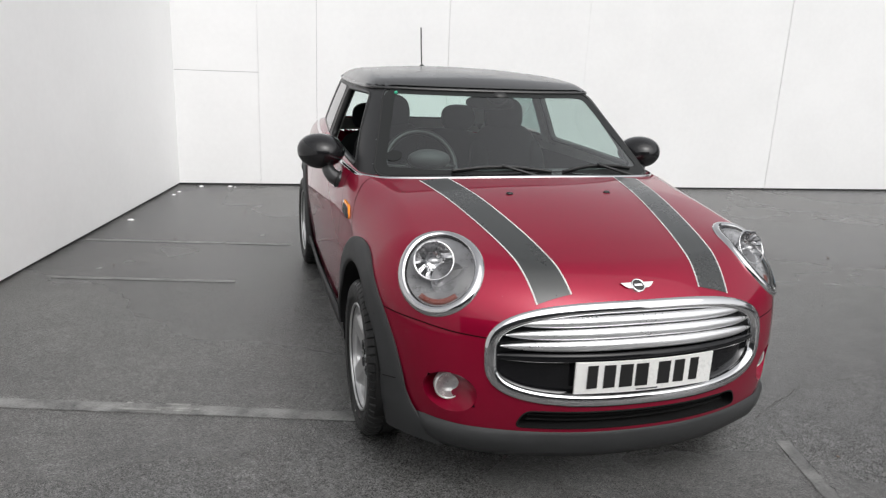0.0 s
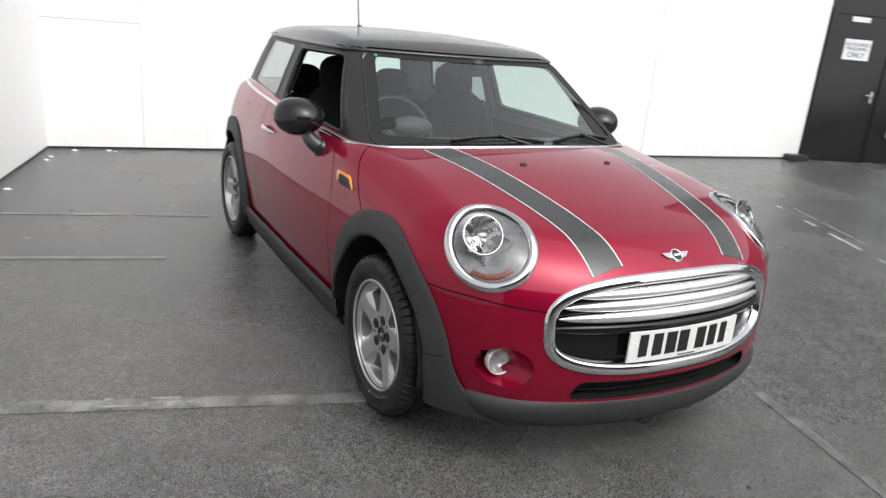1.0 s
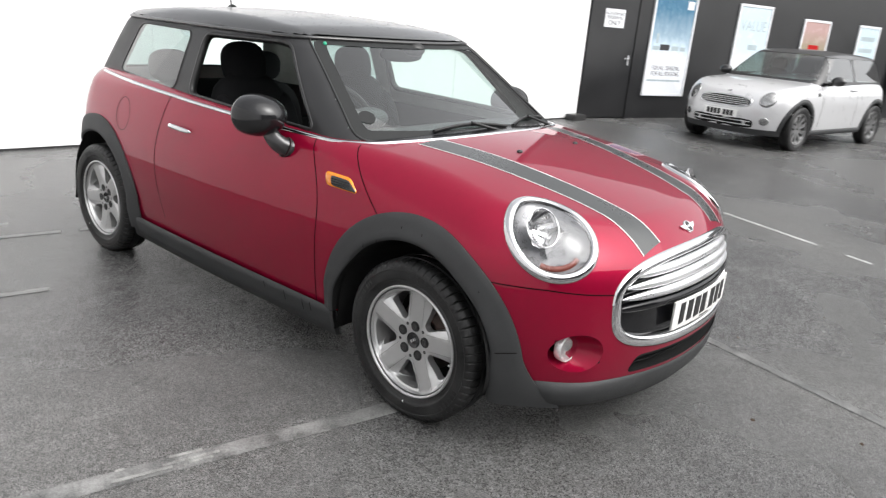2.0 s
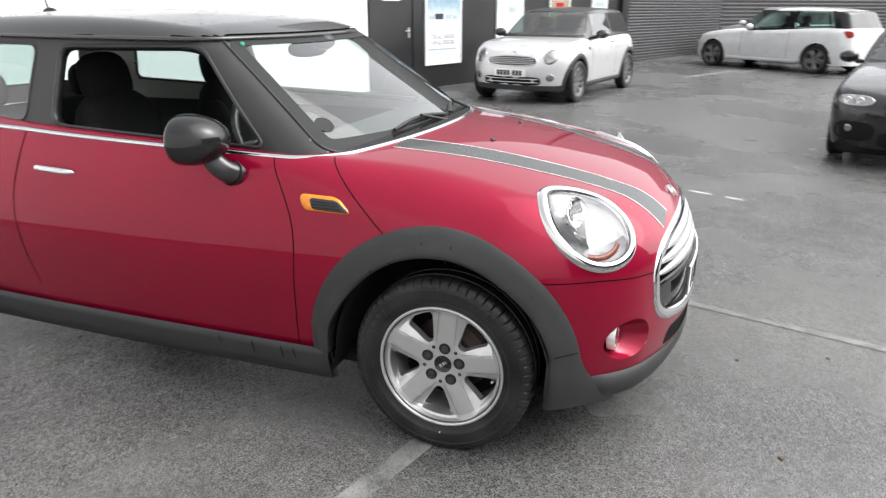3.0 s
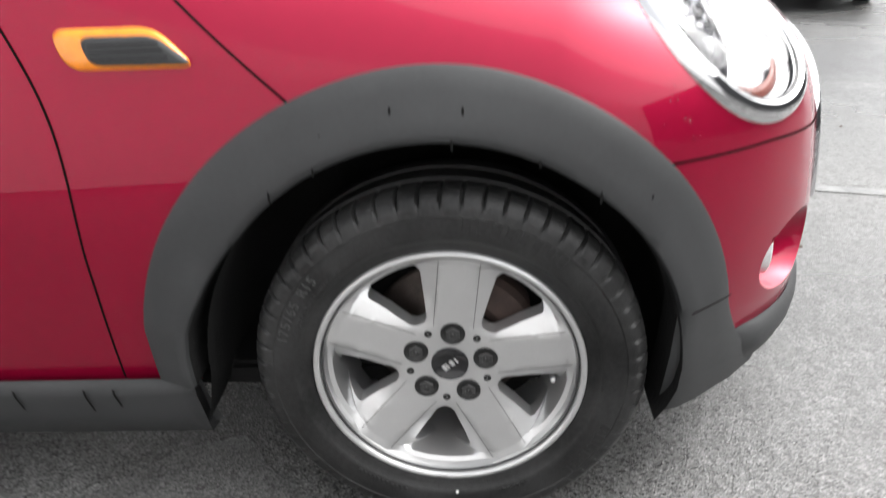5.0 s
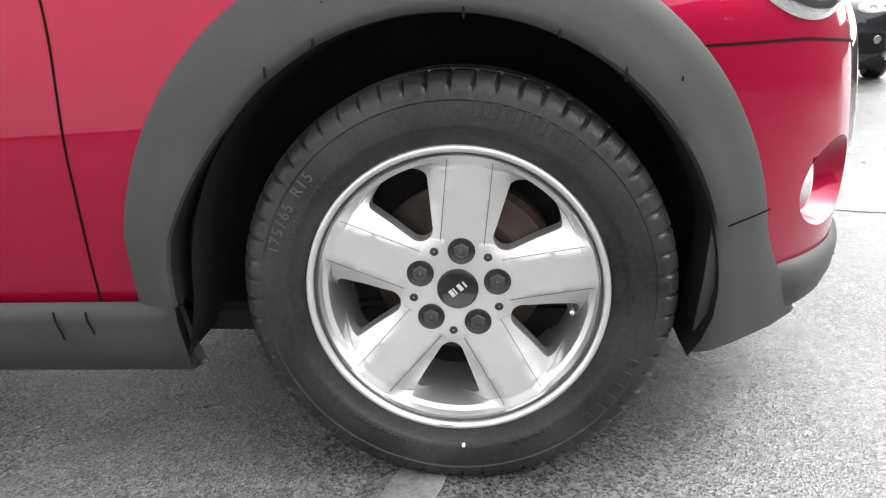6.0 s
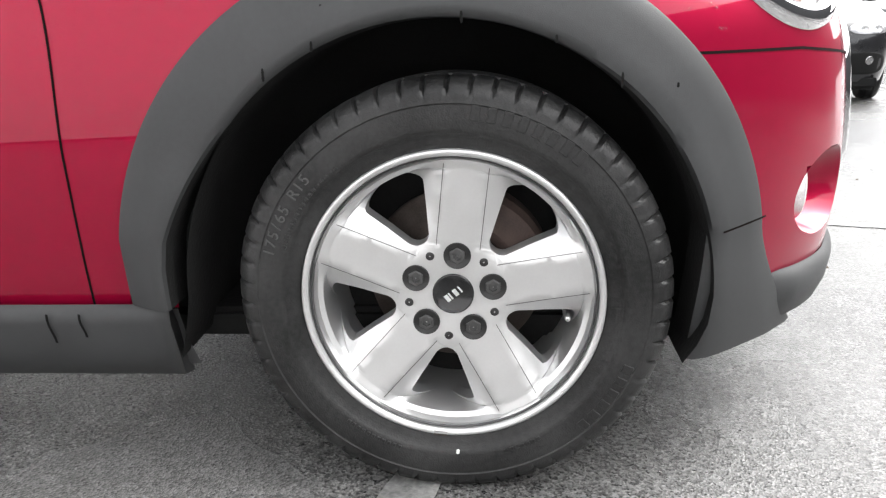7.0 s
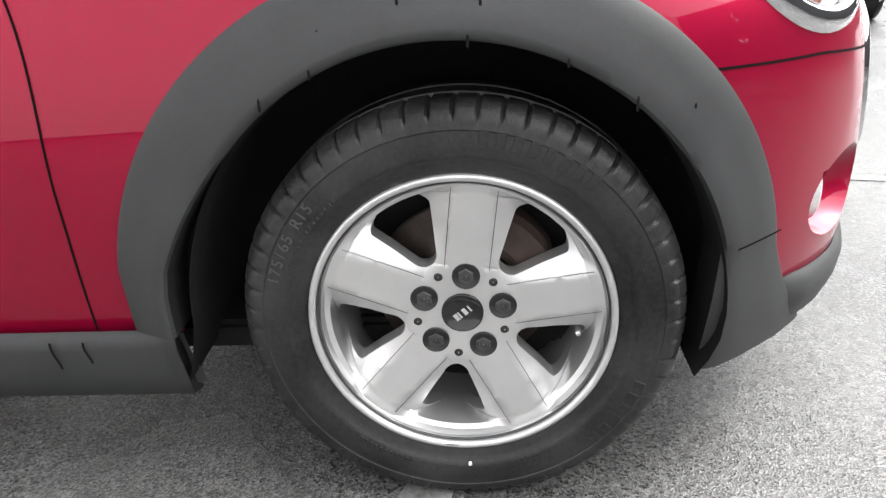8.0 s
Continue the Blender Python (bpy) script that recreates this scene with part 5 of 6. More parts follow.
gx = np.concatenate([[-400, -200, -100, -50, -25, -12, -6, -3, 0, 2], np.arange(2.5, 12.6, 0.25), [14, 18, 25, 50, 100, 200, 400]])
gy = np.concatenate([[-400, -200, -100, -50, -25, -14, -9], np.arange(-8, 1.1, 0.25), [2, 4, 8, 16, 30, 60, 120, 400]])
gv = [(x, y, lie(x, y)) for y in gy for x in gx]
w = len(gx)
ground = mesh_part("ground", gv, [(j * w + i, j * w + i + 1, (j + 1) * w + i + 1, (j + 1) * w + i) for j in range(len(gy) - 1) for i in range(w - 1)], ASPHALT)
tagged(ground, "wet worn grey asphalt car park", "ground", "", "structure")


def painted_line(name, a, b, width, mat, seed, gaps=0.0, label="worn white parking line", up=0.0025):
    """A worn painted band from a to b with ragged edges and bare spots."""
    rnd = random.Random(seed)
    a, b = Vector(a), Vector(b)
    d = b - a
    n = max(3, int(d.length / 0.025))
    side = Vector((-d.y, d.x)).normalized() * width / 2
    bm = bmesh.new()
    prev = None
    for i in range(n + 1):
        c = a + d * i / n
        cut = [1 - abs(rnd.gauss(0, 0.06)) for _ in range(2)]
        row = [bm.verts.new((c.x + side.x * k * w, c.y + side.y * k * w, up + lie(c.x, c.y))) for k, w in ((-1, cut[0]), (1, cut[1]))]
        if prev and noise.noise((i * 0.13 + seed, seed * 1.7, 0)) > gaps - 0.45:
            bm.faces.new((prev[0], row[0], row[1], prev[1]))
        prev = row
    bmesh.ops.delete(bm, geom=[v for v in bm.verts if not v.link_faces], context="VERTS")
    return tagged(part(name, bm, mat), label, "road marking", "parking lines", "structure")


painted_line("parking_line", (-2.55, 0.57), (0.55, -0.34), 0.085, LINE_PAINT, 1, -1.2)
for k, (off, half) in enumerate(((-0.026, 0.30), (-0.008, 0.40), (0.010, 0.36), (0.027, 0.26))):
    mid_x, mid_y = -1.63 + off * 0.28, 0.312 + off * 0.96
    painted_line("worn_line_patch", (mid_x - half * 0.5, mid_y + half * 0.146), (mid_x + half * 0.5, mid_y - half * 0.146), 0.015, FLAKED, 30 + 7 * k, 0.47, "bright flaking stretch of white paint", 0.005)
painted_line("parking_line", (0.86, -0.50), (0.24, -2.6), 0.06, FAINT_PAINT, 2, 0.1)
painted_line("parking_line", (-2.55, 2.31), (-1.3, 2.00), 0.05, FAINT_PAINT, 3, 0.1)
painted_line("parking_line", (-2.40, 3.24), (-0.7, 2.84), 0.05, FAINT_PAINT, 4, 0.1)
painted_line("parking_line", (3.80, 0.62), (3.00, -1.25), 0.045, FRESH_PAINT, 5, 0.40)
painted_line("parking_line", (4.62, 2.22), (3.66, 0.42), 0.045, FRESH_PAINT, 6, 0.40)
painted_line("parking_line", (4.72, 2.1), (4.12, 0.95), 0.05, LINE_PAINT, 16, 0.15)
painted_line("parking_line", (5.15, -1.72), (11.2, -3.2), 0.09, FRESH_PAINT, 7, 0.62)
painted_line("parking_line", (6.0, -4.3), (10.5, -5.0), 0.09, FRESH_PAINT, 8, 0.1)
painted_line("parking_line", (13.4, -0.28), (15.7, -1.45), 0.11, FRESH_PAINT, 9, -0.2)
painted_line("parking_line", (15.0, -1.45), (16.2, -1.95), 0.11, FRESH_PAINT, 10, -0.1)

# white boarded walls, board by board
A, B, C, D = Vector((-1.87, 5.60)), Vector((8.1, 4.5)), Vector((16.8, 1.55)), Vector((23.2, -1.0))
L0 = Vector((-4.3, -4.2))


def boarded(name, a, b, height, splits, depth, mat, label, rail=()):
    """A wall of butt-jointed boards with thin open joints."""
    d = (b - a).normalized()
    nrm = Vector((-d.y, d.x))
    w = tagged(slab(name, [a + nrm * 0.004, b + nrm * 0.004, b + nrm * depth, a + nrm * depth], 0.0, height, TRIM_IN if mat is WHITE_WALL else mat), label, "wall", "", "structure")
    cuts = [0.0] + list(splits) + [(b - a).length]
    k = 0
    for s0, s1 in zip(cuts[:-1], cuts[1:]):
        levels = [0.02, height]
        for at, z in rail:
            if at == k:
                levels = [0.02, z, height]
        for z0, z1 in zip(levels[:-1], levels[1:]):
            p, q = a + d * (s0 + 0.0012), a + d * (s1 - 0.0012)
            off = 0.003 * math.sin(k * 2.3)
            bm = bmesh.new()
            pts = [p - nrm * (0.016 + off), q - nrm * (0.016 + off), q + nrm * 0.003, p + nrm * 0.003]
            lo = [bm.verts.new((v.x, v.y, z0 + 0.002)) for v in pts]
            hi = [bm.verts.new((v.x, v.y, z1 - 0.002)) for v in pts]
            bm.faces.new(hi)
            bm.faces.new(lo[::-1])
            for i in range(4):
                bm.faces.new((lo[i], lo[(i + 1) % 4], hi[(i + 1) % 4], hi[i]))
            part("wall_board", bm, mat, w)
        k += 1
    return w


boarded("wall_north", A, B, 2.46, (0.88, 1.5, 2.95, 4.57, 5.35, 7.1, 8.7), 0.12, WHITE_WALL, "tall white painted board wall", rail=((0, 1.23),))
boarded("wall_west", L0, A, 2.46, (1.2, 3.6, 6.0, 8.4, 9.65), 0.12, WHITE_WALL, "tall white painted board wall")
# black front with its recessed door
dw = (C - B).normalized()
nw = Vector((-dw.y, dw.x))


def on_black(s, z, out=0.0):
    p = B + dw * s - nw * out
    return Vector((p.x, p.y, z))


def wall_box(name, s0, s1, z0, z1, o0, o1, mat, parent=None, label="", bevel=0.0):
    bm = box_bm(s0, s1, -o1, -o0, z0, z1, bevel)
    bm.transform(Matrix(((dw.x, nw.x, 0, B.x), (dw.y, nw.y, 0, B.y), (0, 0, 1, 0), (0, 0, 0, 1))))
    return part(name, bm, mat, parent, label)


wb = wall_box("wall_east", 0.0, 9.23, 0.0, 6.0, -0.25, 0.0, BLACK_WALL)
tagged(wb, "black painted shop front", "wall", "", "structure")


# ---- parked cars ----
def parked_car(name, m, label, paint, roof_paint, sp):
    """A parked car from its few main dimensions: front axle at y = 0, nose towards -y."""
    root = thing(name, m, label, "car", "parked cars")
    wb, hw, nose, tail, belt = sp["base"], sp["half"], sp["nose"], sp["tail"], sp["belt"]
    hz = curve([nose - 0.05, nose + 0.10, nose + 0.45, sp["cowl"], sp["cowl"] + 0.3, tail - 0.2, tail + 0.1], sp["hood"] + [belt + 0.02, sp["deck"], sp["deck"] - 0.06])
    ny = curve([0.1, 0.25, 0.45, 0.65, 0.9], [nose + 0.09, nose + 0.03, nose, nose + 0.02, nose + 0.14])
    wz = curve([0.1, 0.3, 0.6, 0.8, 1.05], [hw - 0.08, hw - 0.025, hw, hw - 0.02, hw - 0.11])

    def b_in(x, y, z):
        x = np.abs(x)
        s = x - wz(z)
        f = ny(z) + sp["bow"] * (x / 0.6) ** 2.3 - y
        r = y - tail + 0.10 * (x / 0.75) ** 2 + 0.1 * np.abs(z - 0.6)
        t = (z - hz(y) + 0.05 * x * x) * 0.8
        return rmax(rmax(rmax(s, f, sp["corner"]), r, 0.22), t, 0.09)

    b = Shell(b_in)
    rz = curve([sp["roof_y"][0] - 0.5, *sp["roof_y"], sp["roof_y"][-1] + 0.5], [sp["roof_z"][0] - 0.12, *sp["roof_z"], sp["roof_z"][-1] - 0.1])
    cw = curve([belt - 0.15, belt, sp["top"] - 0.1, sp["top"]], [hw - 0.06, hw - 0.085, hw - 0.22, hw - 0.27])

    def c_in(x, y, z):
        x = np.abs(x)
        s = (x - cw(z) + 0.02 * ((y - 1.3) / 1.3) ** 2) * 0.93
        f = (sp["cowl"] + (z - belt) * sp["rake"] + 0.15 * (x / 0.65) ** 2 - y) * 0.55
        r = (y - sp["back"] + (z - belt) * sp["back_rake"] + 0.08 * (x / 0.6) ** 2) * 0.75
        return rmax(rmax(rmax(s, f, 0.08), r, 0.1), z - rz(y) + 0.08 * x * x, 0.05)

    c = Shell(c_in)
    arch = ellipse(0.355, 0.355, n=48)
    ends = (Hole("arch", (0, 0, 0.31), (-1, 0, 0), arch, back=0, reach=1.2, faces=0.2), Hole("arch", (0, wb, 0.31), (-1, 0, 0), arch, back=0, reach=1.2, faces=0.2))
    cc = [(0, nose + 0.55, a) for a in np.linspace(0, np.pi / 2, 30)] + [(0, y, np.pi / 2) for y in np.arange(nose + 0.58, tail - 0.5, 0.03)] + [(0, tail - 0.5, np.pi / 2 + a) for a in np.linspace(0, np.pi / 2, 20)]
    fl, qd, md, tg = skin(b, cc, np.linspace(0.20, 0.55, 14), np.linspace(0, np.pi / 2, 46)[1:], 0.55, ends, 0.016)
    low = (tg < 0) & (md[:, 2] < sp["clad"])
    main = (tg < 0) & ~low
    submesh("body", fl, qd[main], paint, root, b, both=True)
    submesh("lower_cladding", fl, qd[low], PLASTIC if sp["moulded"] else paint, root, b, both=True)
    # greenhouse
    y0, y1 = sp["roof_y"][0] + 0.15, sp["roof_y"][-1] - 0.35
    gc = [(0, y0, a) for a in np.linspace(0, np.pi / 2, 30)] + [(0, y, np.pi / 2) for y in np.arange(y0 + 0.03, y1, 0.035)] + [(0, y1, np.pi / 2 + a) for a in np.linspace(0, np.pi / 2, 24)]
    zc = (belt + sp["top"]) / 2
    hh = zc - belt
    panes = [Hole("windscreen", (0, 0.7, zc), (0, -1, 0), rounded([(-hw + 0.17, -hh + 0.03), (hw - 0.17, -hh + 0.03), (hw - 0.32, hh - 0.07), (-hw + 0.32, hh - 0.07)], 0.05), back=0.6, reach=1.5)]
    for a0, a1, lean0, lean1 in sp["windows"]:
        ym = (a0 + a1) / 2
        panes.append(Hole("side_window", (0, ym, zc), (-1, 0, 0), rounded([(ym - a0, -hh + 0.03), (ym - a1, -hh + 0.03), (ym - a1 + lean1, hh - 0.09), (ym - a0 - lean0, hh - 0.09)], 0.04), back=0, reach=1.2, faces=0.3))
    gf, gq, gm, gt = skin(c, gc, np.linspace(belt - 0.08, belt, 5), np.linspace(0, np.pi / 2, 40)[1:], belt, panes, 0.015)
    roofq = (gt < 0) & (gm[:, 2] > sp["top"] - 0.085)
    submesh("roof", gf, gq[roofq], roof_paint, root, c, both=True, shift=0.004)
    submesh("pillar", gf, gq[(gt < 0) & ~roofq], sp["pillar"], root, c, both=True)
    submesh("windscreen", gf, gq[gt == 0], TINT, root, c, "windscreen", both=True).visible_shadow = False
    for k in range(1, len(panes)):
        for mir in (False, True):
            g = submesh("side_window", gf, gq[gt == k], TINT, root, c, mirror=mir)
            if g:
                g.visible_shadow = False
    # dark inside
    part("dashboard", box_bm(-hw + 0.2, hw - 0.2, sp["cowl"] + 0.15, sp["cowl"] + 0.5, 0.6, belt - 0.02, 0.05), DARK, root)
    for x in (-0.36, 0.36):
        blob("seat", CLOTH, root, Matrix.Translation((x, sp["cowl"] + 1.02, belt - 0.2)), (0.235, 0.085, 0.33), 20, "", 3.2)
        blob("headrest", CLOTH, root, Matrix.Translation((x, sp["cowl"] + 1.06, belt + 0.205)), (0.13, 0.055, 0.09), 16, "", 2.8)
    part("floor_pan", box_bm(-hw + 0.12, hw - 0.12, nose + 0.35, tail - 0.25, 0.2, 0.26), DARK, root)
    part("cabin_floor", box_bm(-hw + 0.1, hw - 0.1, sp["cowl"] + 0.5, sp["back"] - 0.1, 0.5, 0.55), DARK, root)
    # wheels and arches
    first = wheel_parts(root, pose(-hw + 0.075, 0, 0.31), R=sp["rim"], detail=False, spokes=sp["spokes"], mat=sp["wheel_mat"], wide=sp["spoke_w"], twist=0.2, tyre_r=0.318)
    for x, y, turn in ((-hw + 0.075, wb, 0), (hw - 0.075, 0, 180), (hw - 0.075, wb, 180)):
        copy_wheel(first, root, pose(x, y, 0.31, 25, 0, turn))
    for s in (-1, 1):
        for cy in (0, wb):
            a = np.linspace(-1.65, 1.65, 50)
            r = 0.39 if sp["moulded"] else 0.358
            y, z = cy - r * np.sin(a), 0.31 + r * np.cos(a)
            p = b.side(y, np.maximum(z, 0.22))
            p[:, 2] = z
            half = 0.036 if sp["moulded"] else 0.007
            sweep("arch_moulding", p * (-s, 1, 1), b.normal(p) * (-s, 1, 1), [(-half, -0.02), (-half, 0.006), (half, 0.008), (half + 0.002, -0.04)], PLASTIC if sp["moulded"] else paint, root, loop=False)
            lv = [(-s * xx, cy - rr * math.sin(t), 0.31 + rr * math.cos(t)) for xx, rr in ((-hw + 0.03, 0.36), (-hw + 0.3, 0.36)) for t in np.linspace(-1.6, 1.6, 24)]
            mesh_part("arch_liner", lv, [(j, j + 1, 25 + j, 24 + j) for j in range(23)], DARK, root)
        # shut lines, handle, mirror
        for yd in sp["doors"]:
            z = np.linspace(0.33, belt - 0.02, 20)
            p = b.side(np.full(20, yd), z)
            ribbon("door_gap", p * (-s, 1, 1), b.normal(p) * (-s, 1, 1), 0.008, SEAM, root, 0.001)
        for yh in sp["handles"]:
            y = np.linspace(yh - 0.10, yh + 0.10, 12)
            p = b.side(y, np.full(12, belt - 0.10))
            sweep("door_handle", (p + b.normal(p) * 0.02) * (-s, 1, 1), b.normal(p) * (-s, 1, 1), round_profile(0.012, 0.008, 8), sp["handle_mat"], root)
        mir = blob("door_mirror", sp["mirror_mat"], root, Matrix.Translation((s * (hw + 0.07), sp["cowl"] + 0.42, belt + 0.045)), (0.105, 0.075, 0.07), 20)
        blob("mirror_foot", BAR, mir, Matrix.Translation((s * (hw - 0.04), sp["cowl"] + 0.40, belt - 0.005)), (0.05, 0.04, 0.03), 12)
        p = b.side(np.linspace(0.37, wb - 0.37, 20), np.full(20, 0.24))
        sweep("sill", p * (-s, 1, 1), b.normal(p) * (-s, 1, 1), [(-0.04, 0), (-0.035, 0.015), (0.03, 0.018), (0.04, 0)], PLASTIC if sp["moulded"] else paint, root)
    return root, b, c


def face_parts(root, b, items):
    """Parts pressed on to the nose: (name, x, z, half width, half height, power, out, material, label)."""
    made = []
    for nm, x, z, a, h, e, out, mat, lab in items:
        q = ellipse(a, h, e, 40)
        rows = []
        for f, d in ((1.0, -0.012), (1.0, out * 0.5), (0.9, out), (0.6, out), (0.3, out), (0.02, out)):
            p = b.nose(x + q[:, 0] * f, z + q[:, 1] * f)
            rows.append(p + np.array((0, -d, 0)))
        n = len(q)
        fs = [(i * n + j, i * n + (j + 1) % n, (i + 1) * n + (j + 1) % n, (i + 1) * n + j) for i in range(5) for j in range(n)]
        fs.append(tuple(5 * n + j for j in range(n)))
        made.append(mesh_part(nm, np.concatenate(rows), fs, mat, root, lab))
    return made


def bent_plate(root, b, z, gap, half=0.26):
    """A number plate with plain bars in place of its characters."""
    y = float(b.nose(0.0, z)[1]) - 0.012
    pl = part("number_plate", box_bm(-half, half, y - 0.006, y + 0.006, z - 0.056, z + 0.056, 0.003), PLATE, root, "white number plate with black bars")
    x = -half + 0.045
    for k in range(8):
        if k == gap:
            x += 0.03
            continue
        part("plate_bar", box_bm(x, x + 0.045, y - 0.0085, y - 0.004, z - 0.038, z + 0.038), BAR, pl)
        x += 0.057
    return pl


WHITE_PAINT = material("white_car_paint", (0.80, 0.80, 0.80), 0.3, var=0.03, coat=1.0)
SILVER_PAINT = material("pale_silver_car_paint", (0.60, 0.60, 0.61), 0.32, 0.25, var=0.03, coat=1.0)
BLACK_PAINT = material("dark_grey_car_paint", (0.022, 0.022, 0.024), 0.30, 0.4, var=0.06, coat=0.8, spec=0.3)
LAMP_SILVER = material("lamp_silver", (0.32, 0.32, 0.32), 0.12, 0.8, var=0.35, scale=18)
TAIL_RED = material("tail_lamp_red", (0.45, 0.01, 0.01), 0.2, coat=1.0)
DARK_ALLOY = material("dark_turned_alloy", (0.22, 0.22, 0.22), 0.35, 0.7, var=0.5, scale=14)

mini = dict(base=2.467, half=0.842, nose=-0.72, tail=2.98, belt=0.955, hood=[0.60, 0.735, 0.885, 0.955], cowl=0.32, deck=0.99, bow=0.13, corner=0.28, roof_y=(1.0, 1.5, 2.1, 2.72), roof_z=(1.36, 1.407, 1.40, 1.35), top=1.405,
            rake=1.5, back=2.92, back_rake=0.35, windows=[(0.72, 1.62, 0.26, 0.0), (1.72, 2.66, 0.0, 0.10)], clad=0.27, moulded=True, pillar=GLOSS_BLACK, rim=0.222, wheel_mat=DARK_ALLOY, spokes=10, spoke_w=0.10, doors=(0.56, 1.72), handles=(1.55,), handle_mat=CHROME, mirror_mat=ROOF_BLACK)
wm, wmb, wmc = parked_car("hatchback_car", pose(8.74, 1.94, 0, 0, 0, -101.5), "pale silver three-door hatchback with black roof", SILVER_PAINT, ROOF_BLACK, mini)
fp = face_parts(wm, wmb, [("radiator_grille", 0, 0.635, 0.40, 0.072, 3.0, 0.004, GLOSS_BLACK, "chrome-slatted grille"), ("lower_grille", 0, 0.345, 0.47, 0.065, 5, 0.002, DARK, ""),
                     ("headlamp", -0.585, 0.70, 0.095, 0.105, 2, 0.012, LAMP_SILVER, "round headlamp"), ("headlamp", 0.585, 0.70, 0.095, 0.105, 2, 0.012, LAMP_SILVER, "round headlamp"),
                     ("fog_lamp", -0.60, 0.40, 0.055, 0.055, 2, 0.010, LAMP_SILVER, ""), ("fog_lamp", 0.60, 0.40, 0.055, 0.055, 2, 0.010, LAMP_SILVER, ""), ("badge", 0, 0.765, 0.035, 0.012, 2, 0.010, CHROME, "")])
q = ellipse(0.40, 0.072, 3.0, 60)
sweep("grille_surround", wmb.nose(q[:, 0], 0.635 + q[:, 1]), wmb.normal(wmb.nose(q[:, 0], 0.635 + q[:, 1])), round_profile(0.012, 0.012, 8), CHROME, fp[0], True)
for z in (0.60, 0.625, 0.65, 0.675):
    x = np.linspace(-0.36, 0.36, 30)
    p = wmb.nose(x, np.full(30, z))
    sweep("grille_slat", p, wmb.normal(p), round_profile(0.006, 0.009, 8), CHROME, fp[0])
for z in (0.325, 0.375):
    x = np.linspace(-0.44, 0.44, 30)
    p = wmb.nose(x, np.full(30, z))
    sweep("lower_slat", p, wmb.normal(p), round_profile(0.006, 0.008, 8), SATIN, fp[1])
bent_plate(wm, wmb, 0.465, 4)
for s in (-1, 1):
    y = np.linspace(0.45, 2.6, 40)
    p = wmb.side(y, np.full(40, 0.945) + 0.02 * (y - 0.45) / 2)
    sweep("waist_trim", p * (-s, 1, 1), wmb.normal(p) * (-s, 1, 1), [(-0.008, 0), (0, 0.006), (0.008, 0)], CHROME, wm, loop=False)
    p = wmb.side(np.linspace(0.40, 0.47, 8), np.linspace(0.80, 0.80, 8))
    sweep("side_indicator", p * (-s, 1, 1), wmb.normal(p) * (-s, 1, 1), round_profile(0.025, 0.006, 10), BAR, wm)

saloon = dict(base=2.81, half=0.838, nose=-0.82, tail=3.80, belt=0.93, hood=[0.56, 0.70, 0.82, 0.955], cowl=0.62, deck=1.05, bow=0.085, corner=0.20, roof_y=(1.45, 1.9, 2.4, 2.9), roof_z=(1.38, 1.43, 1.42, 1.36), top=1.425,
              rake=1.75, back=3.45, back_rake=1.3, windows=[(1.05, 1.95, 0.35, 0.0), (2.02, 2.95, 0.0, 0.25)], clad=0.24, moulded=False, pillar=GLOSS_BLACK, rim=0.235, wheel_mat=DARK_ALLOY, spokes=5, spoke_w=0.2, doors=(0.75, 1.98, 2.75), handles=(1.8, 2.7), handle_mat=BLACK_PAINT, mirror_mat=BLACK_PAINT)
bs, bsb, bsc = parked_car("saloon_car", pose(5.83, -2.92, -0.098, 0, 0, -105), "dark grey four-door saloon with clear headlamps", BLACK_PAINT, BLACK_PAINT, saloon)
LAMP_CLEAR = material("bright_lamp_silver", (0.36, 0.36, 0.37), 0.16, 0.6, var=0.4, scale=22)
items = [("lower_intake", 0, 0.30, 0.36, 0.085, 4, 0.003, DARK, "black lower intake")]
for s in (-1, 1):
    items += [("radiator_grille", s * 0.185, 0.590, 0.165, 0.066, 3.5, 0.010, GLOSS_BLACK, "gloss black twin grille"), ("headlamp", s * 0.605, 0.655, 0.165, 0.050, 2.6, 0.006, LAMP_CLEAR, "clear swept headlamp"),
              ("side_intake", s * 0.58, 0.36, 0.19, 0.095, 3, 0.002, DARK, ""), ("fog_lamp", s * 0.63, 0.385, 0.034, 0.038, 2, 0.010, LAMP_SILVER, "")]
items.append(("badge", 0, 0.690, 0.036, 0.030, 2, 0.012, SATIN, "round badge as a plain disc"))
fb = face_parts(bs, bsb, items)
for g, s in ((fb[1], -1), (fb[5], 1)):
    for k in range(7):
        x = s * 0.185 - 0.11 + k * 0.037
        z = np.linspace(0.535, 0.645, 8)
        p = bsb.nose(np.full(8, x), z)
        sweep("grille_slat", p + np.array((0, -0.010, 0)), bsb.normal(p), round_profile(0.004, 0.006, 6), BAR, g)
for g, s in ((fb[2], -1), (fb[6], 1)):
    for x in (0.565, 0.675):
        p = bsb.nose(s * x, 0.652)
        lathe("lamp_tube", [(0.036, 0.004), (0.033, 0.012), (0.026, 0.008), (0.001, 0.005)], SATIN, g, 24, "", Matrix.Translation(Vector(p + np.array((0, -0.006, 0)))) @ Matrix.Rotation(radians(90), 4, "Z"))
bent_plate(bs, bsb, 0.405, 4, 0.25)
part("front_valance", box_bm(-0.72, 0.72, -0.70, -0.36, 0.13, 0.26, 0.03), DARK, bs, "black lower valance")

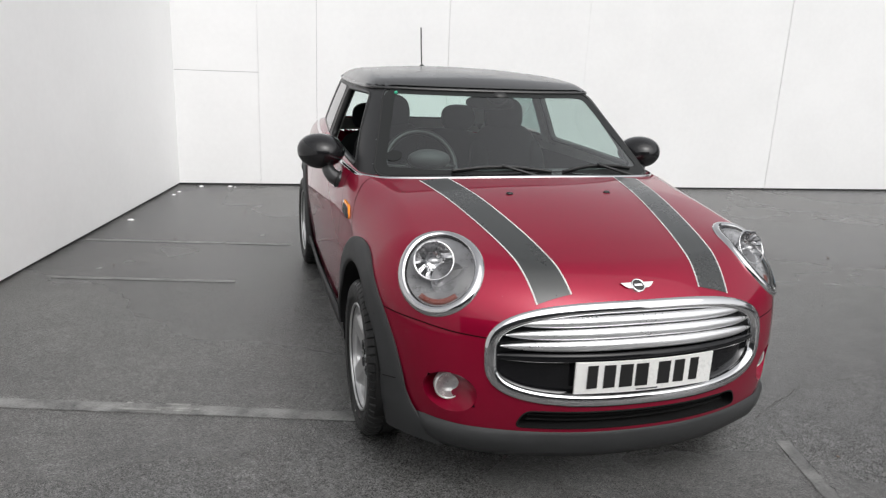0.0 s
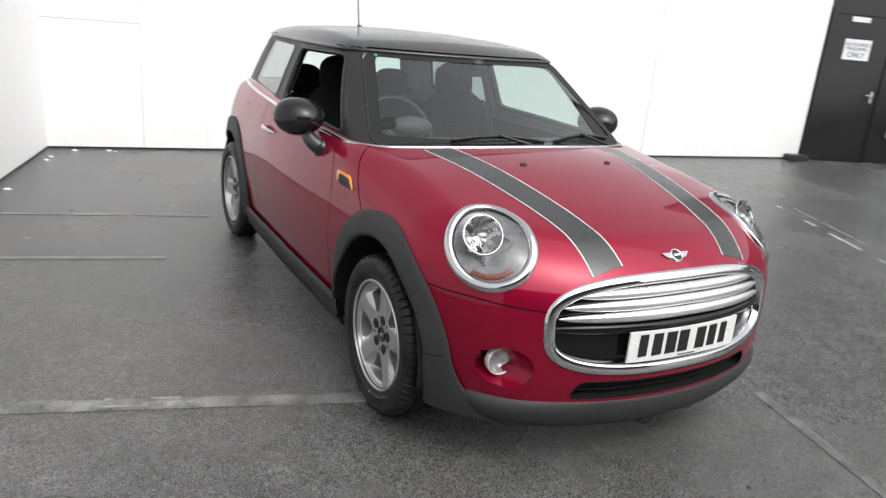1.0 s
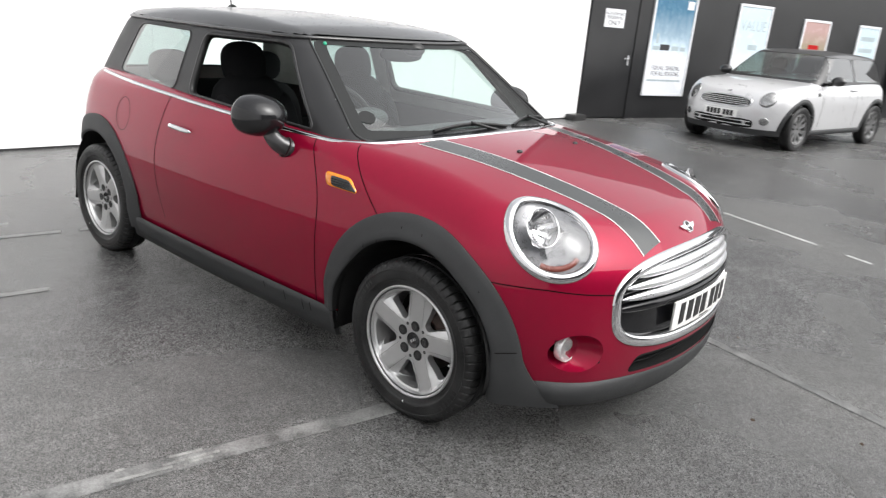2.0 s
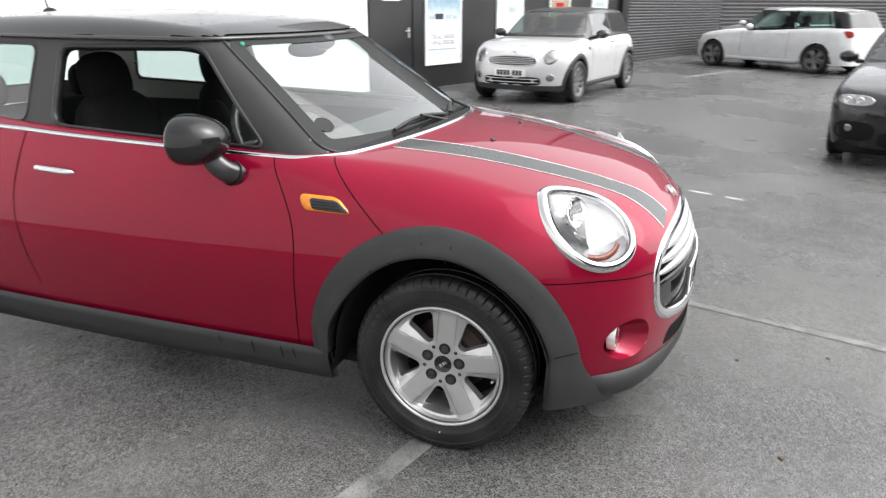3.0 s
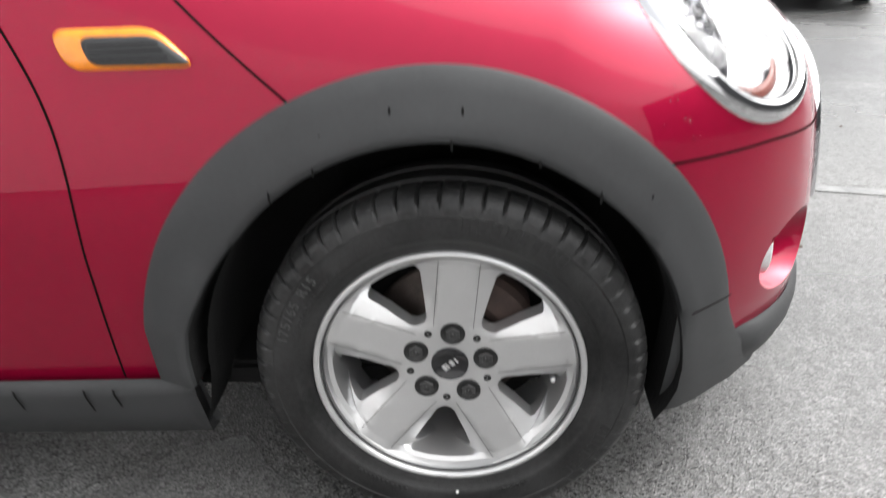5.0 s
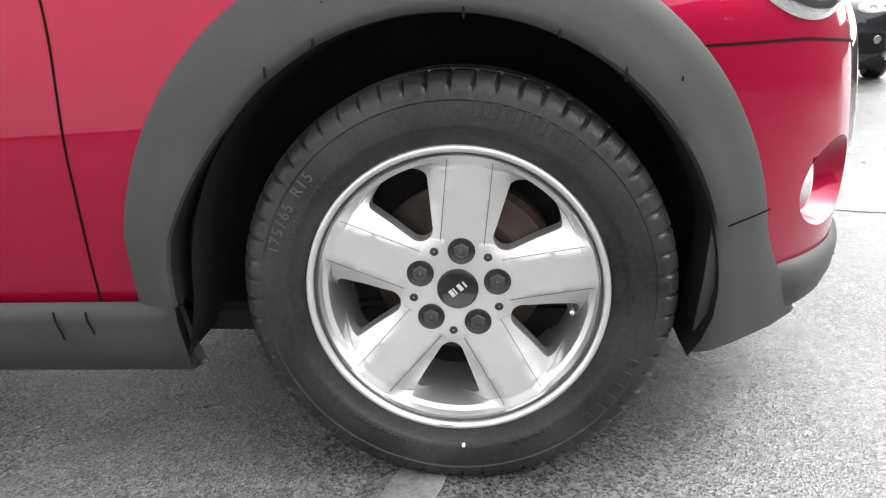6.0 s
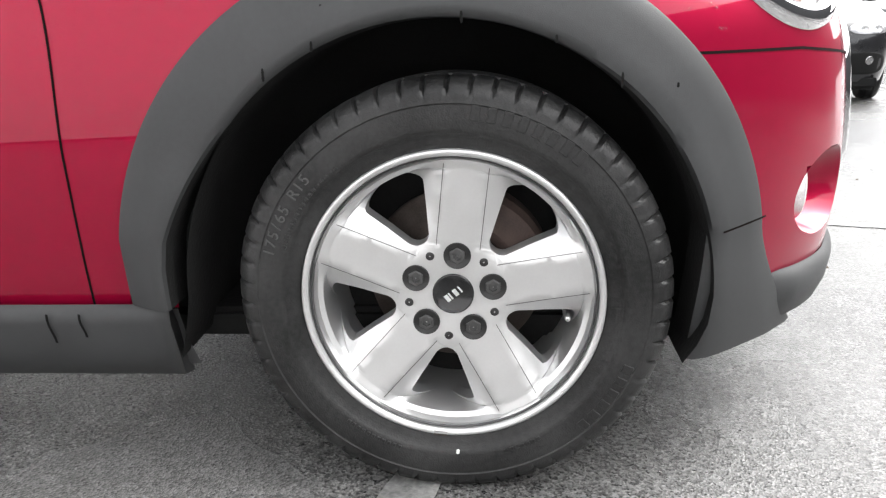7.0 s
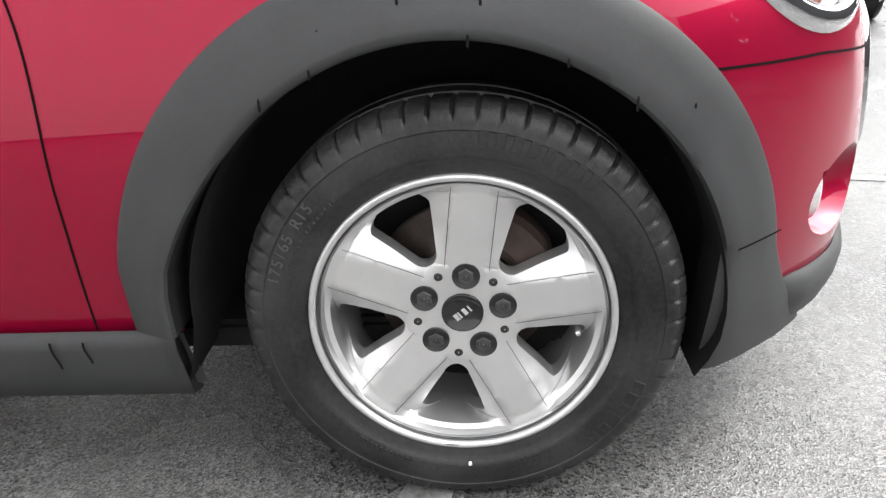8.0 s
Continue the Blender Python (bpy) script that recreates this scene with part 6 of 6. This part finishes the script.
hatch = dict(base=2.69, half=0.875, nose=-0.78, tail=3.50, belt=0.93, hood=[0.56, 0.70, 0.82, 0.95], cowl=0.60, deck=1.0, bow=0.13, corner=0.28, roof_y=(1.35, 1.8, 2.4, 3.1), roof_z=(1.38, 1.42, 1.41, 1.35), top=1.42,
             rake=1.7, back=3.42, back_rake=0.55, windows=[(1.02, 1.98, 0.32, 0.0), (2.05, 3.0, 0.0, 0.2)], clad=0.24, moulded=False, pillar=GLOSS_BLACK, rim=0.235, wheel_mat=DARK_ALLOY, spokes=5, spoke_w=0.18, doors=(0.78, 2.0), handles=(1.8,), handle_mat=WHITE_PAINT, mirror_mat=WHITE_PAINT)
wh, whb, whc = parked_car("hatchback_car", pose(17.75, -1.35, 0, 0, 0, 143.1), "white hatchback with dark alloy wheels", WHITE_PAINT, WHITE_PAINT, hatch)
face_parts(wh, whb, [("headlamp", s * 0.62, 0.66, 0.15, 0.06, 2.6, 0.008, LAMP_SILVER, "clear headlamp") for s in (-1, 1)])
for s in (-1, 1):
    p = whb.side(3.30, 0.86, s)
    blob("tail_lamp", TAIL_RED, wh, Matrix.Translation(Vector(p)), (0.03, 0.14, 0.075), 16, "red tail lamp", 3)
wl, _, _ = parked_car("hatchback_car", pose(19.3, -4.2, 0, 0, 0, -60), "white hatchback parked behind another", WHITE_PAINT, WHITE_PAINT, hatch)
wl2, _, _ = parked_car("estate_car", pose(22.0, -1.9, 0, 0, 0, 120), "pale silver car parked beside the dark wall", SILVER_PAINT, SILVER_PAINT, hatch)
bd, bdb, _ = parked_car("saloon_car", pose(10.5, -6.75, 0, 0, 0, -101.5), "black saloon parked farther along the row", BLACK_PAINT, BLACK_PAINT, saloon)
face_parts(bd, bdb, items)


# ---- shop front: door, signs and posters ----
def poster_material(name, top, low, snow, seed):
    """A printed picture: a graded upper field over a pale lower field with a soft uneven border."""
    m = material(name, low, 0.25, var=0.03)
    n, l = m.node_tree.nodes, m.node_tree.links
    b = n["Principled BSDF"]
    co, sep, nz, add, ramp = (n.new("ShaderNode" + k) for k in ("TexCoord", "SeparateXYZ", "TexNoise", "Math", "ValToRGB"))
    l.new(co.outputs["Generated"], sep.inputs[0])
    nz.inputs["Scale"].default_value, nz.inputs["Detail"].default_value = 5 + seed, 5
    l.new(co.outputs["Generated"], nz.inputs["Vector"])
    add.operation = "MULTIPLY_ADD"
    add.inputs[1].default_value = 0.22
    l.new(nz.outputs[0], add.inputs[0])
    l.new(sep.outputs["Z"], add.inputs[2])
    e = ramp.color_ramp.elements
    e[0].position, e[0].color = 0.50, (*low, 1)
    e[1].position, e[1].color = 1.08, (*top, 1)
    k = e.new(0.60)
    k.color = (*snow, 1)
    k = e.new(0.72)
    k.color = (*[(a + c) / 2 for a, c in zip(top, snow)], 1)
    l.new(add.outputs[0], ramp.inputs[0])
    l.new(ramp.outputs[0], b.inputs["Base Color"])
    return m


PAPER = material("poster_white", (0.75, 0.76, 0.78), 0.3, var=0.03)
INK = material("poster_ink", (0.03, 0.03, 0.035), 0.4)
PALE_INK = material("pale_poster_ink", (0.35, 0.42, 0.45), 0.4)
SKY_PRINT = poster_material("snow_print", (0.05, 0.16, 0.26), (0.78, 0.80, 0.84), (0.55, 0.66, 0.74), 2)
GREEN_PRINT = poster_material("garden_print", (0.45, 0.30, 0.28), (0.18, 0.03, 0.04), (0.10, 0.20, 0.05), 6)
ICE_PRINT = poster_material("pale_print", (0.55, 0.66, 0.72), (0.75, 0.78, 0.80), (0.60, 0.72, 0.80), 9)

shop_door = wall_box("door_1", 0.10, 1.08, 0.02, 2.12, 0.004, 0.03, BLACK_WALL)
tagged(shop_door, "closed flush black service door with a steel lever", "door", "", "structure")
wall_box("door_frame", 0.02, 0.095, 0.0, 2.2, 0.003, 0.045, BLACK_WALL, shop_door)
wall_box("door_frame", 1.085, 1.16, 0.0, 2.2, 0.003, 0.045, BLACK_WALL, shop_door)
wall_box("door_frame", 0.097, 1.083, 2.125, 2.2, 0.003, 0.045, BLACK_WALL, shop_door)
wall_box("lever_plate", 0.965, 1.005, 0.90, 1.07, 0.0305, 0.040, SATIN, shop_door, "steel lever handle plate", 0.004)
wall_box("lever", 0.86, 0.99, 1.005, 1.025, 0.060, 0.078, SATIN, shop_door, "steel lever", 0.006)
wall_box("lever_neck", 0.975, 0.995, 1.005, 1.025, 0.039, 0.062, SATIN, shop_door)


def wall_words(name, text, size, s, z, out, mat, parent, squeeze=1.0):
    m = Matrix(((dw.x * squeeze, 0, -nw.x, on_black(s, z, out).x), (dw.y * squeeze, 0, -nw.y, on_black(s, z, out).y), (0, 1, 0, z), (0, 0, 0, 1)))
    return letters(name, text, size, mat, parent, m, depth=0.0006)


sign = wall_box("door_sign", 0.33, 0.77, 1.50, 1.79, 0.032, 0.037, PAPER)
tagged(sign, "white notice on a black door reading authorised personnel only", "sign")
wall_words("sign_words", "AUTHORISED", 0.066, 0.55, 1.715, 0.0378, INK, sign)
wall_words("sign_words", "PERSONNEL", 0.066, 0.55, 1.655, 0.0378, INK, sign)
wall_words("sign_words", "ONLY", 0.105, 0.55, 1.57, 0.0378, INK, sign)
small = wall_box("door_sign", 0.36, 0.66, 2.03, 2.10, 0.032, 0.036, PAPER)
tagged(small, "small white strip notice over the door sign", "sign")


def poster(s0, s1, z0, z1, mat, label):
    """A framed poster on the black front."""
    p = wall_box("poster", s0, s1, z0, z1, 0.003, 0.018, PAPER)
    tagged(p, label, "poster", "posters on the black front")
    w = 0.045
    wall_box("print", s0 + w, s1 - w, z0 + w, z1 - w, 0.0185, 0.021, mat, p)
    for a, b, c, d in ((s0, s1, z0, z0 + w), (s0, s1, z1 - w, z1), (s0, s0 + w, z0 + w, z1 - w), (s1 - w, s1, z0 + w, z1 - w)):
        wall_box("poster_frame", a, b, c, d, 0.0185, 0.032, PAPER, p, "", 0.003)
    return p


p1 = poster(1.44, 2.50, 0.40, 2.12, SKY_PRINT, "framed poster of a snowy scene with dark lettering")
wall_words("poster_words", "FOR ALL SEASONS.", 0.105, 1.96, 0.885, 0.0218, INK, p1, 0.80)
wall_words("poster_words", "FOR ALL REASONS.", 0.105, 1.96, 0.785, 0.0218, INK, p1, 0.80)
wall_box("poster_small_print", 1.52, 2.36, 0.655, 0.685, 0.0212, 0.0222, PALE_INK, p1)
for k, (s, w, h) in enumerate(((1.62, 0.16, 0.07), (1.84, 0.24, 0.10), (2.10, 0.18, 0.08), (2.30, 0.14, 0.07))):
    wall_box("printed_vehicle", s - w / 2, s + w / 2, 1.19, 1.19 + h, 0.0212, 0.0222, INK if k == 1 else PALE_INK, p1, "", 0.0004)
wall_box("printed_figure", 1.60, 1.66, 1.30, 1.47, 0.0212, 0.0222, PALE_INK, p1)
wall_box("poster_mark", 2.26, 2.42, 1.90, 2.04, 0.0212, 0.0222, PAPER, p1)
p2 = poster(3.66, 4.64, 0.40, 2.12, ICE_PRINT, "framed pale poster with large grey lettering")
wall_words("poster_words", "VALUE", 0.27, 4.15, 1.73, 0.0218, PALE_INK, p2, 0.95)
wall_box("printed_vehicle", 4.08, 4.36, 1.30, 1.40, 0.0212, 0.0222, PALE_INK, p2, "", 0.0004)
p3 = poster(5.70, 6.62, 0.40, 1.98, GREEN_PRINT, "framed poster with a red vehicle under green leaves")
wall_box("printed_vehicle", 5.98, 6.34, 1.38, 1.49, 0.0212, 0.0222, TAIL_RED, p3, "", 0.0004)
p4 = poster(7.68, 8.50, 0.42, 1.98, ICE_PRINT, "framed pale blue poster with faint grey bars")
for z in (0.75, 1.05, 1.42, 1.66):
    wall_box("poster_line", 7.82, 8.36, z, z + 0.09, 0.0212, 0.0222, PALE_INK, p4)
# end column, corrugated wall and dark yard wall
col = wall_box("column", 9.24, 9.62, 0.0, 6.0, -0.28, 0.10, BLACK_WALL)
tagged(col, "black boxed corner column", "column", "", "structure")


def corrugated(name, a, b, height, pitch, mat, label):
    """A wall of ribbed steel sheet, its ribs lying level."""
    d = (b - a).normalized()
    nrm = Vector((-d.y, d.x))
    bm = bmesh.new()
    rows = []
    n = int(height / pitch) * 4
    for i in range(n + 1):
        z = height * i / n
        off = (0.0, 0.009, 0.009, 0.0)[i % 4]
        rows.append([bm.verts.new((q.x - nrm.x * off, q.y - nrm.y * off, z)) for q in (a, b)])
    for r0, r1 in zip(rows[:-1], rows[1:]):
        bm.faces.new((r0[0], r0[1], r1[1], r1[0]))
    back = [[bm.verts.new((q.x + nrm.x * 0.15, q.y + nrm.y * 0.15, z)) for q in (a, b)] for z in (0.0, height)]
    bm.faces.new((back[0][1], back[0][0], back[1][0], back[1][1]))
    return tagged(part(name, bm, mat), label, "wall", "", "structure")


C2 = B + dw * 9.64
corrugated("wall_shutter", C2, D, 6.0, 0.076, GREY_WALL, "grey ribbed steel shutter wall")
corrugated("wall_yard", D, Vector((30.0, -9.0)), 6.0, 0.12, GREY_WALL, "dark grey ribbed yard wall")
DARK_WALL = material("dark_brick_grey", (0.06, 0.06, 0.062), 0.7, var=0.25, scale=3, bump=0.3, bscale=40)
slab("wall_yard_far", [(30.0, -9.0), (33, -30), (33.3, -30), (30.3, -9.0)], 0, 3.2, DARK_WALL, None, "dark grey yard wall", "structure", "wall")
# unseen walls added to close the yard behind the camera
slab("wall_yard_west", [(-22, -30), (-22, 10), (-22.4, 10), (-22.4, -30)], 0, 3.0, DARK_WALL, None, "dark grey yard wall", "structure", "wall")
slab("wall_yard_south", [(-22, -30), (33, -30), (33, -30.4), (-22, -30.4)], 0, 3.0, DARK_WALL, None, "dark grey yard wall", "structure", "wall")
# added out of view: shuts out low sky, darkens the car's nose and its reflections
slab("wall_sky_block", [(-16, -13), (8, -13), (8, -13.4), (-16, -13.4)], 0, 6.5, DARK_WALL, None, "unseen tall dark grey wall added to darken reflections", "structure", "wall")
# block at the foot of the white wall
foot = part("concrete_block", box_bm(-0.16, 0.16, -0.10, 0.10, 0, 0.09, 0.012), STEEL_DARK)
foot.matrix_basis = pose(7.92, 4.38, 0, 0, 0, -8)
tagged(foot, "small grey block at the foot of the white wall", "block")

# ---- litter and rain ----
rnd = random.Random(4)


def chip(x, y, r, mat, label, name="debris_chip", flat=0.35):
    """A small broken flake lying on the ground."""
    bm = bmesh.new()
    n = 7
    low = [bm.verts.new((r * (0.6 + 0.6 * rnd.random()) * math.cos(2 * math.pi * i / n), r * (0.6 + 0.6 * rnd.random()) * math.sin(2 * math.pi * i / n), 0)) for i in range(n)]
    top = [bm.verts.new((v.co.x * 0.7, v.co.y * 0.7, r * flat * (0.7 + 0.6 * rnd.random()))) for v in low]
    bm.faces.new(top)
    for i in range(n):
        bm.faces.new((low[i], low[(i + 1) % n], top[(i + 1) % n], top[i]))
    ob = part(name, bm, mat)
    ob.matrix_basis = pose(x, y, 0.0005, 0, 0, rnd.uniform(0, 360))
    return tagged(ob, label, "debris", "litter on the asphalt")


LEAF = material("dead_leaf_brown", (0.07, 0.045, 0.03), 0.7)
for x, y in ((-1.55, 4.6), (-1.2, 4.1), (-0.95, 4.55), (-1.75, 3.2), (-2.1, 2.5), (0.35, -1.35), (-0.5, -1.1), (1.0, -0.65), (1.35, 0.4), (1.7, -0.9), (2.4, 0.9), (0.2, -0.98), (3.0, 2.2), (2.2, -1.7), (1.35, -1.6), (3.4, 1.9), (4.6, 3.2), (2.9, 3.4)):
    chip(x, y, rnd.uniform(0.007, 0.014), LEAF, "small dark leaf fragment on wet asphalt")
for k in range(5):
    t = rnd.random()
    p = A.lerp(B, t * 0.09) - Vector((0, 0.10 + 0.05 * rnd.random()))
    chip(p.x, p.y, rnd.uniform(0.012, 0.035), WHITE_WALL, "flake of white board at the foot of the wall", "board_flake", 0.2)
for k in range(3):
    p = A.lerp(L0, 0.02 + 0.22 * rnd.random())
    chip(p.x + 0.14, p.y, rnd.uniform(0.015, 0.035), WHITE_WALL, "flake of white board at the foot of the wall", "board_flake", 0.3)


def cracked(name, pts, width, seed):
    """A thin dark crack in the asphalt."""
    r = random.Random(seed)
    bm = bmesh.new()
    prev = None
    p = dense(pts, 0.03, False)
    for i, q in enumerate(p):
        t = unit(p[min(i + 1, len(p) - 1)] - p[max(i - 1, 0)])
        s = np.array((-t[1], t[0]))
        q = q + s * r.gauss(0, 0.008)
        w = width * r.uniform(0.3, 1.0) / 2
        row = [bm.verts.new((*(q - s * w), 0.0016)), bm.verts.new((*(q + s * w), 0.0016))]
        if prev:
            bm.faces.new((prev[0], row[0], row[1], prev[1]))
        prev = row
    return tagged(part(name, bm, SEAM), "thin dark crack in the asphalt", "crack", "", "structure")


cracked("ground_crack", [(0.94, -0.36), (0.83, -0.72), (0.67, -1.25), (0.58, -1.9)], 0.0026, 3)
cracked("ground_crack", [(0.88, -0.30), (1.3, -0.1), (2.1, 0.0)], 0.003, 5)


def rain_on(name, parent, pts, normals, sizes, label):
    """Beads of rain on a skin, as one cluster."""
    bm = bmesh.new()
    for p, n, r in zip(pts, normals, sizes):
        q = Vector(n).to_track_quat("Z", "Y").to_matrix().to_4x4()
        mm = Matrix.Translation(Vector(p)) @ q @ Matrix.Diagonal((r, r, r * 0.55, 1))
        bmesh.ops.create_icosphere(bm, subdivisions=1, radius=1, matrix=mm)
    ob = part(name, bm, WATER, parent, label, smooth=True)
    ob["kind"] = "stuff"
    return ob


WATER = bpy.data.materials.new("water_bead")
WATER.use_nodes = True
wbs = WATER.node_tree.nodes["Principled BSDF"]
wbs.inputs["Roughness"].default_value, wbs.inputs["IOR"].default_value, wbs.inputs["Transmission Weight"].default_value = 0.02, 1.33, 1.0
gen = np.random.RandomState(7)
yy, zz = gen.uniform(-0.60, -0.30, 230), gen.uniform(0.64, 0.86, 230)
p = body.side(yy, zz)
ok = (p[:, 0] < -0.4) & (np.linalg.norm(p - LAMP, axis=1) > 0.20) & (np.hypot(p[:, 1], p[:, 2] - 0.30) > ARCH_OUT + 0.01)
rain_on("rain_beads", car, p[ok], body.normal(p[ok]), gen.uniform(0.0009, 0.0028, ok.sum()), "fine rain beads")
xx, yy = gen.uniform(-0.55, 0.55, 420), gen.uniform(0.95, 2.5, 420)
p = cabin.top(xx, yy, 1.1)
rain_on("rain_beads", car, p + np.array((0, 0, 0.012)), cabin.normal(p), gen.uniform(0.002, 0.006, 420), "rain beads on the roof")

# drip marks and scuffs on the front wheel arch moulding
DRIP = material("drip_mark", (0.007, 0.007, 0.007), 0.9, spec=0.1)
for k, (a, r, ln) in enumerate(((0.07, 0.392, 0.014), (-0.42, 0.395, 0.012), (0.38, 0.388, 0.010), (-0.60, 0.400, 0.016), (0.62, 0.386, 0.018), (0.78, 0.420, 0.006), (-0.35, 0.430, 0.008), (0.10, 0.432, 0.010), (-0.12, 0.438, 0.009))):
    y0, z0 = -r * math.sin(a) + 0.006, 0.30 + r * math.cos(a)
    zz = np.linspace(z0, z0 - ln, 5)
    p = body.side(np.full(5, y0), zz)
    p = p + body.normal(p) * (0.0195 if r < 0.42 else 0.0145)
    ribbon("drip_mark", p, body.normal(p), 0.0035, DRIP, car, 0.0006, widths=np.array((0.002, 0.0035, 0.003, 0.004, 0.002)))
# streaks on the skirt
for k, (y0, ln) in enumerate(((0.60, 0.05), (0.55, 0.04), (0.72, 0.045), (0.86, 0.03))):
    zz = np.linspace(0.286, 0.286 - ln, 6)
    p = body.side(np.full(6, y0) + 0.002 * np.sin(np.arange(6)), zz)
    p[:, 0] -= 0.0295
    ribbon("drip_mark", p, np.broadcast_to(np.array((-1.0, 0, 0)), p.shape), 0.004, DRIP, car, 0.0006)
